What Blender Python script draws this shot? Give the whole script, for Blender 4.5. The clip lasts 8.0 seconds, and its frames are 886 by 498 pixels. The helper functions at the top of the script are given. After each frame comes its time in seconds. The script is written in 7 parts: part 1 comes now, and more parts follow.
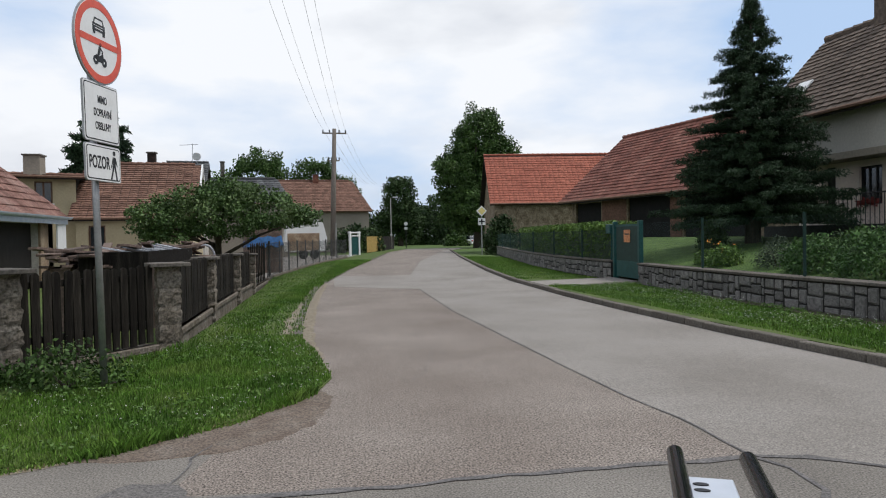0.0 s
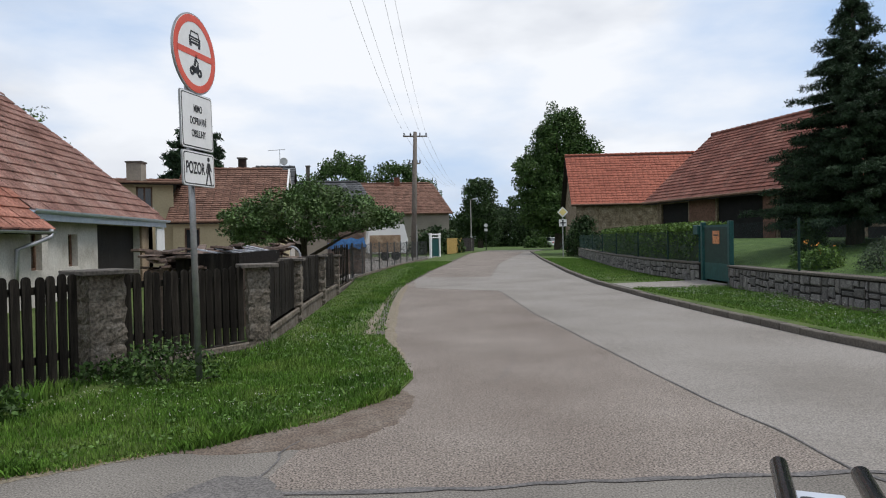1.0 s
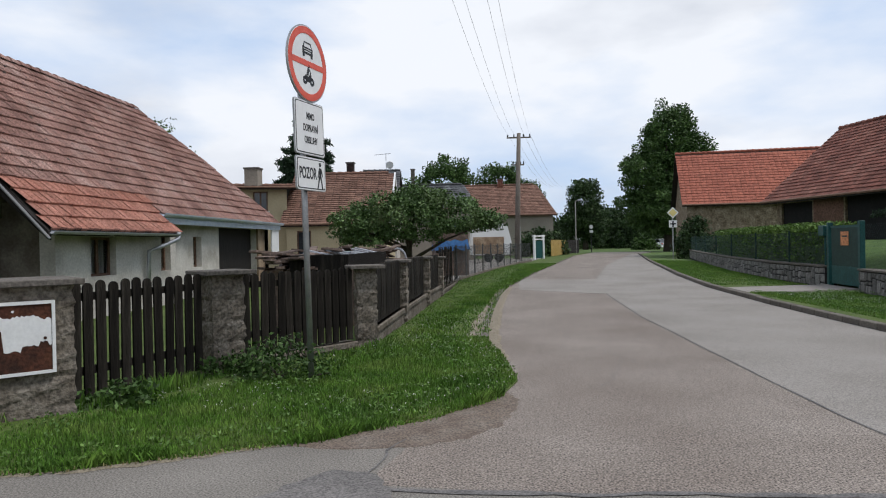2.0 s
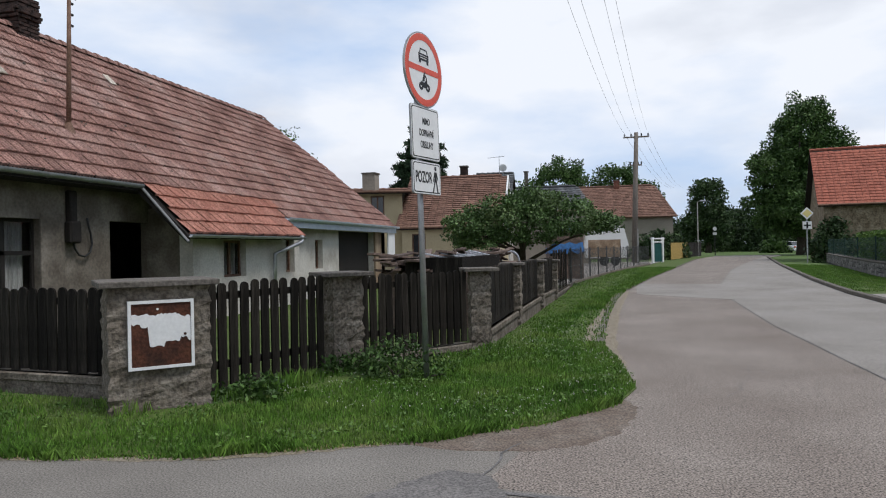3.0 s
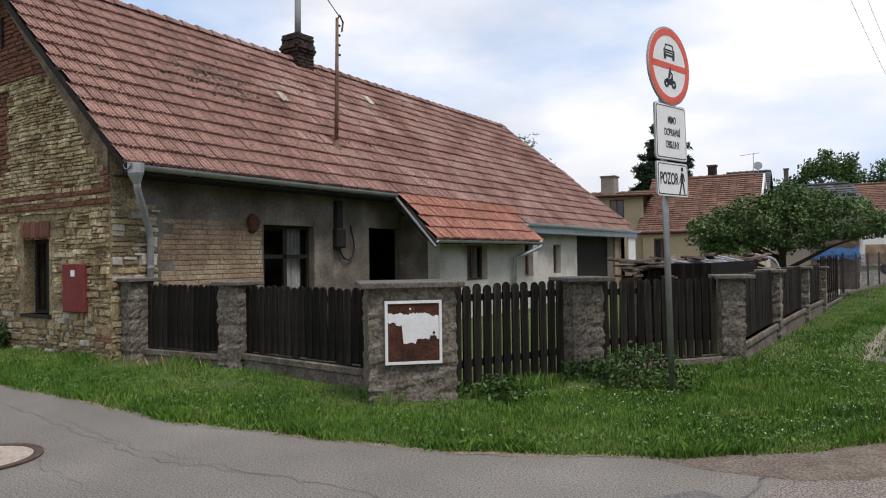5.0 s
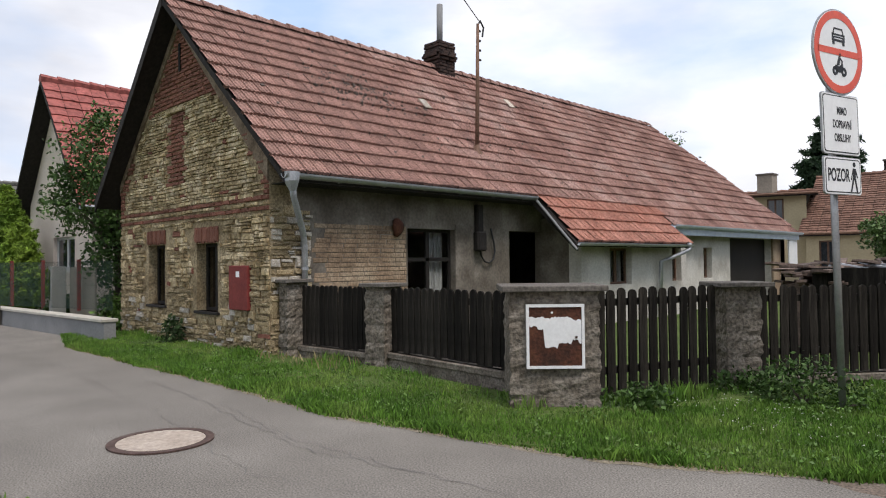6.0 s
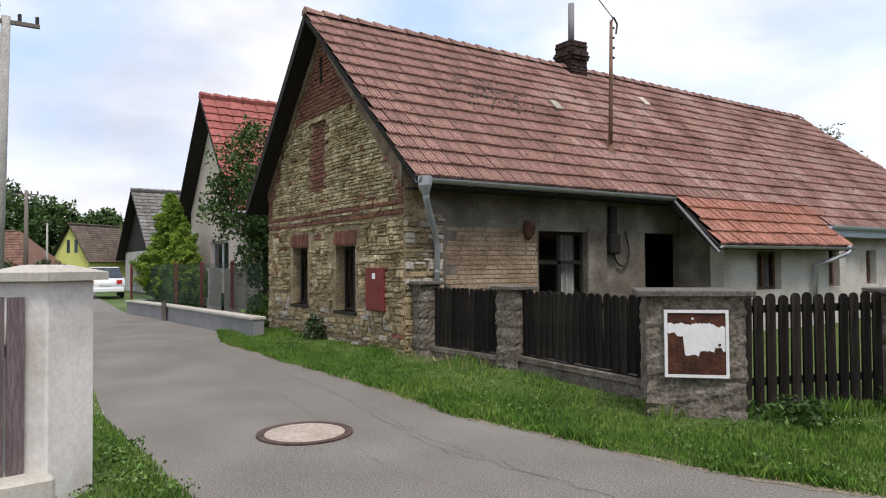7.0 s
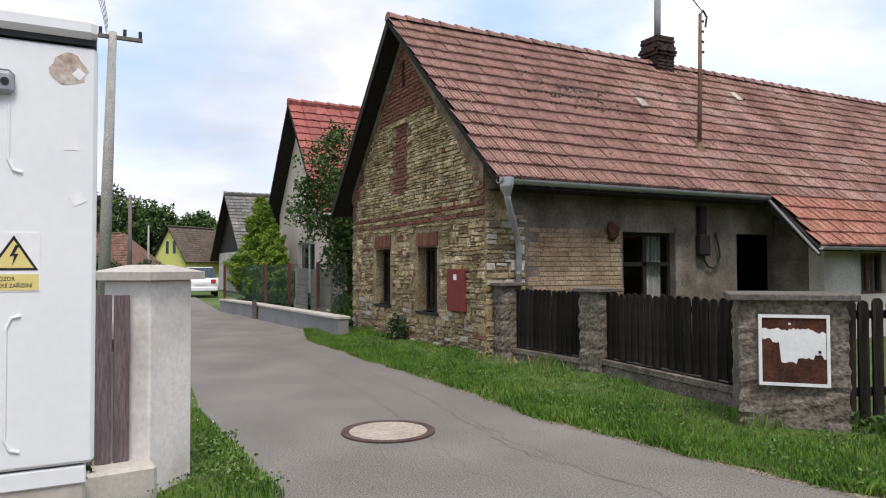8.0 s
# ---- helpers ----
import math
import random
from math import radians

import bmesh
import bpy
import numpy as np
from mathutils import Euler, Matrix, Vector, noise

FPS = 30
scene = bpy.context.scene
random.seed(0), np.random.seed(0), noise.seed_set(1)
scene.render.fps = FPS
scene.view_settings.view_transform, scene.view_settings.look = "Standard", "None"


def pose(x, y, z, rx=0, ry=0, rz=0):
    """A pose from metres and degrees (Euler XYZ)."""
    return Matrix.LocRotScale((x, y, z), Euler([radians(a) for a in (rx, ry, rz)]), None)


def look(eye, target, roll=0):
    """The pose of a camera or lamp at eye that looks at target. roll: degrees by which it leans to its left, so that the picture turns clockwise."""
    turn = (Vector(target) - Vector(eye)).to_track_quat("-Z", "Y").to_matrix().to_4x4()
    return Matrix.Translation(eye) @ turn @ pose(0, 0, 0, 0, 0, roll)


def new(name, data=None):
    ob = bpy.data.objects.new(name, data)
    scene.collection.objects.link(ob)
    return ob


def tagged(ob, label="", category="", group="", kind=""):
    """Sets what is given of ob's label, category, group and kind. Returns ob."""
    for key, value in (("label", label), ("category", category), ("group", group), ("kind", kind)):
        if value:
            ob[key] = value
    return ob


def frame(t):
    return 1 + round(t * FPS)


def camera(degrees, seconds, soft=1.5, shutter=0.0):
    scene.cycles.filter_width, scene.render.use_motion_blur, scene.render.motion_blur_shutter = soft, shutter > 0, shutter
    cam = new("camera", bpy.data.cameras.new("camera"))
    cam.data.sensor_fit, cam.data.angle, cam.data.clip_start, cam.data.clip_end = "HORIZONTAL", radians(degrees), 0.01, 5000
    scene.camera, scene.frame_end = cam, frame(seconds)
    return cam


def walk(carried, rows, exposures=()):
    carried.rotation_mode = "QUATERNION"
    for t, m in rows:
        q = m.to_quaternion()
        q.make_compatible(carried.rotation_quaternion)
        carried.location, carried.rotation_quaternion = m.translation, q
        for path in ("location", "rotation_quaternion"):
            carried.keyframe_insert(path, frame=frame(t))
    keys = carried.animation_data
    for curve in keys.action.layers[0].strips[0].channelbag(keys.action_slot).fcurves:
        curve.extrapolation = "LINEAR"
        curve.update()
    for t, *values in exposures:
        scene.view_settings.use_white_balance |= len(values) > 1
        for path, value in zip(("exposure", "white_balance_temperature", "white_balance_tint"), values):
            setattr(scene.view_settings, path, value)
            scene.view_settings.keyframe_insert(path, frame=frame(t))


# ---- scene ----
EYE = 1.4
# seconds, yaw, pitch, roll of a pan on a stand
PAN = [
    (0.0, -11.093, -1.054, -0.950),
    (0.5, -7.875, -0.931, -1.006),
    (1.0, -4.413, -0.800, -1.058),
    (1.5, -0.283, -0.629, -1.100),
    (3.0, 13.638, -0.069, -1.082),
    (3.5, 18.407, 0.117, -1.073),
    (4.0, 23.180, 0.294, -0.971),
    (5.5, 38.987, 0.880, -0.773),
    (6.0, 44.934, 1.080, -0.672),
    (6.5, 50.198, 1.236, -0.569),
    (7.0, 55.781, 1.418, -0.432),
    (7.5, 60.026, 1.504, -0.261),
    (8.0, 62.535, 1.561, -0.207),
]
# the lens sits a little ahead of the axis that it turns about
AXIS, AHEAD = (0.034, -0.073), 0.081


def eye_pose(yaw, pitch, roll):
    x, y = AXIS[0] - AHEAD * math.sin(radians(yaw)), AXIS[1] + AHEAD * math.cos(radians(yaw))
    return pose(x, y, EYE, 90 + pitch, 0, yaw) @ pose(0, 0, 0, 0, 0, roll)


cam = camera(65.84, 8.0, soft=1.1)
walk(cam, [(t, eye_pose(yaw, p, r)) for t, yaw, p, r in PAN], exposures=[(0.0, 0.02, 6400, 10), (3.5, -0.03, 6200, 11), (4.2, -0.02, 6300, 11), (5.5, 0.2, 6520, 13), (8.0, 0.35, 6500, 13)])

# ---- sky and sun ----
SUN_AZ, SUN_EL = 102.0, 62.0
world = bpy.data.worlds.new("sky")
scene.world = world
world.use_nodes = True
wn, wl = world.node_tree.nodes, world.node_tree.links
wn.clear()
w_out, w_bg = wn.new("ShaderNodeOutputWorld"), wn.new("ShaderNodeBackground")
w_sky = wn.new("ShaderNodeTexSky")
w_sky.sky_type, w_sky.sun_disc = "NISHITA", False
w_sky.sun_elevation, w_sky.sun_rotation = radians(SUN_EL), radians(SUN_AZ)
w_co, w_map = wn.new("ShaderNodeTexCoord"), wn.new("ShaderNodeMapping")
w_map.inputs["Scale"].default_value = (1.0, 1.0, 2.6)
w_n1, w_n2 = wn.new("ShaderNodeTexNoise"), wn.new("ShaderNodeTexNoise")
w_n1.inputs["Scale"].default_value, w_n1.inputs["Detail"].default_value = 2.3, 7.0
w_n1.inputs["Roughness"].default_value = 0.5
w_n2.inputs["Scale"].default_value, w_n2.inputs["Detail"].default_value = 1.7, 6.0
w_r1, w_r2 = wn.new("ShaderNodeValToRGB"), wn.new("ShaderNodeValToRGB")
w_r1.color_ramp.elements[0].position, w_r1.color_ramp.elements[1].position = 0.325, 0.565
w_r2.color_ramp.elements[0].position, w_r2.color_ramp.elements[1].position = 0.36, 0.58
w_r2.color_ramp.elements[0].color, w_r2.color_ramp.elements[1].color = (5.4, 5.8, 6.6, 1), (10.2, 10.4, 10.7, 1)
w_blue = wn.new("ShaderNodeMixRGB")
w_blue.inputs["Color2"].default_value = (5.8, 7.7, 10.6, 1)
w_mix = wn.new("ShaderNodeMixRGB")
wl.new(w_co.outputs["Generated"], w_map.inputs["Vector"])
wl.new(w_map.outputs[0], w_n1.inputs["Vector"])
wl.new(w_map.outputs[0], w_n2.inputs["Vector"])
wl.new(w_n1.outputs[0], w_r1.inputs[0])
wl.new(w_n2.outputs[0], w_r2.inputs[0])
wl.new(w_r1.outputs[0], w_mix.inputs["Fac"])
wl.new(w_sky.outputs[0], w_blue.inputs["Color1"])
w_blue.inputs["Fac"].default_value = 0.8
wl.new(w_blue.outputs[0], w_mix.inputs["Color1"])
wl.new(w_r2.outputs[0], w_mix.inputs["Color2"])
wl.new(w_mix.outputs[0], w_bg.inputs["Color"])
w_bg.inputs["Strength"].default_value = 0.091
wl.new(w_bg.outputs[0], w_out.inputs[0])
sun = new("sun", bpy.data.lights.new("sun", "SUN"))
sun.data.energy, sun.data.angle, sun.data.color = 2.3, radians(18), (1.0, 0.955, 0.9)
sun.matrix_world = look((math.sin(radians(SUN_AZ)) * 60, math.cos(radians(SUN_AZ)) * 60, 60 * math.tan(radians(SUN_EL))), (0, 0, 0))


# ---- materials ----
def mat(name, cols, scale=3.0, rough=0.85, bump=0.3, fine=60.0, vary=0.0, metal=0.0, islands=False, spec=0.3, stretch=(1, 1, 1), speck=0.35, bump_d=0.01):
    """Noise between the given colours, a finer grain over it, relief, and a change from piece to piece."""
    m = bpy.data.materials.new(name)
    m.use_nodes = True
    n, l = m.node_tree.nodes, m.node_tree.links
    b = n["Principled BSDF"]
    b.inputs["Roughness"].default_value, b.inputs["Metallic"].default_value = rough, metal
    b.inputs["Specular IOR Level"].default_value = spec
    co, mp = n.new("ShaderNodeTexCoord"), n.new("ShaderNodeMapping")
    mp.inputs["Scale"].default_value = stretch
    l.new(co.outputs["Object"], mp.inputs["Vector"])
    big, small = n.new("ShaderNodeTexNoise"), n.new("ShaderNodeTexNoise")
    big.inputs["Scale"].default_value, big.inputs["Detail"].default_value = scale, 5.0
    small.inputs["Scale"].default_value, small.inputs["Detail"].default_value = fine, 3.0
    l.new(mp.outputs[0], big.inputs["Vector"])
    l.new(mp.outputs[0], small.inputs["Vector"])
    ramp = n.new("ShaderNodeValToRGB")
    el = ramp.color_ramp.elements
    while len(el) < len(cols):
        el.new(0.5)
    for i, c in enumerate(cols):
        el[i].position = 0.3 + 0.4 * i / max(1, len(cols) - 1)
        el[i].color = (*c, 1)
    l.new(big.outputs[0], ramp.inputs[0])
    grain = n.new("ShaderNodeMapRange")
    grain.inputs["From Min"].default_value, grain.inputs["From Max"].default_value = 0.3, 0.7
    grain.inputs["To Min"].default_value, grain.inputs["To Max"].default_value = 1 - speck, 1 + speck
    l.new(small.outputs[0], grain.inputs["Value"])
    mul = n.new("ShaderNodeVectorMath")
    mul.operation = "SCALE"
    l.new(ramp.outputs[0], mul.inputs[0])
    l.new(grain.outputs[0], mul.inputs["Scale"])
    last = mul.outputs[0]
    if vary:
        src = n.new("ShaderNodeNewGeometry").outputs["Random Per Island"] if islands else n.new("ShaderNodeObjectInfo").outputs["Random"]
        rg = n.new("ShaderNodeMapRange")
        rg.inputs["To Min"].default_value, rg.inputs["To Max"].default_value = 1 - vary, 1 + vary
        l.new(src, rg.inputs["Value"])
        sc = n.new("ShaderNodeVectorMath")
        sc.operation = "SCALE"
        l.new(last, sc.inputs[0])
        l.new(rg.outputs[0], sc.inputs["Scale"])
        last = sc.outputs[0]
    l.new(last, b.inputs["Base Color"])
    if bump:
        bp = n.new("ShaderNodeBump")
        bp.inputs["Strength"].default_value, bp.inputs["Distance"].default_value = bump, bump_d
        l.new(small.outputs[0], bp.inputs["Height"])
        l.new(bp.outputs[0], b.inputs["Normal"])
    return m


def glass_mat(name):
    m = bpy.data.materials.new(name)
    m.use_nodes = True
    b = m.node_tree.nodes["Principled BSDF"]
    b.inputs["Base Color"].default_value = (0.75, 0.8, 0.8, 1)
    b.inputs["Transmission Weight"].default_value, b.inputs["Roughness"].default_value = 1.0, 0.03
    b.inputs["IOR"].default_value = 1.45
    return m


M = dict(
    asphalt_old=mat("asphalt_old", [(0.155, 0.127, 0.107), (0.19, 0.161, 0.138), (0.23, 0.199, 0.173)], 0.6, 0.9, 0.08, 76, speck=0.9),
    asphalt_new=mat("asphalt_new", [(0.188, 0.17, 0.15), (0.225, 0.206, 0.185), (0.255, 0.235, 0.213)], 0.6, 0.9, 0.08, 80, speck=0.45),
    asphalt_grey=mat("asphalt_grey", [(0.141, 0.128, 0.112), (0.17, 0.155, 0.136), (0.202, 0.185, 0.163)], 0.9, 0.9, 0.08, 80, speck=0.58),
    tar=mat("tar", [(0.095, 0.089, 0.086), (0.145, 0.136, 0.13)], 4, 0.75, 0.3, 60, speck=0.5),
    asphalt_damp=mat("asphalt_damp", [(0.105, 0.098, 0.093), (0.165, 0.153, 0.144)], 3, 0.85, 0.5, 70, speck=0.5),
    dirt=mat("dirt", [(0.115, 0.088, 0.068), (0.14, 0.11, 0.087), (0.165, 0.138, 0.115)], 4, 0.95, 0.5, 60, speck=0.55),
    dark_soil=mat("dark_soil", [(0.03, 0.026, 0.016), (0.055, 0.05, 0.028), (0.07, 0.08, 0.03)], 4, 0.95, 0.6, 30, bump_d=0.03),
    straw=mat("straw", [(0.165, 0.14, 0.1), (0.235, 0.2, 0.15)], 6, 0.95, 0.5, 50, speck=0.5),
    soil=mat("soil", [(0.04, 0.065, 0.013), (0.066, 0.1, 0.02), (0.09, 0.12, 0.032)], 1.2, 0.95, 0.6, 30, bump_d=0.03),
    far_grass=mat("far_grass", [(0.05, 0.085, 0.02), (0.075, 0.12, 0.03), (0.1, 0.14, 0.045)], 0.35, 0.95, 0.5, 9, bump_d=0.05),
    lawn=mat("lawn", [(0.045, 0.085, 0.018), (0.065, 0.115, 0.026), (0.085, 0.135, 0.035)], 1.6, 0.95, 0.8, 22, bump_d=0.05, speck=0.5),
    blade=mat("blade", [(0.052, 0.122, 0.013), (0.086, 0.175, 0.02), (0.15, 0.225, 0.044)], 1.3, 0.65, 0, 5, vary=0.5, islands=True, speck=0.1),
    blade_dry=mat("blade_dry", [(0.2, 0.17, 0.08), (0.3, 0.25, 0.13)], 2, 0.8, 0, 5, vary=0.3, islands=True),
    petal=mat("petal", [(0.58, 0.58, 0.5), (0.68, 0.68, 0.6)], 3, 0.8, 0, 5),
    kerb=mat("kerb", [(0.095, 0.083, 0.068), (0.165, 0.148, 0.128)], 2, 0.9, 0.5, 40, vary=0.15),
    concrete=mat("concrete", [(0.09, 0.074, 0.055), (0.155, 0.132, 0.105), (0.215, 0.19, 0.157)], 6, 0.92, 0.8, 32, speck=0.5, bump_d=0.02),
    concrete_dark=mat("concrete_dark", [(0.085, 0.075, 0.062), (0.14, 0.124, 0.108)], 3, 0.92, 0.7, 30, bump_d=0.015),
    concrete_light=mat("concrete_light", [(0.5, 0.46, 0.41), (0.7, 0.67, 0.63), (0.77, 0.745, 0.71)], 1.5, 0.85, 0.25, 30, speck=0.08),
    concrete_cap=mat("concrete_cap", [(0.4, 0.37, 0.32), (0.52, 0.49, 0.43)], 3, 0.85, 0.3, 30, speck=0.12),
    plank=mat("plank", [(0.009, 0.0078, 0.0065), (0.018, 0.0155, 0.0125), (0.04, 0.035, 0.028)], 3, 0.85, 0.5, 22, vary=0.45, stretch=(6, 6, 0.6), spec=0.12),
    plank_violet=mat("plank_violet", [(0.13, 0.095, 0.1), (0.17, 0.13, 0.135)], 3, 0.7, 0.3, 22, vary=0.15, stretch=(6, 6, 0.6)),
    sandstone=mat("sandstone", [(0.18, 0.125, 0.062), (0.335, 0.258, 0.145), (0.5, 0.42, 0.285)], 5, 0.93, 0.8, 26, vary=0.32, bump_d=0.015, speck=0.45),
    sandstone_rest=mat("sandstone_rest", [(0.18, 0.125, 0.062), (0.335, 0.258, 0.145), (0.5, 0.42, 0.285)], 5, 0.93, 0.8, 26, vary=0.32, islands=True, bump_d=0.015, speck=0.45),
    mortar=mat("mortar", [(0.17, 0.125, 0.07), (0.27, 0.21, 0.125), (0.37, 0.3, 0.19)], 3.5, 0.95, 0.9, 30, bump_d=0.015, speck=0.5),
    brick=mat("brick", [(0.115, 0.045, 0.03), (0.185, 0.075, 0.05), (0.25, 0.125, 0.09)], 5, 0.92, 0.6, 30, vary=0.25),
    brick_rest=mat("brick_rest", [(0.115, 0.045, 0.03), (0.185, 0.075, 0.05), (0.25, 0.125, 0.09)], 5, 0.92, 0.6, 30, vary=0.3, islands=True),
    brick_fresh=mat("brick_fresh", [(0.3, 0.1, 0.055), (0.36, 0.14, 0.085)], 5, 0.9, 0.4, 30, vary=0.2),
    brick_pale=mat("brick_pale", [(0.17, 0.115, 0.075), (0.27, 0.19, 0.125), (0.36, 0.28, 0.195)], 2.2, 0.93, 0.5, 30, vary=0.12, islands=True),
    brick_brown=mat("brick_brown", [(0.1, 0.055, 0.038), (0.15, 0.085, 0.06)], 1.5, 0.93, 0.5, 14),
    plaster=mat("plaster", [(0.08, 0.066, 0.052), (0.142, 0.121, 0.098), (0.225, 0.198, 0.167)], 1.8, 0.93, 0.5, 20, speck=0.22),
    plaster_white=mat("plaster_white", [(0.36, 0.335, 0.295), (0.5, 0.47, 0.425), (0.58, 0.555, 0.51)], 1.6, 0.92, 0.4, 22, speck=0.14),
    lime=mat("lime", [(0.26, 0.22, 0.16), (0.4, 0.36, 0.3), (0.5, 0.47, 0.42)], 6, 0.93, 0.5, 26, vary=0.2),
    verge_render=mat("verge_render", [(0.1, 0.07, 0.045), (0.17, 0.125, 0.085), (0.24, 0.19, 0.135)], 4, 0.95, 0.6, 24, speck=0.3),
    weed=mat("weed", [(0.055, 0.115, 0.02), (0.085, 0.16, 0.03), (0.12, 0.19, 0.045)], 1.5, 0.6, 0, 5, vary=0.4, islands=True, speck=0.1),
    plaster_yellow=mat("plaster_yellow", [(0.38, 0.32, 0.2), (0.46, 0.39, 0.25)], 1.0, 0.92, 0.2, 12, speck=0.08),
    plaster_rose=mat("plaster_rose", [(0.6, 0.51, 0.44), (0.66, 0.57, 0.5)], 0.8, 0.92, 0.2, 16, speck=0.06),
    plaster_grey=mat("plaster_grey", [(0.24, 0.21, 0.17), (0.3, 0.27, 0.22)], 0.7, 0.92, 0.3, 12, speck=0.12),
    plaster_bright=mat("plaster_bright", [(0.55, 0.54, 0.16), (0.62, 0.6, 0.2)], 0.5, 0.9, 0.1, 8, speck=0.05),
    tile=mat("tile", [(0.19, 0.102, 0.081), (0.295, 0.172, 0.141), (0.37, 0.255, 0.218)], 1.1, 0.85, 0.5, 30, vary=0.18, speck=0.5),
    tile_rest=mat("tile_rest", [(0.19, 0.102, 0.081), (0.295, 0.172, 0.141), (0.37, 0.255, 0.218)], 1.1, 0.85, 0.5, 30, vary=0.18, islands=True, speck=0.5),
    tile_fresh=mat("tile_fresh", [(0.3, 0.13, 0.092), (0.4, 0.2, 0.15)], 2, 0.85, 0.4, 24, vary=0.16, islands=True, speck=0.4),
    roof_brown=mat("roof_brown", [(0.13, 0.07, 0.05), (0.195, 0.11, 0.08)], 1.0, 0.9, 0.6, 10, vary=0.25, islands=True, bump_d=0.04),
    roof_red=mat("roof_red", [(0.25, 0.076, 0.048), (0.3, 0.098, 0.062)], 0.6, 0.8, 0.4, 6, vary=0.1, islands=True),
    roof_barn=mat("roof_barn", [(0.115, 0.044, 0.032), (0.17, 0.063, 0.045), (0.21, 0.095, 0.07)], 0.8, 0.85, 0.4, 8, vary=0.22, islands=True),
    roof_grey=mat("roof_grey", [(0.12, 0.115, 0.105), (0.2, 0.19, 0.175)], 0.8, 0.85, 0.5, 9, vary=0.25, islands=True),
    roof_slate=mat("roof_slate", [(0.045, 0.047, 0.05), (0.085, 0.088, 0.092)], 0.9, 0.6, 0.4, 9, vary=0.45, islands=True),
    lichen=mat("lichen", [(0.075, 0.055, 0.046), (0.12, 0.1, 0.085)], 9, 0.95, 0.5, 40),
    roof_dull=mat("roof_dull", [(0.1, 0.075, 0.059), (0.15, 0.115, 0.092)], 0.8, 0.85, 0.5, 9, vary=0.2, islands=True),
    roof_bright=mat("roof_bright", [(0.25, 0.072, 0.06), (0.31, 0.095, 0.08)], 0.7, 0.7, 0.3, 9, vary=0.12, islands=True),
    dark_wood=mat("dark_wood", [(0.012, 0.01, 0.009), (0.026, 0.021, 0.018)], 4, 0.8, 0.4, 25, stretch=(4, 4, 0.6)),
    brown_wood=mat("brown_wood", [(0.1, 0.055, 0.035), (0.15, 0.09, 0.06)], 4, 0.8, 0.3, 25),
    black=mat("black", [(0.008, 0.008, 0.008), (0.014, 0.013, 0.013)], 3, 0.95, 0, 20),
    zinc=mat("zinc", [(0.33, 0.34, 0.36), (0.45, 0.46, 0.48)], 5, 0.45, 0.1, 40, metal=0.6, speck=0.12),
    zinc_blue=mat("zinc_blue", [(0.45, 0.53, 0.62), (0.58, 0.64, 0.7)], 5, 0.4, 0.1, 40, metal=0.4, speck=0.1),
    steel=mat("steel", [(0.3, 0.3, 0.3), (0.42, 0.42, 0.42)], 6, 0.45, 0.1, 60, metal=0.7, speck=0.1),
    steel_dark=mat("steel_dark", [(0.02, 0.02, 0.022), (0.035, 0.035, 0.037)], 8, 0.22, 0, 60, metal=0.6, spec=0.6),
    plate_steel=mat("plate_steel", [(0.5, 0.53, 0.58), (0.56, 0.59, 0.64)], 6, 0.4, 0, 60, metal=0.3, speck=0.04),
    rust=mat("rust", [(0.03, 0.014, 0.009), (0.07, 0.025, 0.014), (0.1, 0.04, 0.02)], 5, 0.85, 0.5, 40),
    soot=mat("soot", [(0.014, 0.01, 0.009), (0.03, 0.02, 0.017), (0.06, 0.035, 0.028)], 5, 0.92, 0.5, 40),
    rust_pole=mat("rust_pole", [(0.12, 0.065, 0.04), (0.2, 0.12, 0.085)], 5, 0.75, 0.4, 40),
    enamel=mat("enamel", [(0.7, 0.7, 0.69), (0.78, 0.78, 0.77)], 5, 0.4, 0.05, 30, speck=0.06),
    sign_white=mat("sign_white", [(0.72, 0.72, 0.71), (0.78, 0.78, 0.77)], 5, 0.45, 0, 30, speck=0.04),
    sign_red=mat("sign_red", [(0.62, 0.085, 0.05), (0.7, 0.12, 0.075)], 5, 0.45, 0, 30, speck=0.06),
    sign_black=mat("sign_black", [(0.02, 0.02, 0.022), (0.03, 0.03, 0.03)], 5, 0.5, 0, 30),
    sign_yellow=mat("sign_yellow", [(0.72, 0.6, 0.22), (0.78, 0.66, 0.26)], 5, 0.5, 0, 30, speck=0.04),
    red_paint=mat("red_paint", [(0.15, 0.026, 0.022), (0.21, 0.038, 0.032)], 4, 0.7, 0.2, 30, speck=0.15),
    post_red=mat("post_red", [(0.2, 0.035, 0.03), (0.28, 0.05, 0.042)], 4, 0.6, 0.1, 30),
    green_paint=mat("green_paint", [(0.01, 0.055, 0.052), (0.018, 0.08, 0.075)], 4, 0.5, 0.1, 30),
    mesh_green=mat("mesh_green", [(0.01, 0.03, 0.025), (0.016, 0.045, 0.036)], 4, 0.6, 0, 30),
    wire=mat("wire", [(0.06, 0.06, 0.06), (0.1, 0.1, 0.1)], 4, 0.6, 0, 30, metal=0.3),
    granite=mat("granite", [(0.1, 0.094, 0.09), (0.165, 0.157, 0.148), (0.235, 0.222, 0.208)], 5, 0.9, 0.5, 30, vary=0.3),
    granite_rest=mat("granite_rest", [(0.1, 0.094, 0.09), (0.165, 0.157, 0.148), (0.235, 0.222, 0.208)], 5, 0.9, 0.5, 30, vary=0.3, islands=True),
    joint=mat("joint", [(0.022, 0.021, 0.02), (0.036, 0.034, 0.032)], 5, 0.95, 0.4, 30),
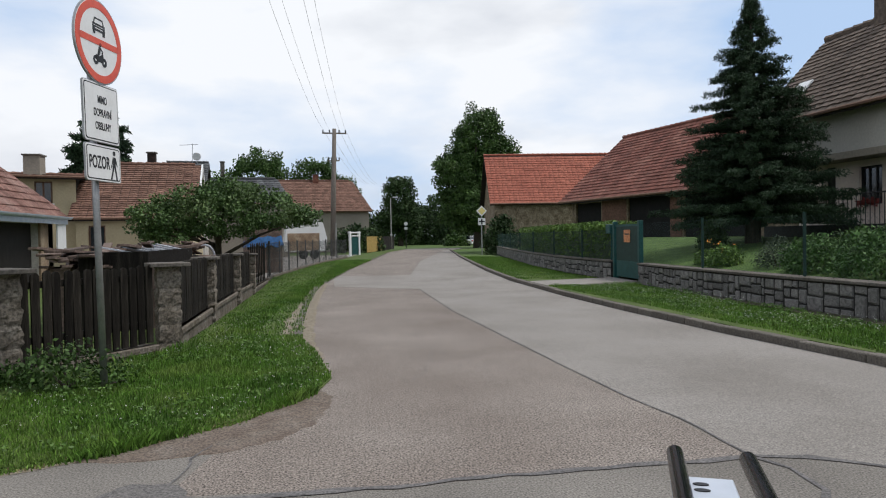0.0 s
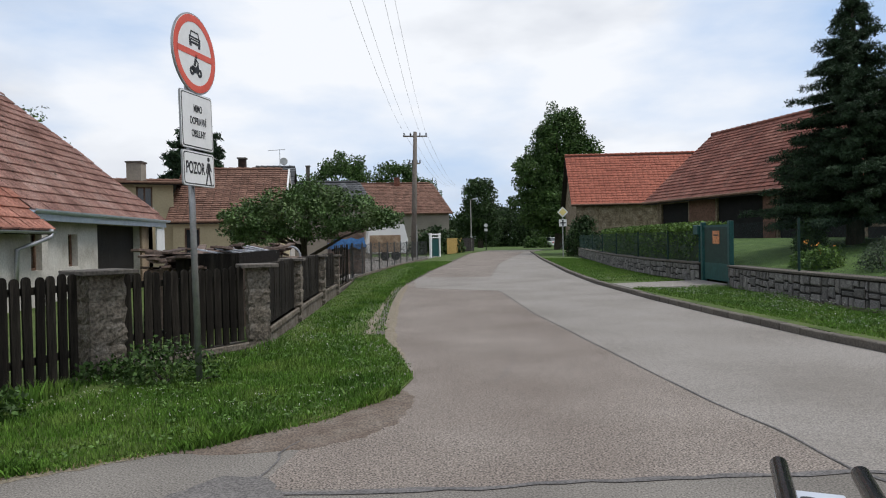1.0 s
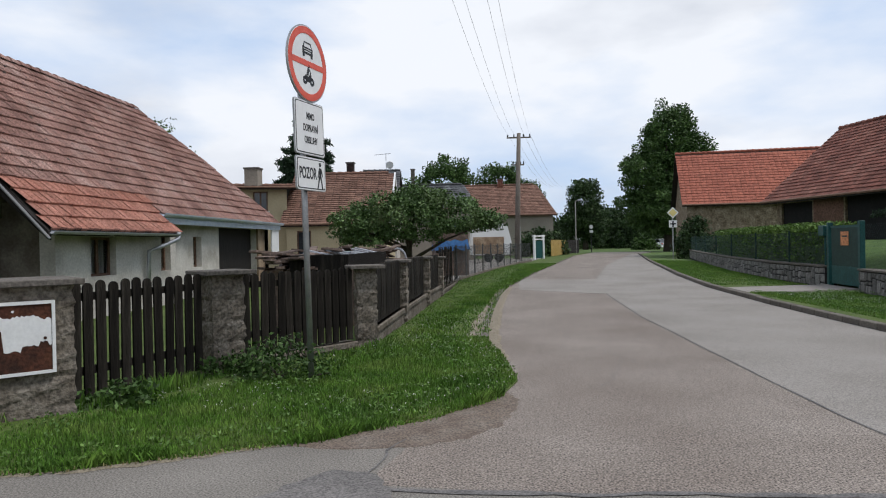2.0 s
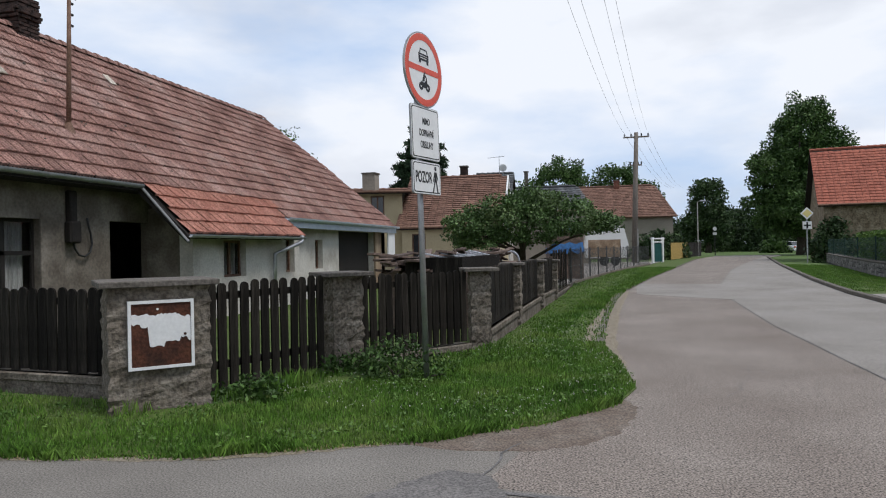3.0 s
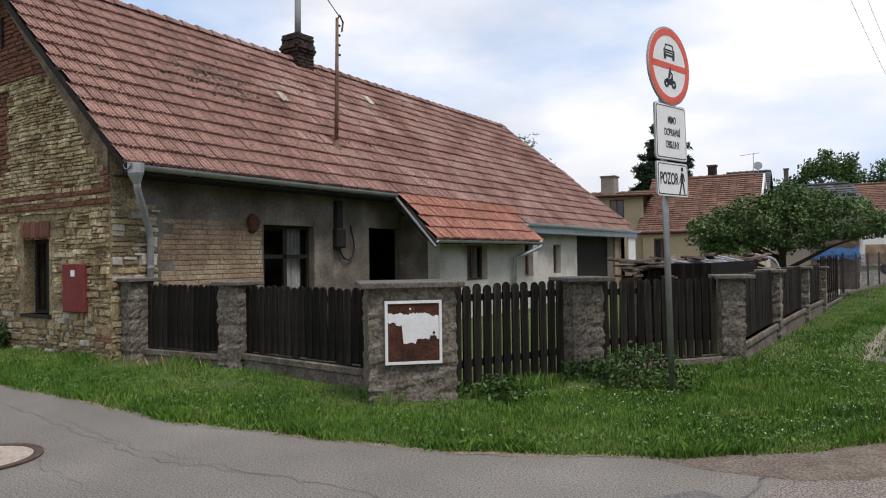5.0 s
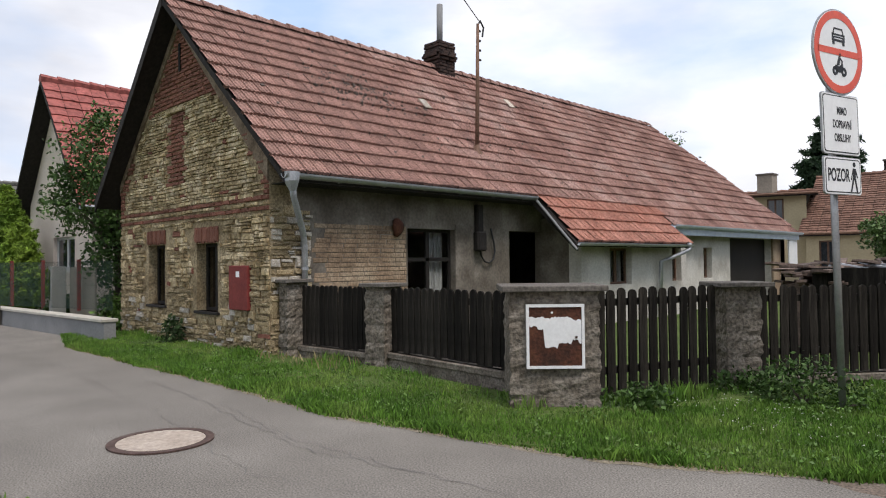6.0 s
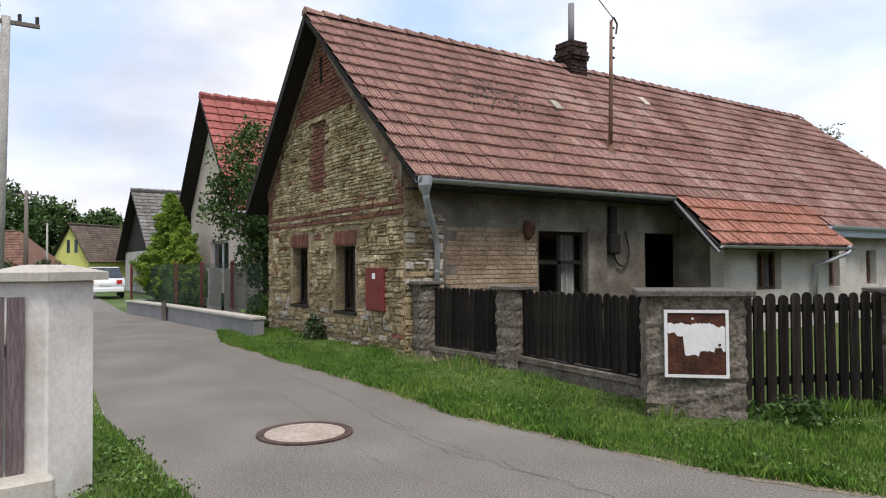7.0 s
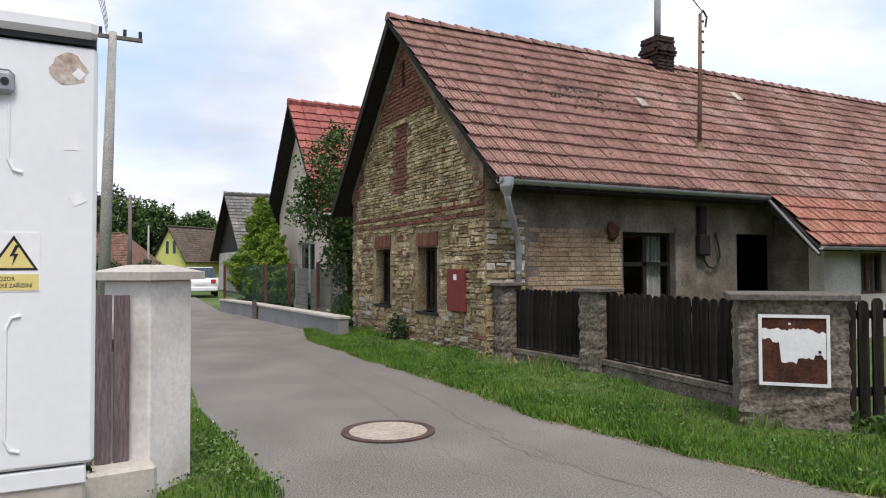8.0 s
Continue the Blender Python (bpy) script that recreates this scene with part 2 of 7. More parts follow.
    rubble=mat("rubble", [(0.1, 0.075, 0.045), (0.19, 0.15, 0.1), (0.28, 0.23, 0.165)], 2.5, 0.93, 0.9, 9, bump_d=0.06, speck=0.4),
    bark=mat("bark", [(0.05, 0.04, 0.03), (0.09, 0.075, 0.06)], 6, 0.95, 0.8, 30, stretch=(3, 3, 0.6)),
    pole_wood=mat("pole_wood", [(0.12, 0.1, 0.085), (0.2, 0.175, 0.15)], 4, 0.9, 0.5, 30, stretch=(5, 5, 0.4)),
    pole_concrete=mat("pole_concrete", [(0.3, 0.29, 0.265), (0.4, 0.385, 0.355)], 3, 0.9, 0.3, 30),
    leaf=mat("leaf", [(0.028, 0.06, 0.012), (0.045, 0.09, 0.018), (0.07, 0.12, 0.028)], 0.8, 0.65, 0, 5, vary=0.45, islands=True, speck=0.1),
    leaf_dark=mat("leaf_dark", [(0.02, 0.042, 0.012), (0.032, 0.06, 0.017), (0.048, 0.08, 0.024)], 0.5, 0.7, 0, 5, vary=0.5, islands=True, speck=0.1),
    leaf_apple=mat("leaf_apple", [(0.042, 0.085, 0.02), (0.07, 0.125, 0.034), (0.125, 0.18, 0.065)], 0.8, 0.6, 0, 5, vary=0.5, islands=True, speck=0.1),
    leaf_hedge=mat("leaf_hedge", [(0.05, 0.1, 0.015), (0.085, 0.155, 0.025), (0.12, 0.19, 0.035)], 0.9, 0.65, 0, 5, vary=0.5, islands=True, speck=0.1),
    needle=mat("needle", [(0.011, 0.027, 0.011), (0.02, 0.042, 0.017), (0.033, 0.06, 0.026)], 0.8, 0.75, 0, 5, vary=0.5, islands=True, speck=0.1),
    thuja=mat("thuja", [(0.07, 0.14, 0.013), (0.15, 0.24, 0.024), (0.24, 0.33, 0.045)], 1.6, 0.7, 0, 5, vary=0.5, islands=True, speck=0.1),
    blossom=mat("blossom", [(0.55, 0.12, 0.03), (0.6, 0.4, 0.05)], 9, 0.7, 0, 5),
    leaf_box=mat("leaf_box", [(0.035, 0.085, 0.018), (0.06, 0.125, 0.028), (0.1, 0.17, 0.045)], 0.9, 0.65, 0, 5, vary=0.4, islands=True, speck=0.1),
    render_grey=mat("render_grey", [(0.19, 0.19, 0.19), (0.25, 0.25, 0.25)], 1.5, 0.92, 0.3, 30, speck=0.12),
    plaster_pale=mat("plaster_pale", [(0.4, 0.38, 0.34), (0.48, 0.46, 0.42)], 0.8, 0.92, 0.2, 16, speck=0.08),
    slat=mat("slat", [(0.3, 0.31, 0.33), (0.5, 0.51, 0.54)], 4, 0.6, 0.2, 30, vary=0.3),
    lavender=mat("lavender", [(0.05, 0.075, 0.04), (0.085, 0.105, 0.07)], 3, 0.8, 0, 5, vary=0.4, islands=True),
    tarp=mat("tarp", [(0.028, 0.095, 0.24), (0.04, 0.13, 0.3)], 2, 0.55, 0.3, 8),
    car_white=mat("car_white", [(0.7, 0.71, 0.72), (0.74, 0.75, 0.76)], 1, 0.25, 0, 10, spec=0.5, speck=0.02),
    rubber=mat("rubber", [(0.015, 0.015, 0.015), (0.025, 0.025, 0.025)], 5, 0.85, 0.2, 30),
    car_glass=mat("car_glass", [(0.02, 0.025, 0.03), (0.03, 0.035, 0.04)], 3, 0.08, 0, 20, spec=0.7),
    lamp_red=mat("lamp_red", [(0.4, 0.02, 0.015), (0.5, 0.03, 0.02)], 3, 0.3, 0, 20),
    orange=mat("orange", [(0.5, 0.2, 0.08), (0.6, 0.27, 0.12)], 3, 0.6, 0, 20),
    caravan=mat("caravan", [(0.68, 0.68, 0.66), (0.74, 0.74, 0.72)], 2, 0.4, 0.05, 20, speck=0.04),
    manhole=mat("manhole", [(0.33, 0.27, 0.22), (0.4, 0.34, 0.285)], 3, 0.85, 0.4, 30, speck=0.2),
    manhole_rim=mat("manhole_rim", [(0.06, 0.035, 0.028), (0.1, 0.065, 0.055)], 6, 0.7, 0.3, 40),
    cabinet=mat("cabinet", [(0.76, 0.775, 0.785), (0.82, 0.83, 0.84), (0.84, 0.85, 0.86)], 1.6, 0.5, 0.02, 40, speck=0.015),
    paper=mat("paper", [(0.82, 0.82, 0.82), (0.86, 0.86, 0.86)], 6, 0.8, 0, 30, speck=0.05),
    stain=mat("stain", [(0.42, 0.3, 0.22), (0.52, 0.46, 0.42)], 16, 0.8, 0.1, 60),
    wood_yellow=mat("wood_yellow", [(0.36, 0.24, 0.07), (0.45, 0.31, 0.1)], 3, 0.7, 0.2, 20),
    wood_heap=mat("wood_heap", [(0.07, 0.05, 0.04), (0.14, 0.1, 0.08)], 4, 0.9, 0.5, 25, vary=0.4),
    curtain=mat("curtain", [(0.3, 0.3, 0.29), (0.42, 0.41, 0.4)], 3, 0.9, 0, 20, stretch=(8, 8, 0.5)),
    glass=glass_mat("window_glass"),
)


# ---- building helpers ----
def wm(ob):
    m = Matrix.Identity(4)
    while ob:
        m = ob.matrix_basis @ m if not ob.parent else ob.matrix_parent_inverse @ ob.matrix_basis @ m
        ob = ob.parent
    return m


def mesh_of(name, bm, material, smooth=False):
    bmesh.ops.recalc_face_normals(bm, faces=bm.faces)
    me = bpy.data.meshes.new(name)
    bm.to_mesh(me)
    bm.free()
    me.materials.append(material)
    if smooth:
        for p in me.polygons:
            p.use_smooth = True
    return me


def thing(name, at, label, category, group="", kind="", rz=0.0):
    ob = new(name)
    ob.empty_display_size = 0.2
    ob.matrix_basis = pose(*at, 0, 0, rz)
    return tagged(ob, label, category, group, kind)


def part(name, bm, material, parent, label="", world_co=False, smooth=False):
    """One mesh under a thing or a part, in its parent's coordinates, or in the world's."""
    me = bm if isinstance(bm, bpy.types.Mesh) else mesh_of(name, bm, material, smooth)
    ob = new(name, me)
    ob.parent = parent
    if world_co:
        ob.matrix_parent_inverse = wm(parent).inverted()
    return tagged(ob, label)


def single(name, bm, material, label, category, group="", kind="", smooth=False):
    return tagged(new(name, bm if isinstance(bm, bpy.types.Mesh) else mesh_of(name, bm, material, smooth)), label, category, group, kind)


def box(bm, x0, x1, y0, y1, z0, z1, bevel=0.0, m=None):
    v = [bm.verts.new(p) for p in ((x0, y0, z0), (x1, y0, z0), (x1, y1, z0), (x0, y1, z0), (x0, y0, z1), (x1, y0, z1), (x1, y1, z1), (x0, y1, z1))]
    fs = [bm.faces.new([v[i] for i in q]) for q in ((3, 2, 1, 0), (4, 5, 6, 7), (0, 1, 5, 4), (1, 2, 6, 5), (2, 3, 7, 6), (3, 0, 4, 7))]
    if bevel:
        out = bmesh.ops.bevel(bm, geom=list({e for f in fs for e in f.edges}), offset=bevel, segments=1, affect="EDGES")
        v = list({w for f in out["faces"] for w in f.verts} | {w for w in v if w.is_valid})
    if m is not None:
        bmesh.ops.transform(bm, matrix=m, verts=[w for w in v if w.is_valid])
    return bm


def boxed(*a, **k):
    return box(bmesh.new(), *a, **k)


def tube(bm, pts, radii, n=8, caps=True):
    """A round bar through the points, with a radius at each."""
    pts = [Vector(p) for p in pts]
    if not hasattr(radii, "__len__"):
        radii = [radii] * len(pts)
    rings = []
    for i, p in enumerate(pts):
        d = (pts[min(i + 1, len(pts) - 1)] - pts[max(i - 1, 0)]).normalized()
        a = d.orthogonal().normalized() if not rings else (prev - prev.dot(d) * d).normalized()
        prev, b = a, d.cross(a)
        rings.append([bm.verts.new(p + radii[i] * (math.cos(2 * math.pi * k / n) * a + math.sin(2 * math.pi * k / n) * b)) for k in range(n)])
    for r, s in zip(rings, rings[1:]):
        for k in range(n):
            bm.faces.new((r[k], r[(k + 1) % n], s[(k + 1) % n], s[k]))
    if caps:
        bm.faces.new(rings[0][::-1])
        bm.faces.new(rings[-1])
    return bm


def disc(bm, m, r, d, n=40, r_in=0.0):
    """A flat round plate of thickness d, its face towards -y of m; r_in makes it a ring."""
    def ring(rad, y):
        return [bm.verts.new(m @ Vector((rad * math.cos(2 * math.pi * k / n), y, rad * math.sin(2 * math.pi * k / n)))) for k in range(n)]
    a, b = ring(r, -d), ring(r, 0)
    for k in range(n):
        bm.faces.new((a[k], a[(k + 1) % n], b[(k + 1) % n], b[k]))
    if r_in:
        c, e = ring(r_in, -d), ring(r_in, 0)
        for k in range(n):
            j = (k + 1) % n
            bm.faces.new((a[k], a[j], c[j], c[k]))
            bm.faces.new((c[k], c[j], e[j], e[k]))
            bm.faces.new((b[k], b[j], e[j], e[k]))
    else:
        bm.faces.new(a)
        bm.faces.new(b)
    return bm


def poly(bm, pts, z0, z1):
    """An upright prism over a plan outline."""
    lo, hi = [bm.verts.new((x, y, z0)) for x, y in pts], [bm.verts.new((x, y, z1)) for x, y in pts]
    n = len(pts)
    for k in range(n):
        bm.faces.new((lo[k], lo[(k + 1) % n], hi[(k + 1) % n], hi[k]))
    bm.faces.new(hi)
    bm.faces.new(lo[::-1])
    return bm


def profile(bm, pts, y0, y1, m=None):
    """A prism along y with an outline in x and z."""
    a, b = [bm.verts.new((x, y0, z)) for x, z in pts], [bm.verts.new((x, y1, z)) for x, z in pts]
    n = len(pts)
    for k in range(n):
        bm.faces.new((a[k], a[(k + 1) % n], b[(k + 1) % n], b[k]))
    bm.faces.new(a[::-1])
    bm.faces.new(b)
    if m is not None:
        bmesh.ops.transform(bm, matrix=m, verts=a + b)
    return bm


def from_arrays(name, verts, faces, material):
    me = bpy.data.meshes.new(name)
    me.from_pydata([tuple(v) for v in verts], [], [tuple(f) for f in faces])
    me.materials.append(material)
    return me


def blades(name, spots, heights, material, width=0.006, lean=0.5):
    """Grass: one bent blade, of two triangles, at each spot."""
    n = len(spots)
    az = np.random.rand(n) * 2 * np.pi
    side = np.stack([np.cos(az), np.sin(az), 0 * az], -1) * (width * (0.7 + 0.6 * np.random.rand(n)))[:, None]
    az2 = np.random.rand(n) * 2 * np.pi
    tip = np.stack([np.cos(az2) * lean * np.random.rand(n), np.sin(az2) * lean * np.random.rand(n), np.ones(n)], -1) * np.asarray(heights)[:, None]
    v = np.empty((n, 4, 3))
    v[:, 0], v[:, 1] = spots - side, spots + side
    mid = spots + tip * np.array([0.35, 0.35, 0.6])
    v[:, 2], v[:, 3] = mid + side * 0.7, spots + tip
    i = np.arange(n)[:, None] * 4
    f = np.concatenate([i + [0, 1, 2], i + [0, 2, 3]])
    return from_arrays(name, v.reshape(-1, 3), f, material)


def leaf_cloud(name, centres, spread, per, size, material, flat=1.0, long=1.0):
    """Leaves: small four-cornered blades scattered round each centre."""
    centres = np.asarray(centres)
    c = np.repeat(centres, per, 0)
    n = len(c)
    c = c + np.clip(np.random.randn(n, 3), -1.5, 1.5) * spread * np.array([1, 1, flat])
    a = np.random.randn(n, 3)
    a /= np.linalg.norm(a, axis=1)[:, None]
    b = np.cross(a, np.random.randn(n, 3))
    b /= np.linalg.norm(b, axis=1)[:, None]
    s = (size * (0.6 + 0.8 * np.random.rand(n)))[:, None]
    v = np.empty((n, 4, 3))
    v[:, 0], v[:, 1], v[:, 2], v[:, 3] = c - a * s * long, c + b * s * 0.55, c + a * s * long, c - b * s * 0.55
    return from_arrays(name, v.reshape(-1, 3), np.arange(n * 4).reshape(-1, 4), material)


def broad_tree(name, at, height, trunk_r, blobs, n_clump, per, leaf, material, label, spread=0.35, fork=0.35, group="", ragged=0.1):
    """A tapered trunk with limbs, and a crown of leaf clumps in the given ellipsoids (centre, radii), all from the tree's foot."""
    th = thing(name, at, label, "tree", group)
    rng = np.random.default_rng(int(abs(at[0]) * 31 + abs(at[1]) * 17))
    cs = []
    vol = np.array([b[3] * b[4] * b[5] for b in blobs]) ** 0.67
    for b, w in zip(blobs, vol / vol.sum()):
        k = max(3, int(n_clump * w))
        d = rng.normal(size=(k, 3))
        d /= np.linalg.norm(d, axis=1)[:, None]
        cs.append(np.array(b[:3]) + d * (0.55 + 0.5 * rng.random(k) ** 0.6 + ragged * np.maximum(0, rng.normal(size=k)))[:, None] * np.array(b[3:]))
    cs = np.concatenate(cs)
    top = max(b[2] for b in blobs)
    bm = bmesh.new()
    fz = height * fork
    tube(bm, [(0, 0, -0.15), (0.03, 0.02, fz * 0.5), (0, 0.05, fz), (0.05, 0, top * 0.8)], [trunk_r * 1.25, trunk_r, trunk_r * 0.85, trunk_r * 0.2], 8)
    part("trunk", bm, M["bark"], th, smooth=True)
    for c in cs[rng.permutation(len(cs))[:9]]:
        z = fz * (0.75 + 0.6 * rng.random())
        bm = tube(bmesh.new(), [(0.0, 0.0, z), (c[0] * 0.5, c[1] * 0.5, z + (c[2] - z) * 0.6), tuple(c)], [trunk_r * 0.5, trunk_r * 0.3, trunk_r * 0.08], 6)
        part("limb", bm, M["bark"], th, smooth=True)
    np.random.seed(int(abs(at[0] * 7 + at[1] * 3)) + 1)
    part("crown", leaf_cloud("crown", cs, spread, per, leaf, material, 0.8), material, th)
    return th


def conifer(name, at, height, radius, rows, material, label, droop=0.25, per=26, size=0.09, spread=0.09, base=0.06, stick=1.0, taper=0.85, long=1.5):
    th = thing(name, at, label, "tree")
    rng = np.random.default_rng(int(abs(at[0]) * 13 + abs(at[1]) * 7))
    part("trunk", tube(bmesh.new(), [(0, 0, -0.1), (0, 0, height * 0.5), (0, 0, height)], [radius * 0.09, radius * 0.06, 0.01], 8), M["bark"], th, smooth=True)
    cs, bm = [], bmesh.new()
    for i in range(rows):
        f = i / rows
        z = height * (base + (0.985 - base) * f)
        r = radius * (1 - f) ** taper * (0.85 + 0.3 * rng.random()) + 0.06
        for k in range(max(5, int(11 * (1 - f * 0.6)))):
            az, rr = rng.random() * 6.283, r * (0.6 + 0.5 * rng.random())
            tip = np.array([math.cos(az) * rr, math.sin(az) * rr, z - droop * rr + 0.1 * rr * rng.random()])
            if i % 2 == 0:
                tube(bm, [(0, 0, z), tuple(tip)], [0.02, 0.005], 4, caps=False)
            steps = max(2, int(rr / (spread * 2.2) * stick))
            for s in range(steps):
                cs.append(np.array([0, 0, z]) + (tip - [0, 0, z]) * (0.2 + 0.8 * (s + 1) / steps))
    part("branches", bm, M["bark"], th)
    np.random.seed(int(height * 10))
    part("crown", leaf_cloud("crown", cs, spread, per, size, material, 0.7, long), material, th)
    return th


def shrub(name, at, rx, ry, rz, n, leaf, material, label, category="shrub", group="", spread=0.1, per=14):
    np.random.seed(int(abs(at[0] * 11 + at[1] * 5)) + 3)
    d = np.random.randn(n, 3)
    d /= np.linalg.norm(d, axis=1)[:, None]
    d[:, 2] = np.abs(d[:, 2])
    cs = d * (0.6 + 0.4 * np.random.rand(n, 1)) * np.array([rx, ry, rz])
    th = thing(name, at, label, category, group)
    for k in range(5):
        part("stem", tube(bmesh.new(), [(0, 0, -0.05), tuple(cs[k * n // 5])], [0.02, 0.005], 5), M["bark"], th)
    part("leaves", leaf_cloud("leaves", cs, spread, per, leaf, material), material, th)
    return th


# ---- ground and road ----
KERB_L = [(0.25, 6.9), (0.1, 8.6), (-0.06, 9.5), (-0.06, 11.1), (0.03, 14.3), (0.22, 18.0), (0.5, 21.2), (1.8, 30.1), (4.4, 45.2), (7.7, 65.1), (10.5, 76.0)]
KERB_R = [(5.75, -30.0), (5.75, 6.2), (5.62, 8.5), (5.62, 11.5), (5.7, 14.6), (6.08, 20.0), (6.95, 26.5), (9.75, 43.8), (14.0, 67.7), (17.0, 76.0)]
EDGE = [(-40.0, 5.0), (-24.0, 3.85), (-19.4, 4.12), (-15.0, 4.38), (-12.9, 3.8), (-8.0, 3.83), (-5.2, 3.77), (-3.9, 3.96), (-2.6, 4.2), (-1.2, 4.9), (-0.45, 5.5), (0.1, 6.3)]
WALL_R = [(8.35, -6.0), (8.35, 8.7), (8.35, 11.4), (8.5, 14.8), (8.75, 17.05)]
WALL_R2 = [(8.93, 19.15), (9.1, 23.2), (10.0, 30.0), (11.9, 39.9), (14.0, 50.0)]

bm = bmesh.new()
bmesh.ops.create_grid(bm, x_segments=40, y_segments=40, size=1500)
bmesh.ops.translate(bm, verts=bm.verts, vec=(0, 0, -0.05))
single("ground", bm, M["far_grass"], "green grassland reaching to the horizon", "ground", kind="structure")


def sheet(name, pts, z, material, label, category="road"):
    bm = bmesh.new()
    top = [bm.verts.new((x, y, z)) for x, y in pts]
    area = sum(a[0] * b[1] - b[0] * a[1] for a, b in zip(pts, pts[1:] + pts[:1]))
    low = []
    for k, (x, y) in enumerate(pts):
        d = Vector(pts[(k + 1) % len(pts)]) - Vector(pts[k - 1])
        d = d.normalized() * (0.06 if area > 0 else -0.06)
        low.append(bm.verts.new((x + d.y, y - d.x, min(-0.004, z - 0.03))))
    face = bm.faces.new(top)
    for k in range(len(pts)):
        bm.faces.new((top[k], top[(k + 1) % len(pts)], low[(k + 1) % len(pts)], low[k]))
    face.normal_update()
    bmesh.ops.triangulate(bm, faces=[face], ngon_method="EAR_CLIP")
    return single(name, bm, M[material], label, category, kind="structure")


left_side = EDGE + KERB_L
road = sheet("road", [(-70, 9.2), (-40, 5.0)] + left_side[1:] + [(11.6, 80.0), (18.0, 80.0)] + KERB_R[::-1] + [(-4.2, -30), (-4.2, 1.0), (-7.0, 0.95), (-24, 2.2), (-40, 2.6), (-70, 5.0)], 0.0, "asphalt_grey", "worn grey asphalt of a village lane")
sheet("road_old", [(-0.75, 3.95), (0.5, 3.8), (1.2, 3.83), (2.71, 3.79), (2.74, 4.7), (2.68, 5.5), (2.66, 6.8), (2.66, 8.9), (2.65, 12.6), (2.91, 18.1), (3.6, 24.6), (6.2, 38.4), (9.0, 50), (13.2, 67)] + [(10.4, 75.8)] + KERB_L[:-1][::-1] + [(0.1, 6.3), (-0.4, 5.5)], 0.002, "asphalt_old", "old reddish brown asphalt with coarse gravel")
sheet("road_patch", [(2.75, 3.78), (3.06, 3.7), (3.4, 3.4), (5.75, 3.3)] + KERB_R[1:-1] + [(13.3, 67), (9.05, 50), (6.25, 38.4), (3.65, 24.6), (2.95, 18.1), (2.69, 12.6), (2.7, 8.9), (2.7, 6.8), (2.72, 5.5), (2.78, 4.7)], 0.004, "asphalt_new", "lighter newer asphalt surfacing along the lane")
sheet("road_band", [(0.75, 19.9), (2.98, 17.95), (3.66, 24.8), (0.95, 25.4)], 0.006, "asphalt_new", "pale repaired strip of asphalt across the lane")


def seam(name, pts, w, label, z=0.0055, material="tar"):
    bm = bmesh.new()
    rng, row = random.Random(len(pts)), []
    for i, p in enumerate(pts):
        a, b = Vector(pts[max(i - 1, 0)]), Vector(pts[min(i + 1, len(pts) - 1)])
        d = (b - a).normalized()
        s = Vector((-d.y, d.x)) * w * (0.35 + 0.5 * rng.random())
        row.append([bm.verts.new((p[0] + s.x, p[1] + s.y, z)), bm.verts.new((p[0] - s.x, p[1] - s.y, z))])
    for a, b in zip(row, row[1:]):
        bm.faces.new((a[0], a[1], b[1], b[0]))
    return single(name, bm, M[material], label, "seam", kind="structure")


def wander(pts, step, amp, seed):
    rng, out = random.Random(seed), []
    for a, b in zip(pts, pts[1:]):
        a, b = Vector(a), Vector(b)
        n = max(1, int((b - a).length / step))
        d = (b - a).normalized()
        for k in range(n):
            out.append(tuple(a + (b - a) * k / n + Vector((-d.y, d.x)) * rng.uniform(-amp, amp)))
    return out + [tuple(pts[-1])]


seam("road_seam", wander([(-0.8, 3.85), (0.5, 3.8), (1.0, 3.83), (2.08, 3.8), (2.73, 3.78), (3.06, 3.7), (3.36, 3.45), (5.7, 3.3)], 0.15, 0.015, 1), 0.05, "dark tar joint across the asphalt")
seam("road_seam", wander([(2.74, 3.8), (2.76, 4.7), (2.7, 5.5), (2.68, 6.8), (2.68, 8.9), (2.67, 12.6), (2.93, 18.1)], 0.3, 0.012, 2), 0.013, "thin dark joint between two asphalts")
seam("road_seam", wander([(2.5, 2.9), (2.75, 3.2), (2.81, 3.54), (2.73, 3.78)], 0.15, 0.012, 3), 0.035, "dark tar joint in the asphalt")
seam("road_crack", wander([(-1.05, 3.3), (-0.9, 3.8), (-0.76, 4.15), (-0.72, 4.5), (-0.62, 4.85)], 0.08, 0.03, 4), 0.016, "wandering dark crack in the asphalt")
seam("road_crack", wander([(1.35, 8.75), (1.55, 8.3), (1.6, 7.9), (1.9, 7.7)], 0.08, 0.04, 5), 0.007, "small dark crack in the old asphalt")
seam("road_crack", wander([(1.05, 6.6), (1.4, 7.6), (1.5, 8.2)], 0.1, 0.04, 6), 0.005, "hairline crack in the old asphalt")
seam("road_crack", wander([(-6.5, 3.3), (-4.6, 3.0), (-2.2, 3.2), (-1.0, 3.9)], 0.12, 0.05, 7), 0.004, "long hairline crack along the side lane")
seam("road_crack", wander([(-9.5, 2.9), (-6.8, 2.7), (-4.2, 2.3), (-3.2, 2.6)], 0.12, 0.05, 8), 0.0035, "long hairline crack along the side lane")
seam("road_crack", wander([(-8.6, 3.35), (-7.0, 3.25), (-5.6, 3.05), (-4.4, 2.9), (-3.4, 3.1)], 0.1, 0.04, 9), 0.0045, "broken hairline crack along the side lane")
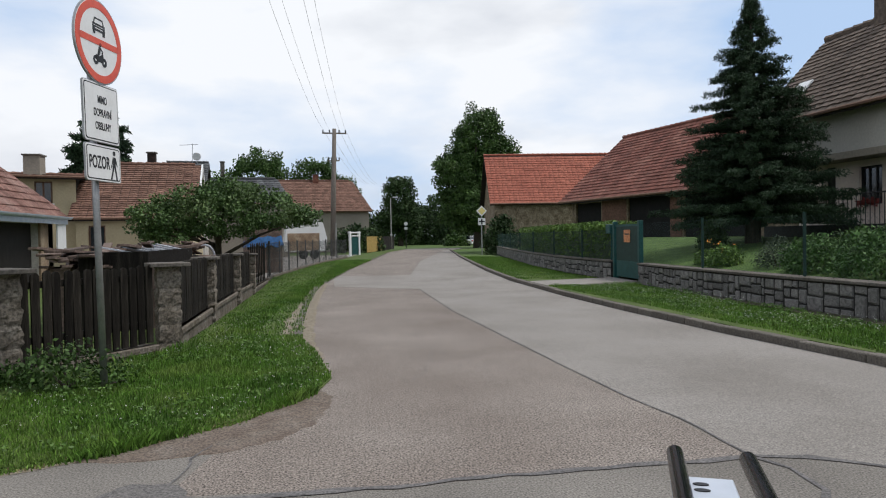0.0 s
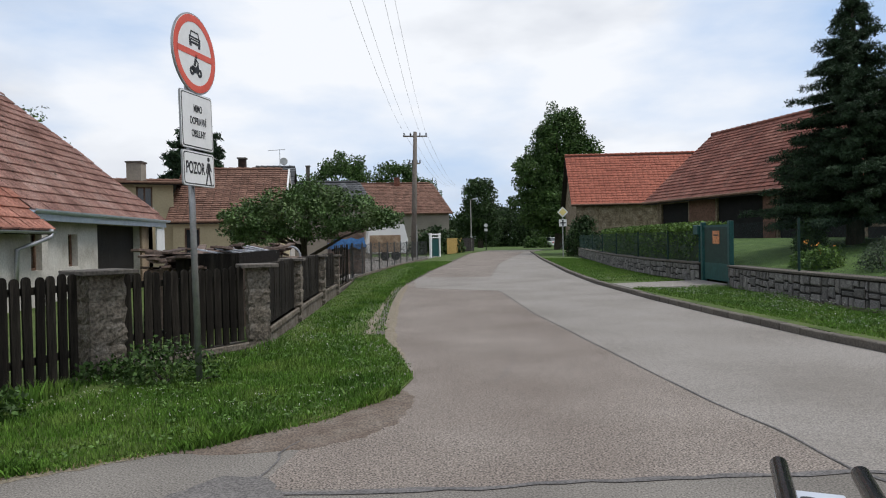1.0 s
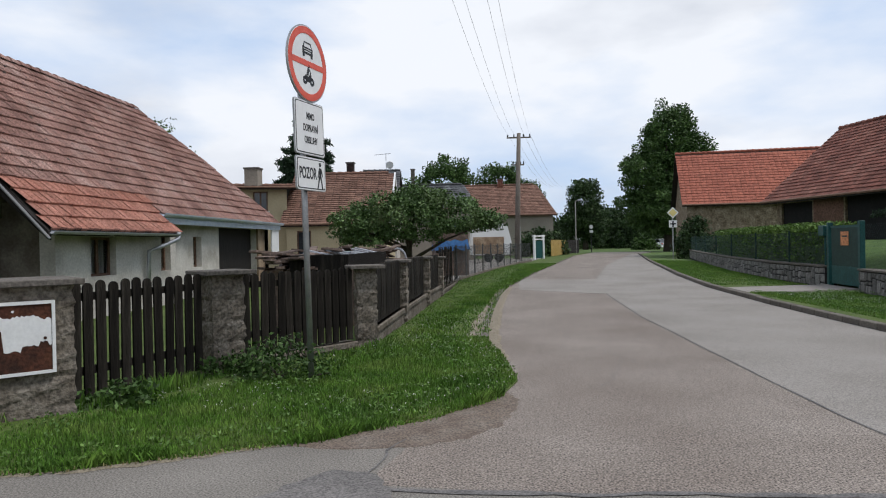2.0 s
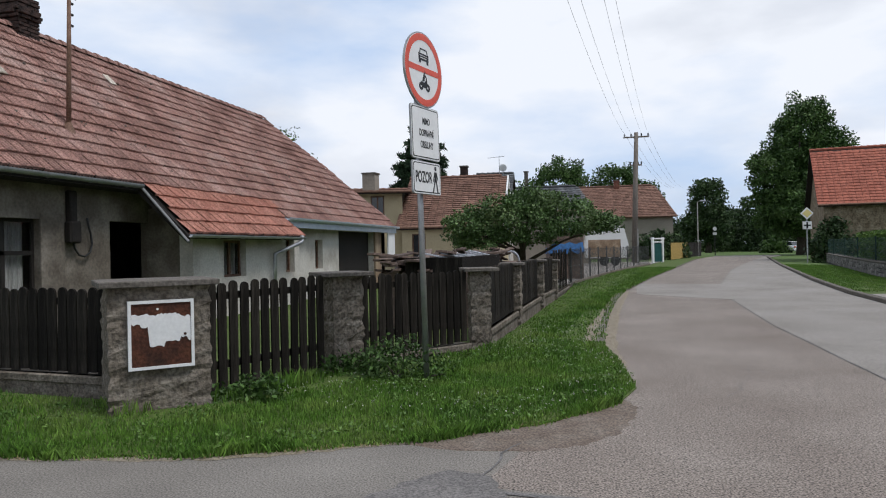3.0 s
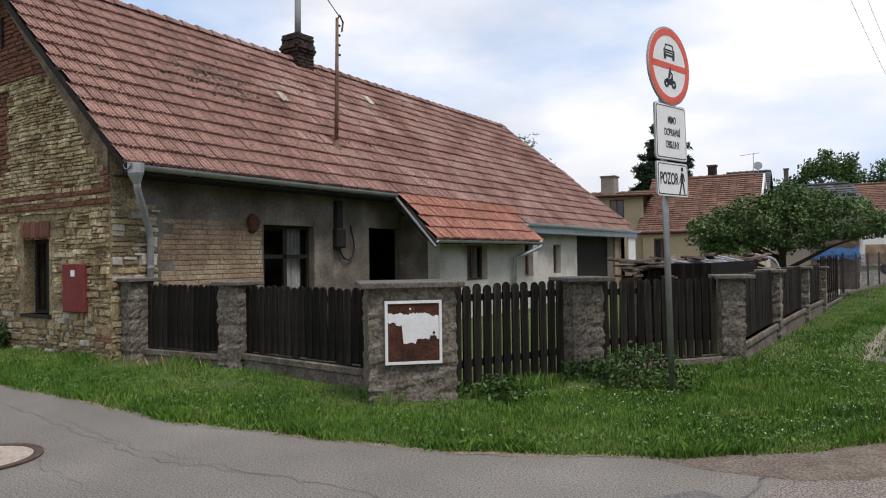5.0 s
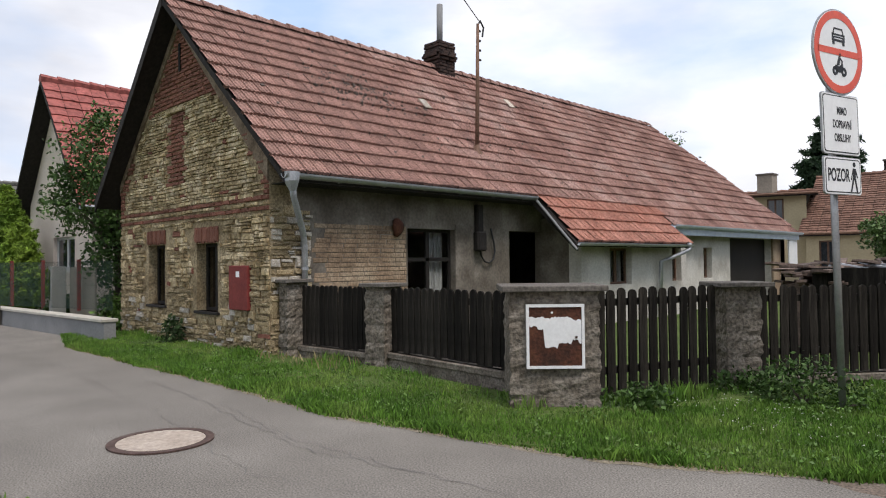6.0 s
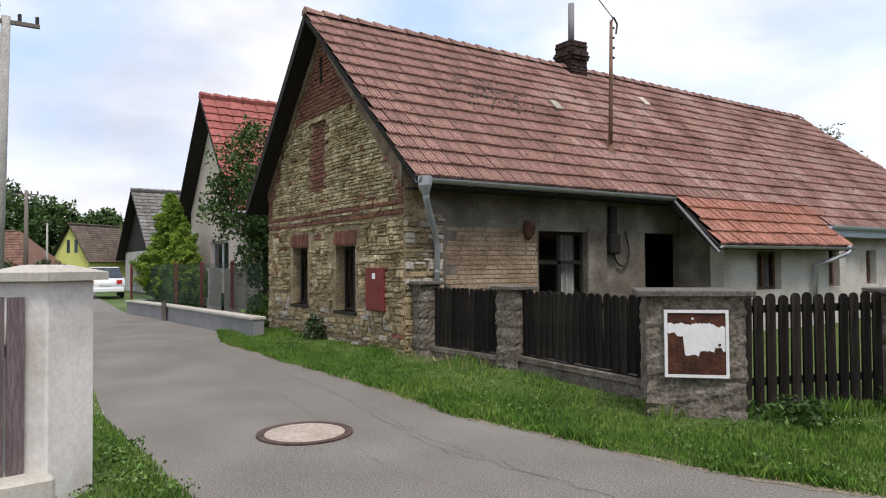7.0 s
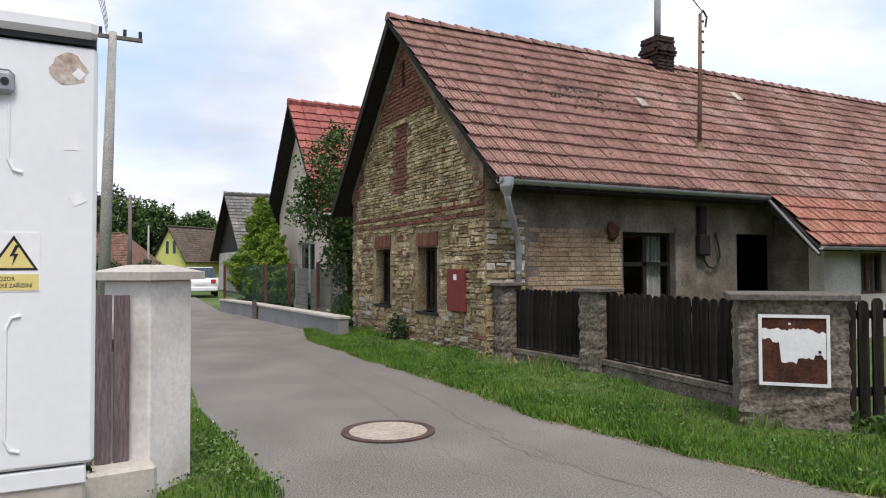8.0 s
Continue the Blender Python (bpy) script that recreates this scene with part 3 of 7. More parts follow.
sheet("road_patch", wander([(-1.25, 3.1), (-0.75, 3.15), (-0.5, 3.6), (-0.72, 4.1), (-1.0, 4.2), (-1.35, 3.7), (-1.25, 3.12)], 0.06, 0.03, 11), 0.006, "asphalt_damp", "dark damp repair patch in the asphalt")
sheet("dirt_patch", wander([(-1.45, 4.7), (-0.95, 4.62), (-0.5, 4.7), (-0.18, 4.9), (0.06, 5.25), (0.17, 5.65), (0.22, 6.1), (0.1, 6.4), (-0.4, 5.62), (-1.28, 4.96)], 0.07, 0.022, 12), 0.005, "dirt", "washed brown earth along the grass edge", "dirt")
seam("dirt_edge", wander([(x, y - 0.02) for x, y in EDGE[3:10]], 0.1, 0.015, 13), 0.12, "narrow strip of earth and dry cuttings beside the grass", 0.0025, "straw")


# the verges: slightly raised sheets of soil, grown over
def verge(name, outer, inner, z, label, z_out=0.012):
    bm = bmesh.new()
    out, inn = [bm.verts.new((x, y, z_out)) for x, y in outer], [bm.verts.new((x, y, z_out)) for x, y in inner]
    face = bm.faces.new(out + inn[::-1])
    low = [bm.verts.new((x, y, -0.02)) for x, y in outer]
    for k in range(len(out) - 1):
        bm.faces.new((out[k], out[k + 1], low[k + 1], low[k]))
    face.normal_update()
    bmesh.ops.triangulate(bm, faces=[face], ngon_method="EAR_CLIP")
    for v in inn:
        v.co.z = z
    return single(name, bm, M["soil"], label, "verge", kind="structure")


FENCE_LINE = [(-24, 5.2), (-14.9, 5.2), (-8.9, 5.4), (-7.0, 5.65), (-4.4, 5.4), (-3.95, 5.0), (-3.3, 5.5), (-2.8, 7.3), (-1.6, 8.8), (-1.45, 12.1), (-1.35, 15.6), (-1.2, 19.0), (-1.2, 24.3), (0.5, 36.7), (2.3, 45.0), (5.6, 62.0), (8.7, 74.0)]
verge("verge_left", left_side[4:], FENCE_LINE[1:], 0.06, "overgrown grass verge before the garden fence")
verge("verge_right", [(x + 0.15, y) for x, y in KERB_R[1:-2]][::-1], [(8.35, 8.7), (8.35, 11.4), (8.5, 14.8), (8.85, 18.1), (9.1, 23.2), (10.0, 30.0), (11.9, 39.9), (12.4, 43.8)][::-1], 0.01, "mown grass strip with white clover beside the kerb", 0.1)
verge("verge_south", [(-24, 2.2), (-7.0, 0.95), (-4.2, 1.0), (-4.15, -1.0)], [(-24, 0.9), (-7.0, 0.45), (-5.0, 0.4), (-4.6, -1.0)], 0.05, "narrow weedy strip beside the concrete fence post")
lawn_z = lambda x: 0.45 + min(0.75, max(0.0, x - 8.7) * 0.16)
bm = bmesh.new()
front = [(8.68, 3.0), (8.68, 11.4), (8.83, 14.8), (9.1, 17.1), (9.2, 19.2), (9.5, 23.2), (10.4, 30.0), (12.3, 40.0)]
strips = [[bm.verts.new((x + dx, y, lawn_z(x + dx) if dx else 0.45)) for x, y in front] for dx in (0.0, 1.2, 2.6, 4.6, 30.0)]
for a, b in zip(strips, strips[1:]):
    for k in range(len(front) - 1):
        bm.faces.new((a[k], b[k], b[k + 1], a[k + 1]))
single("lawn", bm, M["lawn"], "mown garden lawn rising behind the stone wall", "lawn", kind="structure")
sheet("yard", [(-8, 26), (-1.4, 18.5), (-1.3, 24.3), (1.9, 45), (4, 58), (-20, 58), (-20, 26)], 0.0, "asphalt_new", "pale gravelled yard behind the mesh fence", "yard")


def kerb_row(name, line, w, h, length, label, start=0.0, z=0.0):
    """A row of kerb stones along a line, each a piece of its own."""
    th = thing(name, (*line[0], 0), label, "kerb", kind="structure")
    me = mesh_of("kerb_stone", boxed(0, length - 0.012, 0, w, -0.1, h, 0.012), M["kerb"])
    rng = random.Random(3)
    for a, b in zip(line, line[1:]):
        a, b = Vector(a), Vector(b)
        L, ang = (b - a).length, math.degrees(math.atan2(b.y - a.y, b.x - a.x))
        for k in range(int(round(L / length))):
            p = a + (b - a) * (k / round(L / length))
            ob = part("kerb_stone", me, M["kerb"], th)
            ob.matrix_basis = wm(th).inverted() @ pose(p.x, p.y, z + rng.uniform(-0.008, 0.006), 0, rng.uniform(-0.3, 0.3), ang + rng.uniform(-0.3, 0.3))
    return th


kerb_row("kerb_right", [(5.91, -6.0)] + [(x + 0.16, y) for x, y in KERB_R[1:-1]], 0.15, 0.1, 0.5, "weathered concrete kerb stones along the road")
sheet("dirt_edge", wander([(-0.3, 9.2), (0.02, 8.3), (0.16, 8.0), (0.05, 9.4), (0.06, 11.1), (0.14, 14.3), (0.33, 18.0), (0.55, 21.2), (0.28, 21.0), (0.05, 18.0), (-0.16, 14.3), (-0.36, 12.0), (-0.38, 10.6)], 0.12, 0.03, 14), 0.026, "straw", "bare trodden earth along the sunken kerb", "dirt")
sheet("soil_strip", wander([(7.9, 5.0), (7.95, 8.7), (8.05, 11.0), (8.3, 13.6), (8.42, 14.8), (8.33, 11.4), (8.33, 5.0)], 0.15, 0.04, 15), 0.05, "dark_soil", "dark bare soil below the stone wall", "soil")
kerb_row("kerb_left", [(-0.06, 9.4), (-0.06, 11.1), (0.03, 14.3), (0.22, 18.0), (0.5, 21.2), (1.8, 30.1), (4.4, 45.2), (7.7, 65.1)], 0.14, 0.035, 0.5, "low sunken kerb stones beside the verge")


def inside(px, py, ring):
    r = np.zeros(len(px), bool)
    for (x0, y0), (x1, y1) in zip(ring, ring[1:] + ring[:1]):
        c = ((y0 > py) != (y1 > py)) & (px < (x1 - x0) * (py - y0) / (y1 - y0 + 1e-12) + x0)
        r ^= c
    return r


def grow(name, ring, x0, x1, y0, y1, density, hmin, hmax, z, label, material="blade", width=0.006, keep=None, patchy=0.5):
    n = int((x1 - x0) * (y1 - y0) * density)
    x, y = x0 + np.random.rand(n) * (x1 - x0), y0 + np.random.rand(n) * (y1 - y0)
    ok = inside(x, y, ring)
    if keep is not None:
        ok &= keep(x, y)
    x, y = x[ok], y[ok]
    tuft = 0.5 + 0.5 * np.sin(x * 3.1 + 1.7 * np.sin(y * 2.3)) * np.sin(y * 2.7 + 1.3 * np.sin(x * 1.9))
    hgt = hmin + (hmax - hmin) * np.random.rand(len(x)) * (1 - patchy + patchy * tuft)
    me = blades(name, np.stack([x, y, z(x, y) if callable(z) else np.full(len(x), z)], -1), hgt, M[material], width)
    return single(name, me, M[material], label, "grass", kind="stuff")


np.random.seed(5)
V_LEFT = left_side[3:] + FENCE_LINE[1:][::-1]
path_worn = lambda x, y: ~((np.abs(x + 0.55 - 0.05 * (y - 9)) < 0.22) & (y > 9.6) & (y < 15) & (np.random.rand(len(x)) < 0.75)) & ~((x > -0.3 - 0.06 * np.random.rand(len(x)) + np.maximum(0, y - 11.5) * 0.055) & (np.random.rand(len(x)) < 0.8))
grow("grass", V_LEFT, -15.0, -4.5, 3.7, 6.0, 2600, 0.02, 0.11, 0.02, "lush green grass along the lane by the old house", patchy=0.75)
grow("grass", V_LEFT, -4.5, 0.6, 3.9, 10.0, 3800, 0.015, 0.075, 0.025, "lush green grass round the sign post", patchy=0.6, width=0.005)
grow("grass", V_LEFT, -2.0, 0.6, 10.0, 20.0, 1600, 0.025, 0.085, 0.03, "green grass with worn spots beside the fence", width=0.007, keep=path_worn)
grow("grass", V_LEFT, -2.0, 4.0, 20.0, 42.0, 350, 0.03, 0.09, 0.03, "green grass strip along the mesh fence", width=0.015)
right_z = lambda x, y: 0.095 - 0.035 * np.clip(x - np.interp(y, [q[1] for q in KERB_R], [q[0] for q in KERB_R]), 0, 2.6)
V_RIGHT = KERB_R[1:-2] + [(12.4, 43.8), (11.9, 39.9), (10.0, 30.0), (9.1, 23.2), (8.85, 18.1), (8.45, 14.8), (8.12, 11.4), (7.98, 8.7), (7.95, 6.2)]
V_RIGHT = [(x + (0.15 if i < len(KERB_R[1:-2]) else 0), y) for i, (x, y) in enumerate(V_RIGHT)]
grow("grass", V_RIGHT, 6.0, 9.0, 6.2, 18.0, 1700, 0.02, 0.08, right_z, "short green grass below the stone wall", width=0.01, keep=lambda x, y: ~((y > 16.6 + (x - 6.0) * 0.22) & (y < 18.5 + (x - 6.0) * 0.22)))
grow("grass", V_RIGHT, 6.0, 13.0, 19.2, 43.0, 450, 0.02, 0.07, right_z, "short green grass along the kerb", width=0.014)
grow("grass", [(-7.2, 0.4), (-7.2, 0.95), (-4.2, 1.05), (-4.1, -1.0), (-4.6, -1.0), (-5.0, 0.4)], -7.3, -4.0, -1.0, 1.1, 2600, 0.02, 0.09, 0.01, "weedy grass beside the concrete post", width=0.006)
grow("grass", [(-4.6, 5.3), (-3.9, 4.8), (-3.2, 5.4), (-2.7, 7.0), (-1.6, 8.5), (-1.3, 9.4), (-1.9, 8.4), (-2.9, 7.0), (-3.6, 5.4)], -4.8, -1.2, 4.7, 9.5, 2200, 0.05, 0.22, 0.04, "tall uncut grass at the foot of the fence", width=0.006, patchy=0.9, keep=lambda x, y: np.sin(y * 3.7 + 1) * np.sin(x * 2.3) + 0.8 * np.random.rand(len(x)) > 0.25)
grow("grass", [(-14.8, 5.0), (-8.7, 5.0), (-4.6, 5.1), (-4.6, 5.4), (-7.0, 5.65), (-14.8, 5.3)], -15, -4.4, 4.9, 5.8, 1000, 0.04, 0.2, 0.04, "tall uncut grass at the foot of the walls", width=0.006, patchy=0.95, keep=lambda x, y: np.sin(x * 2.9 + 0.7) * np.sin(x * 1.13 + 2) + 0.6 * np.random.rand(len(x)) > 0.25)
grow("dry_grass", [(-9.0, 5.0), (-7.0, 5.0), (-7.0, 5.6), (-9.0, 5.4)], -9.2, -7.0, 4.9, 5.6, 110, 0.06, 0.22, 0.04, "dry straw coloured stalks at the wall foot", "blade_dry")
grow("dry_grass", [(x, y - 0.1) for x, y in EDGE[4:]] + [(x, y + 0.07) for x, y in EDGE[4:]][::-1], -14, 0.5, 3.6, 6.5, 500, 0.01, 0.05, 0.01, "dry cut grass along the road edge", "blade_dry", patchy=0.9)


def edge_tufts(name, line, n, reach, label):
    """Tufts that hang unevenly over the edge of the road."""
    a = np.array(line)
    cum = np.concatenate([[0], np.cumsum(np.linalg.norm(np.diff(a, axis=0), axis=1))])
    u = np.repeat(np.random.rand(n) * cum[-1], 26) + np.random.randn(n * 26) * 0.05
    x, y = np.interp(u, cum, a[:, 0]), np.interp(u, cum, a[:, 1])
    out = reach * (np.sin(u * 2.1) * np.sin(u * 0.77 + 1) + 0.5 * np.sin(u * 7.3)) + np.random.randn(len(u)) * 0.035
    h = (0.02 + 0.09 * np.random.rand(len(u))) * (0.6 + 0.4 * np.sin(u * 4.1))
    me = blades(name, np.stack([x, y - out, np.full(len(u), 0.004)], -1), h, M["blade"], 0.006, 0.9)
    return single(name, me, M["blade"], label, "grass", kind="stuff")


edge_tufts("grass", EDGE[3:], 1000, 0.04, "ragged grass tufts hanging over the lane edge")


def clover(name, ring, x0, x1, y0, y1, n, z, label):
    x, y = x0 + np.random.rand(n) * (x1 - x0), y0 + np.random.rand(n) * (y1 - y0)
    ok = inside(x, y, ring) & (np.sin(x * 1.7 + 0.6) * np.sin(y * 1.1) + 0.5 * np.random.rand(n) > 0.05)
    c = np.stack([x[ok], y[ok], z + 0.06 + 0.04 * np.random.rand(ok.sum())], -1)
    return single(name, leaf_cloud(name, c, 0.006, 3, 0.0055, M["petal"]), M["petal"], label, "flowers", kind="stuff")


clover("clover_flowers", V_LEFT, -3.0, 0.3, 5.2, 13.0, 1500, 0.03, "small white clover flowers in the verge")
clover("clover_flowers", V_RIGHT, 6.3, 8.4, 6.4, 16.5, 1500, 0.07, "small white clover flowers below the stone wall")
clover("clover_flowers", [(-7.0, 0.4), (-7.0, 0.9), (-4.9, 0.95), (-4.9, 0.4)], -7, -4.8, 0.3, 1.0, 120, 0.08, "small white flowers in the weedy strip")



def broad_weeds(name, ring, x0, x1, y0, y1, n, z, label):
    """Low rosettes of broad leaves between the grass."""
    x, y = x0 + np.random.rand(n) * (x1 - x0), y0 + np.random.rand(n) * (y1 - y0)
    ok = inside(x, y, ring) & (np.sin(x * 2.3 + 1) * np.sin(y * 1.9 + 0.4) + 0.9 * np.random.rand(n) > 0.35)
    c = np.stack([x[ok], y[ok], z + 0.03 + 0.03 * np.random.rand(ok.sum())], -1)
    return single(name, leaf_cloud(name, c, 0.035, 11, 0.015, M["weed"], 0.3), M["weed"], label, "weeds", kind="stuff")


broad_weeds("broad_weeds", V_LEFT, -15.0, 0.3, 3.9, 13.0, 5200, 0.03, "pale green broad leaved weeds in the grass")
broad_weeds("broad_weeds", [(-7.2, 0.4), (-7.0, 0.95), (-4.25, 1.05), (-4.2, 0.2), (-5.0, 0.3)], -7.2, -4.1, 0.2, 1.1, 260, 0.03, "pale green broad leaved weeds beside the concrete post")
broad_weeds("broad_weeds", V_RIGHT, 6.3, 8.6, 6.4, 17.0, 1700, 0.06, "pale green clover leaves in the grass strip")
sheet("courtyard", [(-8.8, 6.0), (-7.0, 6.0), (-4.3, 5.9), (-3.2, 7.6), (-1.9, 9.3), (-1.8, 12.2), (-1.7, 18.6), (-1.6, 24.0), (-8.2, 26.0), (-8.3, 17.0), (-7.9, 12.0), (-8.8, 12.0)], 0.03, "soil", "dark trodden earth and grass inside the garden fence", "yard")

# manhole in the side lane
mh = thing("manhole_cover", (-5.48, 2.26, 0.0), "round concrete filled manhole cover with a rusty rim", "manhole cover")
part("rim", disc(bmesh.new(), pose(0, 0, 0.002, -90), 0.4, 0.012, 48, 0.335), M["manhole_rim"], mh, "rusty brown iron rim")
part("cover", disc(bmesh.new(), pose(0, 0, 0.0, -90), 0.333, 0.011, 48), M["manhole"], mh)

# ---- the old house ----
X0, Y0, XL, YE = -8.95, 5.32, -14.75, 25.0
XR, ZR, XE, ZE = -11.85, 6.12, -8.5, 2.72
SL = (ZR - ZE) / (XE - XR)
roof_z = lambda x: ZE + (XE - x) * SL
house = thing("old_house", (X0, Y0, 0), "low old stone and brick cottage with a tiled roof", "house")


def wall_holes(along, fix, thick, u0, u1, z0, z1, holes):
    """A wall along x or y from its face at fix, thick to the inside, with openings (u0, u1, z0, z1) right through."""
    bm = bmesh.new()
    us = sorted({u0, u1, *[h[0] for h in holes], *[h[1] for h in holes]})
    for a, b in zip(us, us[1:]):
        cut = sorted((h[2], h[3]) for h in holes if h[0] < (a + b) / 2 < h[1])
        z = z0
        for c, d in cut + [(z1, z1)]:
            if c > z + 1e-4:
                if along == "x":
                    box(bm, a, b, min(fix, fix + thick), max(fix, fix + thick), z, c)
                else:
                    box(bm, min(fix, fix + thick), max(fix, fix + thick), a, b, z, c)
            z = d
    bmesh.ops.remove_doubles(bm, verts=bm.verts, dist=1e-4)
    return bm


G_HOLES = [(-13.38, -12.62, 0.66, 1.78), (-11.33, -10.57, 0.62, 1.76)]
F_HOLES = [(8.05, 9.25, 0.55, 2.0), (10.85, 12.0, 0.1, 2.02)]
part("gable_wall", wall_holes("x", Y0, 0.45, XL, X0, -0.1, 2.75, G_HOLES), M["mortar"], house, world_co=True)
bm = bmesh.new()
profile(bm, [(XL, 2.75), (X0, 2.75), (X0, roof_z(X0) - 0.14), (XR, ZR - 0.16), (XL, roof_z(X0) - 0.14)], Y0, Y0 + 0.4)
part("gable_top", bm, M["mortar"], house, world_co=True)
part("front_wall", wall_holes("y", X0, -0.22, Y0 + 0.45, 12.4, -0.1, 2.75, F_HOLES), M["plaster"], house, "grey patched plaster wall", True)
part("back_wall", boxed(XL, XL + 0.4, Y0 + 0.45, YE, -0.1, 2.9), M["plaster"], house, world_co=True)
part("end_wall", boxed(XL + 0.4, -8.35, YE - 0.4, YE, -0.1, 2.3), M["plaster"], house, world_co=True)
P_HOLES = [(13.05, 13.97, 0.86, 1.66), (15.93, 16.42, 0.86, 1.72)]
part("porch_wall", wall_holes("y", -7.95, -0.3, 11.95, 16.7, -0.1, 1.98, P_HOLES), M["plaster_white"], house, "whitewashed plaster of the low annex", True)
part("porch_side_wall", boxed(X0 - 0.05, -8.25, 11.95, 12.25, -0.1, 2.3), M["plaster"], house, world_co=True)
A_HOLES = [(18.6, 19.15, 0.86, 1.72), (20.4, 23.7, -0.1, 2.02)]
part("annex_wall", wall_holes("y", -8.35, -0.3, 16.7, YE, -0.1, 2.32, A_HOLES), M["plaster_white"], house, "whitewashed plaster of the shed", True)
# added wall, coloured dark for the shade behind the annex openings
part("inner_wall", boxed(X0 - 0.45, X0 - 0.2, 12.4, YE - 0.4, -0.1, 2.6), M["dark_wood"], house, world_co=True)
part("floor_slab", boxed(XL + 0.4, -8.7, Y0 + 0.45, YE - 0.4, -0.12, 0.0), M["concrete_dark"], house, world_co=True)
part("garage_door", boxed(-8.6, -8.55, 20.4, 23.7, -0.05, 2.02), M["dark_wood"], house, "dark wooden double door of the shed", True)
part("white_panel", boxed(-8.1, -8.05, 24.55, 25.35, 1.05, 2.05), M["enamel"], house, "white board at the shed end", True)
part("corner_pier", boxed(-8.34, -8.27, 23.7, 24.35, 0, 2.1), M["brick_pale"], house, "bare brick pier beside the shed door", True)


def window(parent, x0, x1, y0, y1, z0, z1, along, depth, material, mull=1, rails=0, curtain=0):
    """A window set in an opening: frame bars, a pane and a curtain behind; front face at depth inside the wall."""
    fr = bmesh.new()
    w = 0.055
    if along == "x":
        a, b, ya = x0, x1, y0 + depth
        bar = lambda u0, u1, c0, c1: box(fr, u0, u1, ya, ya + 0.06, c0, c1)
    else:
        a, b, xa = y0, y1, x0 - depth
        bar = lambda u0, u1, c0, c1: box(fr, xa - 0.06, xa, u0, u1, c0, c1)
    at_ = lambda u, d, z: (u, ya + d, z) if along == "x" else (xa - d, u, z)
    rings = [[fr.verts.new(at_(u, d, z)) for u, z in ((a + k, z0 + k), (b - k, z0 + k), (b - k, z1 - k), (a + k, z1 - k))] for k, d in ((0, 0), (w, 0), (w, 0.06), (0, 0.06))]
    for r, r2 in zip(rings, rings[1:] + rings[:1]):
        for k in range(4):
            fr.faces.new((r[k], r[(k + 1) % 4], r2[(k + 1) % 4], r2[k]))
    win = part("window", fr, material, parent, world_co=True)
    for k in range(mull):
        c = a + (b - a) * (k + 1) / (mull + 1)
        fr = bmesh.new()
        bar(c - 0.04, c + 0.04, z0 + w, z1 - w)
        part("mullion", fr, material, win, world_co=True)
    for r in range(rails):
        c = z0 + (z1 - z0) * 0.62
        fr = bmesh.new()
        bar(a + w, b - w, c - 0.035, c + 0.035)
        part("transom", fr, material, win, world_co=True)
    pane = bmesh.new()
    q = [(a, z0), (b, z0), (b, z1), (a, z1)]
    pane.faces.new([pane.verts.new((u, ya + 0.03, z) if along == "x" else (xa - 0.03, u, z)) for u, z in q])
    pn = part("pane", pane, M["glass"], win, world_co=True)
    pn.visible_shadow = False
    if curtain:
        cu = bmesh.new()
        n = 14
        lo, hi = a + (b - a) * {1: 0.1, 2: 0.5, 3: 0.3}[curtain], b - (b - a) * (0.45 if curtain == 3 else 0.12)
        pts = [(lo + (hi - lo) * k / n, 0.02 * math.sin(k * 2.4)) for k in range(n + 1)]
        for (u, d), (u2, d2) in zip(pts, pts[1:]):
            if along == "x":
                vs = [(u, ya + 0.12 + d, z0 + 0.03), (u2, ya + 0.12 + d2, z0 + 0.03), (u2, ya + 0.12 + d2, z1 - 0.05), (u, ya + 0.12 + d, z1 - 0.05)]
            else:
                vs = [(xa - 0.12 - d, u, z0 + 0.03), (xa - 0.12 - d2, u2, z0 + 0.03), (xa - 0.12 - d2, u2, z1 - 0.05), (xa - 0.12 - d, u, z1 - 0.05)]
            cu.faces.new([cu.verts.new(p) for p in vs])
        part("curtain", cu, M["curtain"], win, "pale curtain drawn half across" if curtain > 1 else "pale net curtain", True)
    return win


for a, b, c, d in G_HOLES:
    window(house, a, b, Y0, 0, c, d, "x", 0.17, M["dark_wood"], 1, 0, 3)
    part("window_sill", boxed(a - 0.03, b + 0.06, Y0 - 0.05, Y0 + 0.17, c - 0.05, c, 0.006), M["dark_wood"], house, world_co=True)
window(house, X0, 0, 8.05, 9.25, 0.55, 2.0, "y", 0.12, M["dark_wood"], 1, 1, 2)
for a, b, c, d in P_HOLES:
    window(house, -7.95, 0, a, b, c, d, "y", 0.14, M["brown_wood"], 1, 0, 1)
window(house, -8.35, 0, 18.6, 19.15, 0.86, 1.72, "y", 0.16, M["brown_wood"], 0, 0, 1)

# raised plaster band and the meter pipe on the front wall
part("plaster_jamb", boxed(X0, X0 + 0.02, 9.25, 9.75, 0.0, 2.1, 0.006), M["plaster"], house, "smeared plaster strip beside the window", True)
part("insulator_box", boxed(X0, X0 + 0.12, 9.78, 9.95, 1.62, 2.5, 0.02), M["dark_wood"], house, "dark wooden cable duct", True)
loop = [(X0 + 0.06, y, z) for y, z in ((9.88, 1.66), (9.92, 1.52), (10.02, 1.4), (10.15, 1.37), (10.28, 1.44), (10.33, 1.6), (10.3, 1.78), (10.24, 1.95), (10.22, 2.05))]
part("cable_clamp", boxed(X0, X0 + 0.16, 9.74, 10.0, 1.6, 1.98, 0.03), M["dark_wood"], house, world_co=True)
part("cable", tube(bmesh.new(), loop, 0.018, 6), M["sign_black"], house, "black cable hanging in a loop", True, True)
bm = bmesh.new()
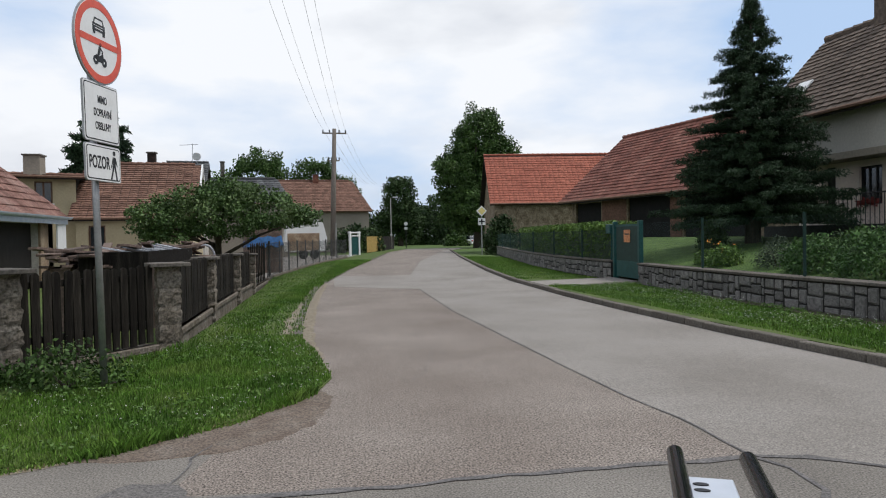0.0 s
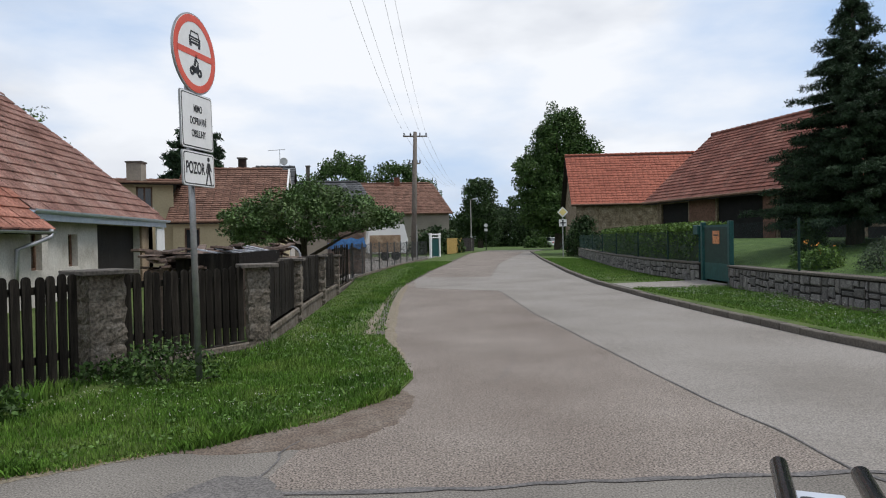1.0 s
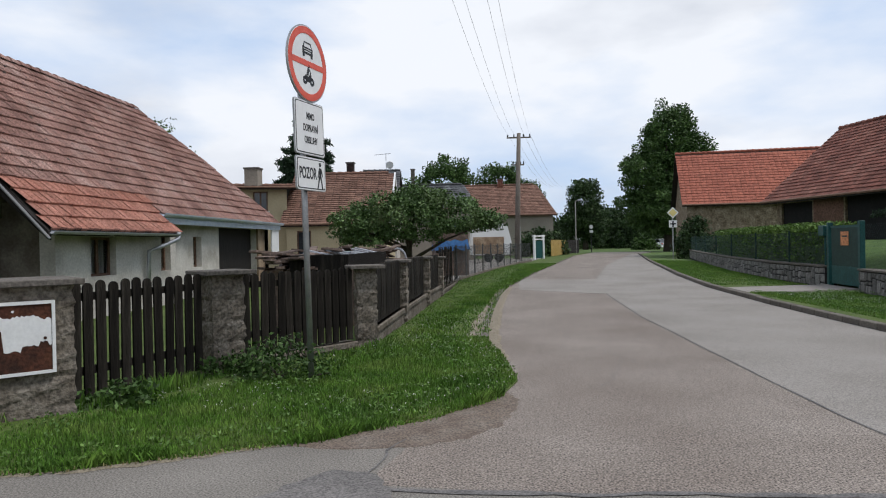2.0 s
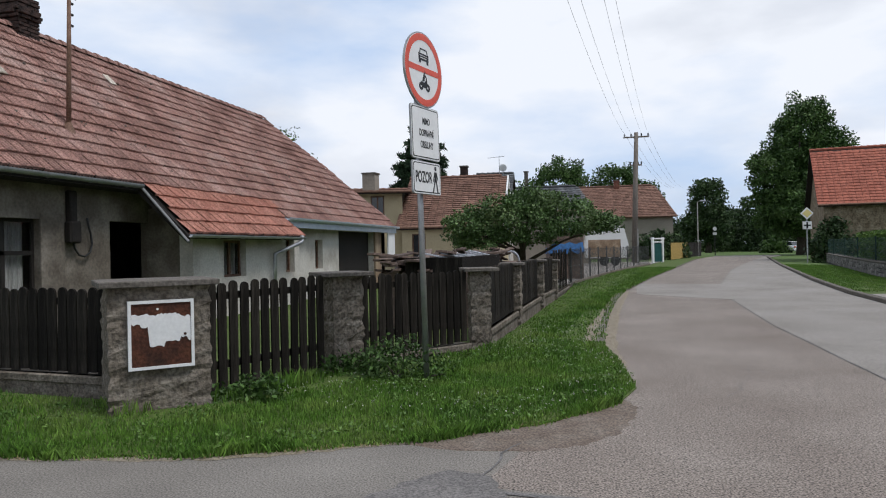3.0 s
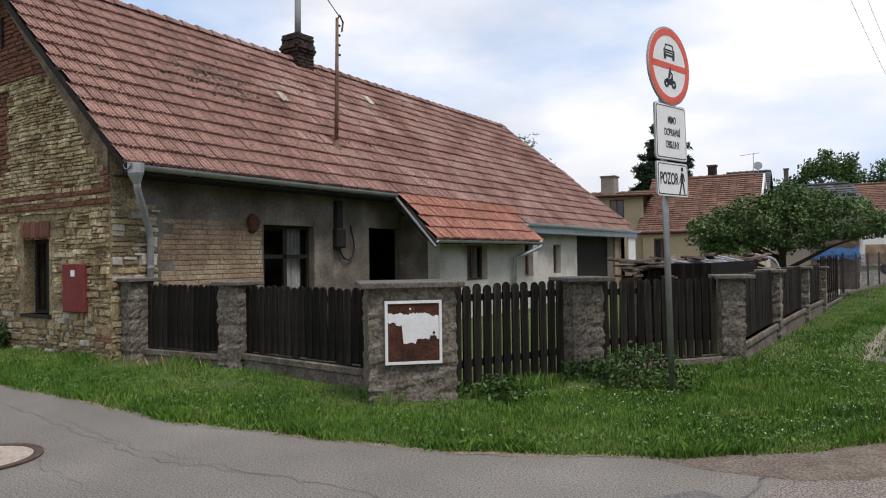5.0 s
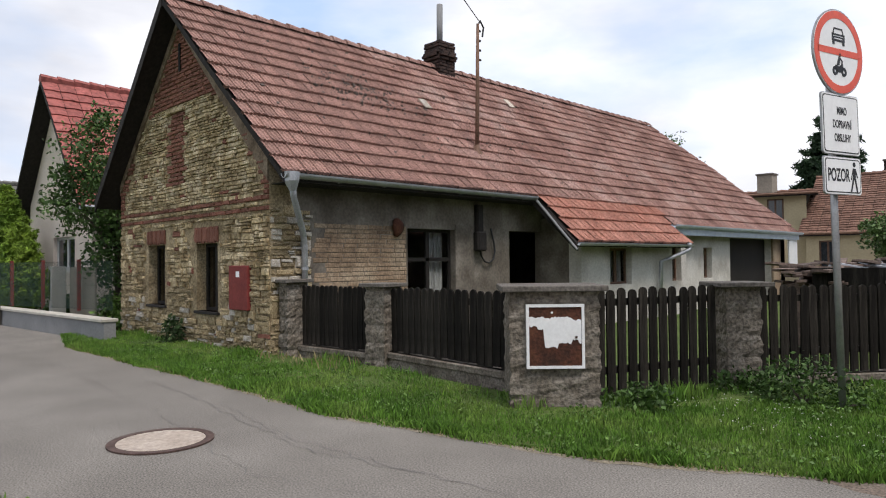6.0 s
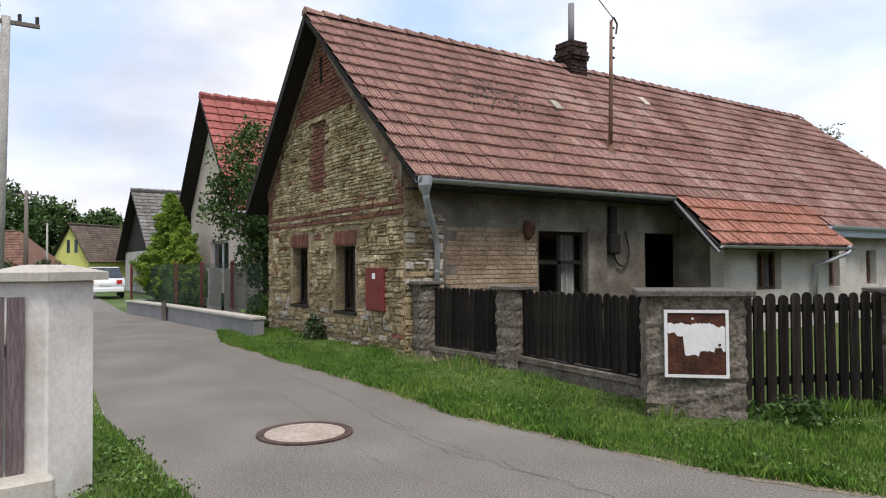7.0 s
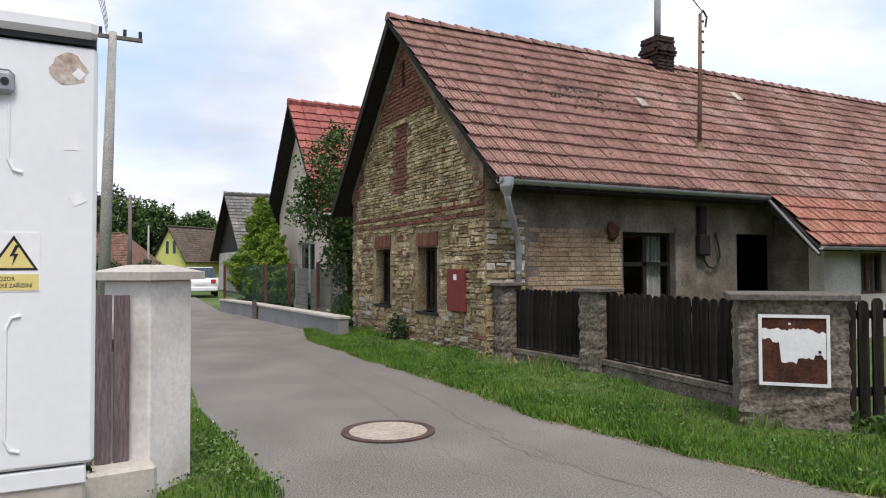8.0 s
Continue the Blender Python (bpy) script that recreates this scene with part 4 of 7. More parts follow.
bmesh.ops.create_icosphere(bm, subdivisions=2, radius=1.0)
for v in bm.verts:
    v.co = Vector((X0 + 0.05 + 0.07 * v.co.x, 7.78 + 0.12 * v.co.y * (1 + 0.35 * math.sin(11 * v.co.z + 3 * v.co.y)), 2.0 + 0.17 * v.co.z * (1 + 0.15 * math.sin(13 * v.co.y))))
part("wall_ornament", bm, M["rust"], house, "rusty brown wall ornament", True, True)
part("notice_box", boxed(-10.06, -9.48, Y0 - 0.08, Y0, 0.69, 1.38, 0.012), M["red_paint"], house, "dull red painted metal notice cupboard", True)
part("notice_paper", boxed(-9.82, -9.72, Y0 - 0.084, Y0 - 0.08, 1.2, 1.29), M["paper"], house, "small white label", True)

# ---- roof of the old house ----
YV, YVE = 4.97, 5.3
bm = bmesh.new()
T = 0.1
def slab(bm, a, b, c, d, t):
    """A board of thickness t below the four corners of its upper face."""
    hi = [bm.verts.new(p) for p in (a, b, c, d)]
    lo = [bm.verts.new((p[0], p[1], p[2] - t)) for p in (a, b, c, d)]
    for k in range(4):
        bm.faces.new((hi[k], hi[(k + 1) % 4], lo[(k + 1) % 4], lo[k]))
    bm.faces.new(hi)
    bm.faces.new(lo[::-1])


XW = 2 * XR - XE
slab(bm, (XR, YV, ZR - 0.03), (XE, YVE, ZE - 0.03), (XE, 22.2, ZE - 0.03), (XR, 22.2, ZR - 0.03), T)
slab(bm, (XR, YV, ZR - 0.03), (XW, YV, ZE - 0.03), (XW, 22.2, ZE - 0.03), (XR, 22.2, ZR - 0.03), T)
for x, y0, y1 in ((-7.56, 11.25, 16.0), (-8.02, 16.0, 25.3)):
    slab(bm, (XE, y0, ZE - 0.03), (x, y0, roof_z(x) - 0.03), (x, y1, roof_z(x) - 0.03), (XE, y1, ZE - 0.03), 0.07)
a, b, c, d = (XR, 22.2, ZR - 0.03), (XE, 22.2, ZE - 0.03), (XE, 25.3, ZE - 0.03), (XW, 25.3, ZE - 0.03)
e = (XW, 22.2, ZE - 0.03)
for tri in ((a, b, c), (a, c, d), (a, d, e)):
    bm.faces.new([bm.verts.new(p) for p in tri])
bmesh.ops.remove_doubles(bm, verts=bm.verts, dist=1e-4)
deck = part("roof", bm, M["dark_wood"], house, "weathered brown red interlocking clay tile roof", True)


def tile_mesh(w, length, material, lift=0.046):
    """One interlocking tile: two low ribs, a raised lower edge."""
    prof = [(0.0, 0.02), (0.1, 0.02), (0.16, 0.0), (0.3, 0.0), (0.36, 0.015), (0.44, 0.015), (0.5, 0.0), (0.63, 0.0), (0.69, 0.015), (0.77, 0.015), (0.83, 0.0), (0.97, 0.0), (1.0, 0.02)]
    v, f = [], []
    for s, up in ((0.0, lift), (length, 0.0)):
        v += [(x * w, s, z + up) for x, z in prof]
    v += [(x * w, 0.0, z + lift - 0.05) for x, z in prof]
    n = len(prof)
    for k in range(n - 1):
        f += [(k, k + 1, n + k + 1, n + k), (2 * n + k, 2 * n + k + 1, k + 1, k)]
    return v, f


def roof_tiles(parent, origin, along, up, u_range, s_max, w, length, near, mats, name="tile", near_at=None, limit=300, seed=1):
    """Rows of tiles up a slope from origin; u_range(s) gives the stretch of a row. Those with u below near are pieces of their own."""
    rng = random.Random(seed)
    origin, along, up = Vector(origin), Vector(along).normalized(), Vector(up).normalized()
    nor = along.cross(up).normalized()
    if nor.z < 0:
        nor = -nor
    v0, f0 = tile_mesh(w, length * 1.12, None)
    me = from_arrays(name, v0, f0, mats[0])
    va, fa, count = [], [], 0
    rows = int(math.ceil(s_max / length))
    for r in range(rows):
        s = r * length
        lo, hi = u_range(s + 0.5 * length)
        lo += rng.uniform(-0.05, 0.04)
        n = int(math.ceil((hi - lo) / w - 0.3))
        for k in range(n):
            u = lo + k * w
            tilt = rng.uniform(-0.012, 0.012)
            m = Matrix((along, up, nor)).transposed().to_4x4()
            m.translation = origin + along * (u + rng.uniform(-0.006, 0.006)) + up * (s + rng.uniform(-0.012, 0.012)) + nor * rng.uniform(-0.004, 0.008)
            m = m @ Matrix.Rotation(tilt, 4, "Z")
            if u < near and count < limit:
                ob = part(name, me, mats[0], parent)
                ob.matrix_basis = wm(parent).inverted() @ m
                count += 1
            else:
                i = len(va)
                va += [m @ Vector(p) for p in v0]
                fa += [tuple(q + i for q in g) for g in f0]
    if va:
        ob = part(name + "s", from_arrays(name + "s", va, fa, mats[1]), mats[1], parent, world_co=True)
        tagged(ob, kind="stuff")


SLOPE = Vector((XR - XE, 0, ZR - ZE))
SLEN = SLOPE.length
roof_tiles(deck, (XE, 0, ZE), (0, 1, 0), SLOPE, lambda s: (YVE - 0.04 - (YVE - YV) * min(1, s / SLEN), 25.3 - 3.1 * min(1, s / SLEN)), SLEN - 0.1, 0.215, 0.335, 9.3, (M["tile"], M["tile_rest"]))
low = Vector((-7.56, 0, roof_z(-7.56)))
roof_tiles(deck, low, (0, 1, 0), SLOPE, lambda s: (11.25, 16.05), (Vector((XE, 0, ZE)) - low).length - 0.05, 0.215, 0.335, 0, (M["tile"], M["tile_fresh"]), "porch_tile", seed=4)
low = Vector((-8.02, 0, roof_z(-8.02)))
roof_tiles(deck, low, (0, 1, 0), SLOPE, lambda s: (16.1, 25.3), (Vector((XE, 0, ZE)) - low).length - 0.05, 0.215, 0.335, 0, (M["tile"], M["tile_rest"]), "annex_tile", seed=5)
for k in range(48):
    y = YV + k * 0.36
    if y > 22.1:
        break
    bm = bmesh.new()
    n = 7
    for j, (yy, r) in enumerate(((y - 0.03, 0.135), (y + 0.36, 0.095))):
        for i in range(n):
            t = math.pi * i / (n - 1)
            bm.verts.new((XR + r * math.cos(t), yy, ZR - 0.03 + r * math.sin(t)))
    bm.verts.ensure_lookup_table()
    for i in range(n - 1):
        bm.faces.new([bm.verts[i] for i in (i, i + 1, n + i + 1, n + i)])
    bm.faces.new([bm.verts[i] for i in range(n)])
    part("ridge_tile", bm, M["tile"], deck, world_co=True)
rng = random.Random(23)
for y, q, mt in ((9.9, 0.58, "lime"), (13.5, 0.78, "lime")):
    p = Vector((XE, y, ZE)) + SLOPE * q
    b = boxed(-0.1, 0.1, -0.16, 0.16, 0.055, 0.075, 0.004)
    bmesh.ops.transform(b, matrix=Matrix.Translation(p) @ pose(0, 0, 0, 0, math.degrees(math.atan2(ZR - ZE, XE - XR)), 0) @ pose(0, 0, 0, 0, 0, 90 + rng.uniform(-4, 4)), verts=b.verts)
    part("odd_tile", b, M[mt], deck, "pale replaced tile" if mt == "lime" else "dark mossy tile", True)
rng, bm = random.Random(31), bmesh.new()
for k in range(330):
    if k < 150:
        y, q = rng.gauss(8.2, 0.6), rng.gauss(0.58, 0.07)
    else:
        y, q = rng.uniform(5.6, 21), rng.uniform(0.04, 0.95)
    p = Vector((XE, y, ZE)) + SLOPE * q
    r = rng.uniform(0.008, 0.026)
    box(bm, -r, r, -r * rng.uniform(0.6, 2.0), r, 0.01, 0.052, m=Matrix.Translation(p) @ pose(0, 0, 0, 0, math.degrees(math.atan2(ZR - ZE, XE - XR)), 0) @ pose(0, 0, 0, 0, 0, rng.uniform(0, 90)))
tagged(part("moss", bm, M["lichen"], deck, "dark moss and lichen cushions on the tiles", True), kind="stuff")
# verge board and shade strip, underside and eaves
bm = bmesh.new()
# dark strip on the front slope stands for the shade under the tiles
slab(bm, (XR, YV - 0.02, ZR - 0.035), (XE, YVE - 0.02, ZE - 0.035), (XE, YVE + 0.02, ZE - 0.035), (XR, YV + 0.02, ZR - 0.035), 0.12)
slab(bm, (XR, YV - 0.03, ZR + 0.02), (XW, YV - 0.03, ZE + 0.02), (XW, YV, ZE + 0.02), (XR, YV, ZR + 0.02), 0.22)
part("verge_board", bm, M["dark_wood"], house, "black weathered verge board, and a dark strip for shade under the front tiles", True)
part("eave_soffit", boxed(X0 - 0.02, XE - 0.02, Y0 + 0.02, 11.9, ZE - 0.145, ZE - 0.135), M["dark_wood"], house, world_co=True)
part("porch_fascia", profile(bmesh.new(), [(XE - 0.2, ZE + 0.12), (-7.54, roof_z(-7.54) + 0.0), (-7.54, roof_z(-7.54) - 0.16), (XE - 0.2, ZE - 0.06)], 11.16, 11.24), M["dark_wood"], house, "dark sloping board at the porch edge", True)
part("porch_flashing", tube(bmesh.new(), [(XE + 0.05, 11.14, ZE - 0.1), (-7.5, 11.14, roof_z(-7.54) - 0.14)], 0.026, 6), M["render_grey"], house, world_co=True)


def gutter(parent, x, y0, y1, z, r, material, label=""):
    """A half-round trough along y."""
    bm, n = bmesh.new(), 8
    ring = [(x + r * math.cos(math.pi + math.pi * k / n), z + r * math.sin(math.pi + math.pi * k / n)) for k in range(n + 1)]
    ring += [(x + (r - 0.008) * math.cos(2 * math.pi - math.pi * k / n), z + (r - 0.008) * math.sin(2 * math.pi - math.pi * k / n)) for k in range(n + 1)]
    profile(bm, ring, y0, y1)
    g = part("gutter", bm, material, parent, label, True)
    for k in range(int((y1 - y0) / 0.9) + 1):
        part("bracket", profile(bmesh.new(), [(px, pz - 0.004) for px, pz in ring[: n + 1]] + [(px, pz - 0.012) for px, pz in ring[: n + 1]][::-1], y0 + 0.05 + 0.9 * k, y0 + 0.08 + 0.9 * k), material, g, world_co=True)
    return g


gutter(house, XE + 0.02, 5.27, 11.15, ZE - 0.02, 0.075, M["zinc"], "grey zinc half round gutter")
gutter(house, -7.5, 11.2, 16.1, roof_z(-7.56) - 0.02, 0.06, M["zinc"], "grey zinc gutter of the annex")
gutter(house, -7.95, 16.05, 25.5, roof_z(-8.02) + 0.03, 0.085, M["zinc_blue"], "pale bluish new zinc gutter")
part("gutter_board", boxed(-8.03, -8.0, 16.05, 25.4, roof_z(-8.02) - 0.22, roof_z(-8.02) - 0.02), M["zinc_blue"], house, "pale bluish sheet metal fascia", True)
part("downpipe", tube(bmesh.new(), [(XE + 0.02, 5.42, ZE - 0.2), (XE + 0.0, 5.44, ZE - 0.34), (X0 + 0.12, 5.82, ZE - 0.85), (X0 + 0.08, 5.87, ZE - 1.05), (X0 + 0.08, 5.87, 0.3)], 0.048, 10), M["zinc"], house, "grey zinc downpipe", True, True)
part("rain_hopper", tube(bmesh.new(), [(XE + 0.02, 5.4, ZE + 0.0), (XE + 0.02, 5.4, ZE - 0.13), (XE + 0.02, 5.42, ZE - 0.27)], [0.115, 0.11, 0.05], 8), M["zinc"], house, "zinc funnel below the gutter end", True)
part("downpipe_bracket", tube(bmesh.new(), [(X0 + 0.08, 5.87, 1.3), (X0 + 0.08, 5.87, 1.34)], 0.06, 10), M["zinc"], house, world_co=True)
part("downpipe", tube(bmesh.new(), [(-7.5, 15.95, 1.78), (-7.5, 15.9, 1.62), (-7.62, 15.3, 1.45), (-7.82, 15.12, 1.35), (-7.86, 15.1, 0.3)], 0.05, 10), M["zinc"], house, "grey zinc downpipe with a bend", True, True)
# chimney, mast
ch = thing("chimney", (XR, 11.8, ZR - 0.4), "sooty black brick chimney with a steel pipe on the ridge", "chimney")
rng = random.Random(8)
brick_me = mesh_of("brick", boxed(-0.12, 0.12, -0.06, 0.06, -0.032, 0.032, 0.006), M["soot"])
part("stack", boxed(-0.24, 0.24, -0.24, 0.24, 0, 1.0), M["black"], ch)
for k in range(13):
    z, o = 0.06 + k * 0.078, (0.0, 0.0, 0.0, 0.0, 0.0, 0.0, 0.0, 0.05, 0.09, 0.05, 0.0, 0.02, 0.0)[k]
    for s in range(4):
        for j in (-1, 1):
            ob = part("brick", brick_me, M["soot"], ch)
            ob.matrix_basis = pose(0, 0, z, 0, 0, 90 * s + rng.uniform(-2, 2)) @ pose(j * 0.125 + (0.03 if k % 2 else -0.03), -0.2 - o, 0)
part("flue_pipe", tube(bmesh.new(), [(0, 0, 0.9), (0.02, 0, 2.0)], 0.075, 12), M["render_grey"], ch, "dull grey steel flue pipe", smooth=True)
mast = thing("roof_mast", (-9.42, 10.42, roof_z(-9.42)), "rusty steel power mast standing on the roof", "mast")
part("pole", tube(bmesh.new(), [(0, 0, -0.2), (0.04, 0.0, 1.3), (0.05, 0.02, 2.64)], [0.042, 0.04, 0.03], 8), M["rust_pole"], mast, smooth=True)
part("flashing", tube(bmesh.new(), [(0, 0, -0.15), (0, 0, 0.14)], [0.16, 0.055], 8), M["rust_pole"], mast)
part("head", tube(bmesh.new(), [(0.05, 0.02, 2.6), (0.05, 0.1, 2.72), (0.05, 0.2, 2.6), (0.05, 0.16, 2.4)], 0.02, 6), M["sign_black"], mast, "black cable head")
for k in range(4):
    part("insulator", tube(bmesh.new(), [(0.05, 0.04, 1.9 + 0.2 * k), (0.05, 0.1, 1.9 + 0.2 * k)], 0.025, 6), M["sign_black"], mast)


# ---- stones and bricks of the old house ----
def rough_block(seed):
    """A unit block with rounded front and uneven outline; its back at y = 0, its front towards -y."""
    rng, bm = random.Random(seed), bmesh.new()
    j = lambda a: rng.uniform(-a, a)
    back = [(-0.5, 0, -0.5), (0.5, 0, -0.5), (0.5, 0, 0.5), (-0.5, 0, 0.5)]
    edge = [(x + j(0.06), -0.5, z + j(0.1)) for x, y, z in back]
    face = [(x * 0.9 + j(0.06), -1 + j(0.2), z * 0.82 + j(0.09)) for x, y, z in back]
    r = [[bm.verts.new(p) for p in q] for q in (back, edge, face)]
    for a, b in zip(r, r[1:]):
        for k in range(4):
            bm.faces.new((a[k], a[(k + 1) % 4], b[(k + 1) % 4], b[k]))
    bm.faces.new(r[2])
    return bm


def masonry(parent, blocks, place, name, mats, depth, first=300, seeds=5, loose=0.0):
    """blocks: (u, z, w, h) centres and sizes; place(u, z) the pose of a block. The first of them are pieces of their own, the others one mesh."""
    mesh = [mesh_of(name, rough_block(k), mats[0]) for k in range(seeds)]
    rng, bm_v, bm_f = random.Random(2), [], []
    data = [([v.co.copy() for v in m.vertices], [tuple(p.vertices) for p in m.polygons]) for m in mesh]
    inv = wm(parent).inverted()
    for i, (u, z, w, h) in enumerate(blocks):
        k = rng.randrange(seeds)
        m = place(u, z) @ pose(0, 0, 0, 0, rng.uniform(-loose, loose), 0) @ Matrix.Diagonal((w * (1 - 0.03 * loose * rng.random()), depth * rng.uniform(0.6, 1.25), h * (1 - 0.06 * loose * rng.random()), 1))
        if i < first:
            ob = part(name, mesh[k], mats[0], parent)
            ob.matrix_basis = inv @ m
        else:
            o = len(bm_v)
            bm_v += [m @ p for p in data[k][0]]
            bm_f += [tuple(q + o for q in g) for g in data[k][1]]
    if bm_v:
        tagged(part(name + "s", from_arrays(name + "s", bm_v, bm_f, mats[1]), mats[1], parent, world_co=True), kind="stuff")


def courses(u0, u1, z0, z1, h, w, allow, seed, gap=0.012, wobble=0.3):
    rng, out, z = random.Random(seed), [], z0
    while z < z1:
        hh = h * rng.uniform(1 - wobble, 1 + wobble)
        u = u0 + rng.uniform(-0.5, 0) * w
        while u < u1:
            ww = w * rng.uniform(1 - 1.6 * wobble, 1 + 1.6 * wobble)
            a, b = max(u, u0), min(u + ww, u1)
            if b - a > 0.04 and allow(a, b, z, z + hh):
                out.append(((a + b) / 2, z + hh / 2, b - a - gap, hh - gap))
            u += ww
        z += hh
    return out


def clear(a, b, c, d, holes, grow_by=0.0):
    return all(b <= h[0] - grow_by or a >= h[1] + grow_by or d <= h[2] - grow_by or c >= h[3] + grow_by for h in holes)


tri = lambda x: roof_z(XR + abs(x - XR)) - 0.2
LINTEL = [(h[0] - 0.1, h[1] + 0.1, h[3], h[3] + 0.28) for h in G_HOLES]
JAMB = [(h[0] - 0.09, h[1] + 0.07, h[2] - 0.06, h[3]) for h in G_HOLES]
BLIND = (-12.4, -11.78, 2.85, 4.15)
BAND = (XL, X0, 2.2, 2.42)


def is_stone(a, b, c, d):
    m = (a + b) / 2
    if not clear(a, b, c, d, LINTEL + JAMB + [BLIND, BAND]):
        return False
    if d <= 2.25:
        return True
    top = 4.3 - 0.35 * max(0, abs(m + 11.9) - 0.9)
    side = abs(m - XR) < 2.62 - max(0, (d - 2.6)) * 0.62
    return c > 2.4 and d < top and side and d < tri(a) and d < tri(b)


def is_brick(a, b, c, d):
    if not clear(a, b, c, d, G_HOLES):
        return False
    return d < min(tri(a), tri(b)) and (BAND[2] <= c < BAND[3] - 0.02 or (c >= BAND[3] - 0.02 and not any(is_stone(q, q + 0.02, c + 0.02, d - 0.02) for q in (a, (a + b) / 2, b - 0.02)) and clear(a, b, c, d, [BLIND])) or not clear((a + b) / 2 - 0.01, (a + b) / 2 + 0.01, c, d, [BLIND]))


def rubble_of(blocks, seed):
    """Break even courses up: some stones split into thin ones, some stand taller, none quite in line."""
    rng, out = random.Random(seed), []
    for u, z, w, h in blocks:
        z += 0.018 * math.sin(u * 2.3 + 0.9 * z) + rng.uniform(-0.12, 0.12) * h
        r = rng.random()
        if r < 0.22:
            c = rng.uniform(0.38, 0.62)
            out += [(u + rng.uniform(-0.02, 0.02), z - h * (1 - c) / 2, w, h * c - 0.004), (u + rng.uniform(-0.03, 0.03), z + h * c / 2, w * rng.uniform(0.7, 1), h * (1 - c) - 0.004)]
        elif r < 0.34:
            out.append((u, z + 0.2 * h, w * rng.uniform(0.7, 0.95), h * 1.55))
        elif r < 0.42 and w > 0.16:
            out += [(u - w * 0.26, z, w * 0.44, h * 0.95), (u + w * 0.26, z, w * 0.46, h * 1.1)]
        else:
            out.append((u, z, w, h * rng.uniform(0.85, 1.12)))
    return out


gp = lambda u, z: pose(u, Y0, z)
stones = courses(XL, X0, 0.0, 2.2, 0.082, 0.23, is_stone, 1, 0.007, 0.5) + courses(XL, X0, 2.42, 4.4, 0.056, 0.19, is_stone, 2, 0.006, 0.5)
stones += courses(XL, X0, 2.282, 2.34, 0.066, 0.2, lambda a, b, c, d: True, 9, 0.008, 0.05)
stones = [q for q in rubble_of([b for b in stones if b[1] < 2.2], 4) + [(u, z + 0.012 * math.sin(u * 2.1), w, h) for u, z, w, h in stones if z >= 2.2] if clear(q[0] - q[2] / 2, q[0] + q[2] / 2, q[1] - q[3] / 2, q[1] + q[3] / 2, G_HOLES)]
mended = [q for i, q in enumerate(stones) if (i * 37 + int(q[1] * 50)) % 61 == 0 or (q[1] < 2.2 and any(a - 0.2 < q[0] < b + 0.2 and c < q[1] < d for a, b, c, d in G_HOLES) and i % 3 == 0)]
limed = [q for i, q in enumerate(stones) if q[1] < 0.75 and (i * 29) % 11 < 2]
masonry(house, [q for q in stones if q not in mended and q not in limed], gp, "stone", (M["sandstone"], M["sandstone_rest"]), 0.034, loose=4.2, seeds=12)
masonry(house, mended, gp, "mending_brick", (M["brick"], M["brick_rest"]), 0.026, loose=2.0)
masonry(house, limed, gp, "limed_stone", (M["lime"], M["lime"]), 0.036, loose=3.0)
bricks = [q for q in courses(XL, X0, 2.2, 6.0, 0.076, 0.25, is_brick, 3, 0.012, 0.09) if not 2.27 < q[1] < 2.35]
masonry(house, bricks, gp, "brick", (M["brick"], M["brick_rest"]), 0.028, 250, loose=1.2)
arch = []
for a, b, c, d in G_HOLES:
    for k in range(9):
        arch.append((a - 0.04 + (b - a + 0.08) * (k + 0.5) / 9, d + 0.14, 0.085, 0.25))
masonry(house, arch, gp, "lintel_brick", (M["brick"], M["brick_rest"]), 0.03)
# no hole here: a black block paints the dark of the narrow slit
part("slit_opening", boxed(-11.93, -11.86, Y0 - 0.045, Y0 - 0.03, 4.85, 5.35), M["black"], house, "narrow black block painting the dark of a vent slit", True)
part("blind_sill", boxed(-12.45, -11.75, Y0 - 0.07, Y0, 4.14, 4.22, 0.01), M["sandstone"], house, world_co=True)
# smeared plaster strip under the verge, on both slopes of the gable
for sx, wd in ((1, 0.3), (-1, 0.13)):
    ends = [(XR + sx * (X0 - XR), roof_z(X0) - 0.14), (XR, ZR - 0.17)]
    part("verge_plaster", profile(bmesh.new(), [ends[0], ends[1], (XR, ZR - 0.17 - wd * 1.35), (XR + sx * (X0 - XR), roof_z(X0) - 0.14 - wd * 1.35)], Y0 - 0.034, Y0 + 0.002), M["verge_render"], house, "brown grey plaster smeared along the verge", True)
fp = lambda u, z: pose(X0, u, z, 0, 0, 90)
front = courses(Y0 + 0.05, 8.02, 0.0, 2.02, 0.078, 0.27, lambda a, b, c, d: not (a < 6.05 and c > 0.0), 6, 0.01, 0.08)
masonry(house, front, fp, "wall_brick", (M["brick_pale"], M["brick_pale"]), 0.008, 0, loose=0.8)
quoin = courses(Y0, 6.05, 0.0, 2.2, 0.1, 0.27, lambda a, b, c, d: True, 7, 0.016, 0.4)
quoin = rubble_of(quoin, 6)
pale = [q for i, q in enumerate(quoin) if 0.95 < q[1] < 2.15 and i % 7 in (0, 2, 3)]
masonry(house, [q for q in quoin if q not in pale], fp, "corner_stone", (M["sandstone"], M["sandstone_rest"]), 0.026, loose=2.5)
masonry(house, pale, fp, "limed_stone", (M["lime"], M["lime"]), 0.03, loose=2.5)

# ---- the garden fence ----
pillar_group = "fence pillars"


def pillar(at, w, d, h, rz, label, cap=0.05, cap_over=0.06):
    """Rock-faced block pillar with a flat cap slab."""
    th = thing("fence_pillar", at, label, "fence pillar", pillar_group, rz=rz)
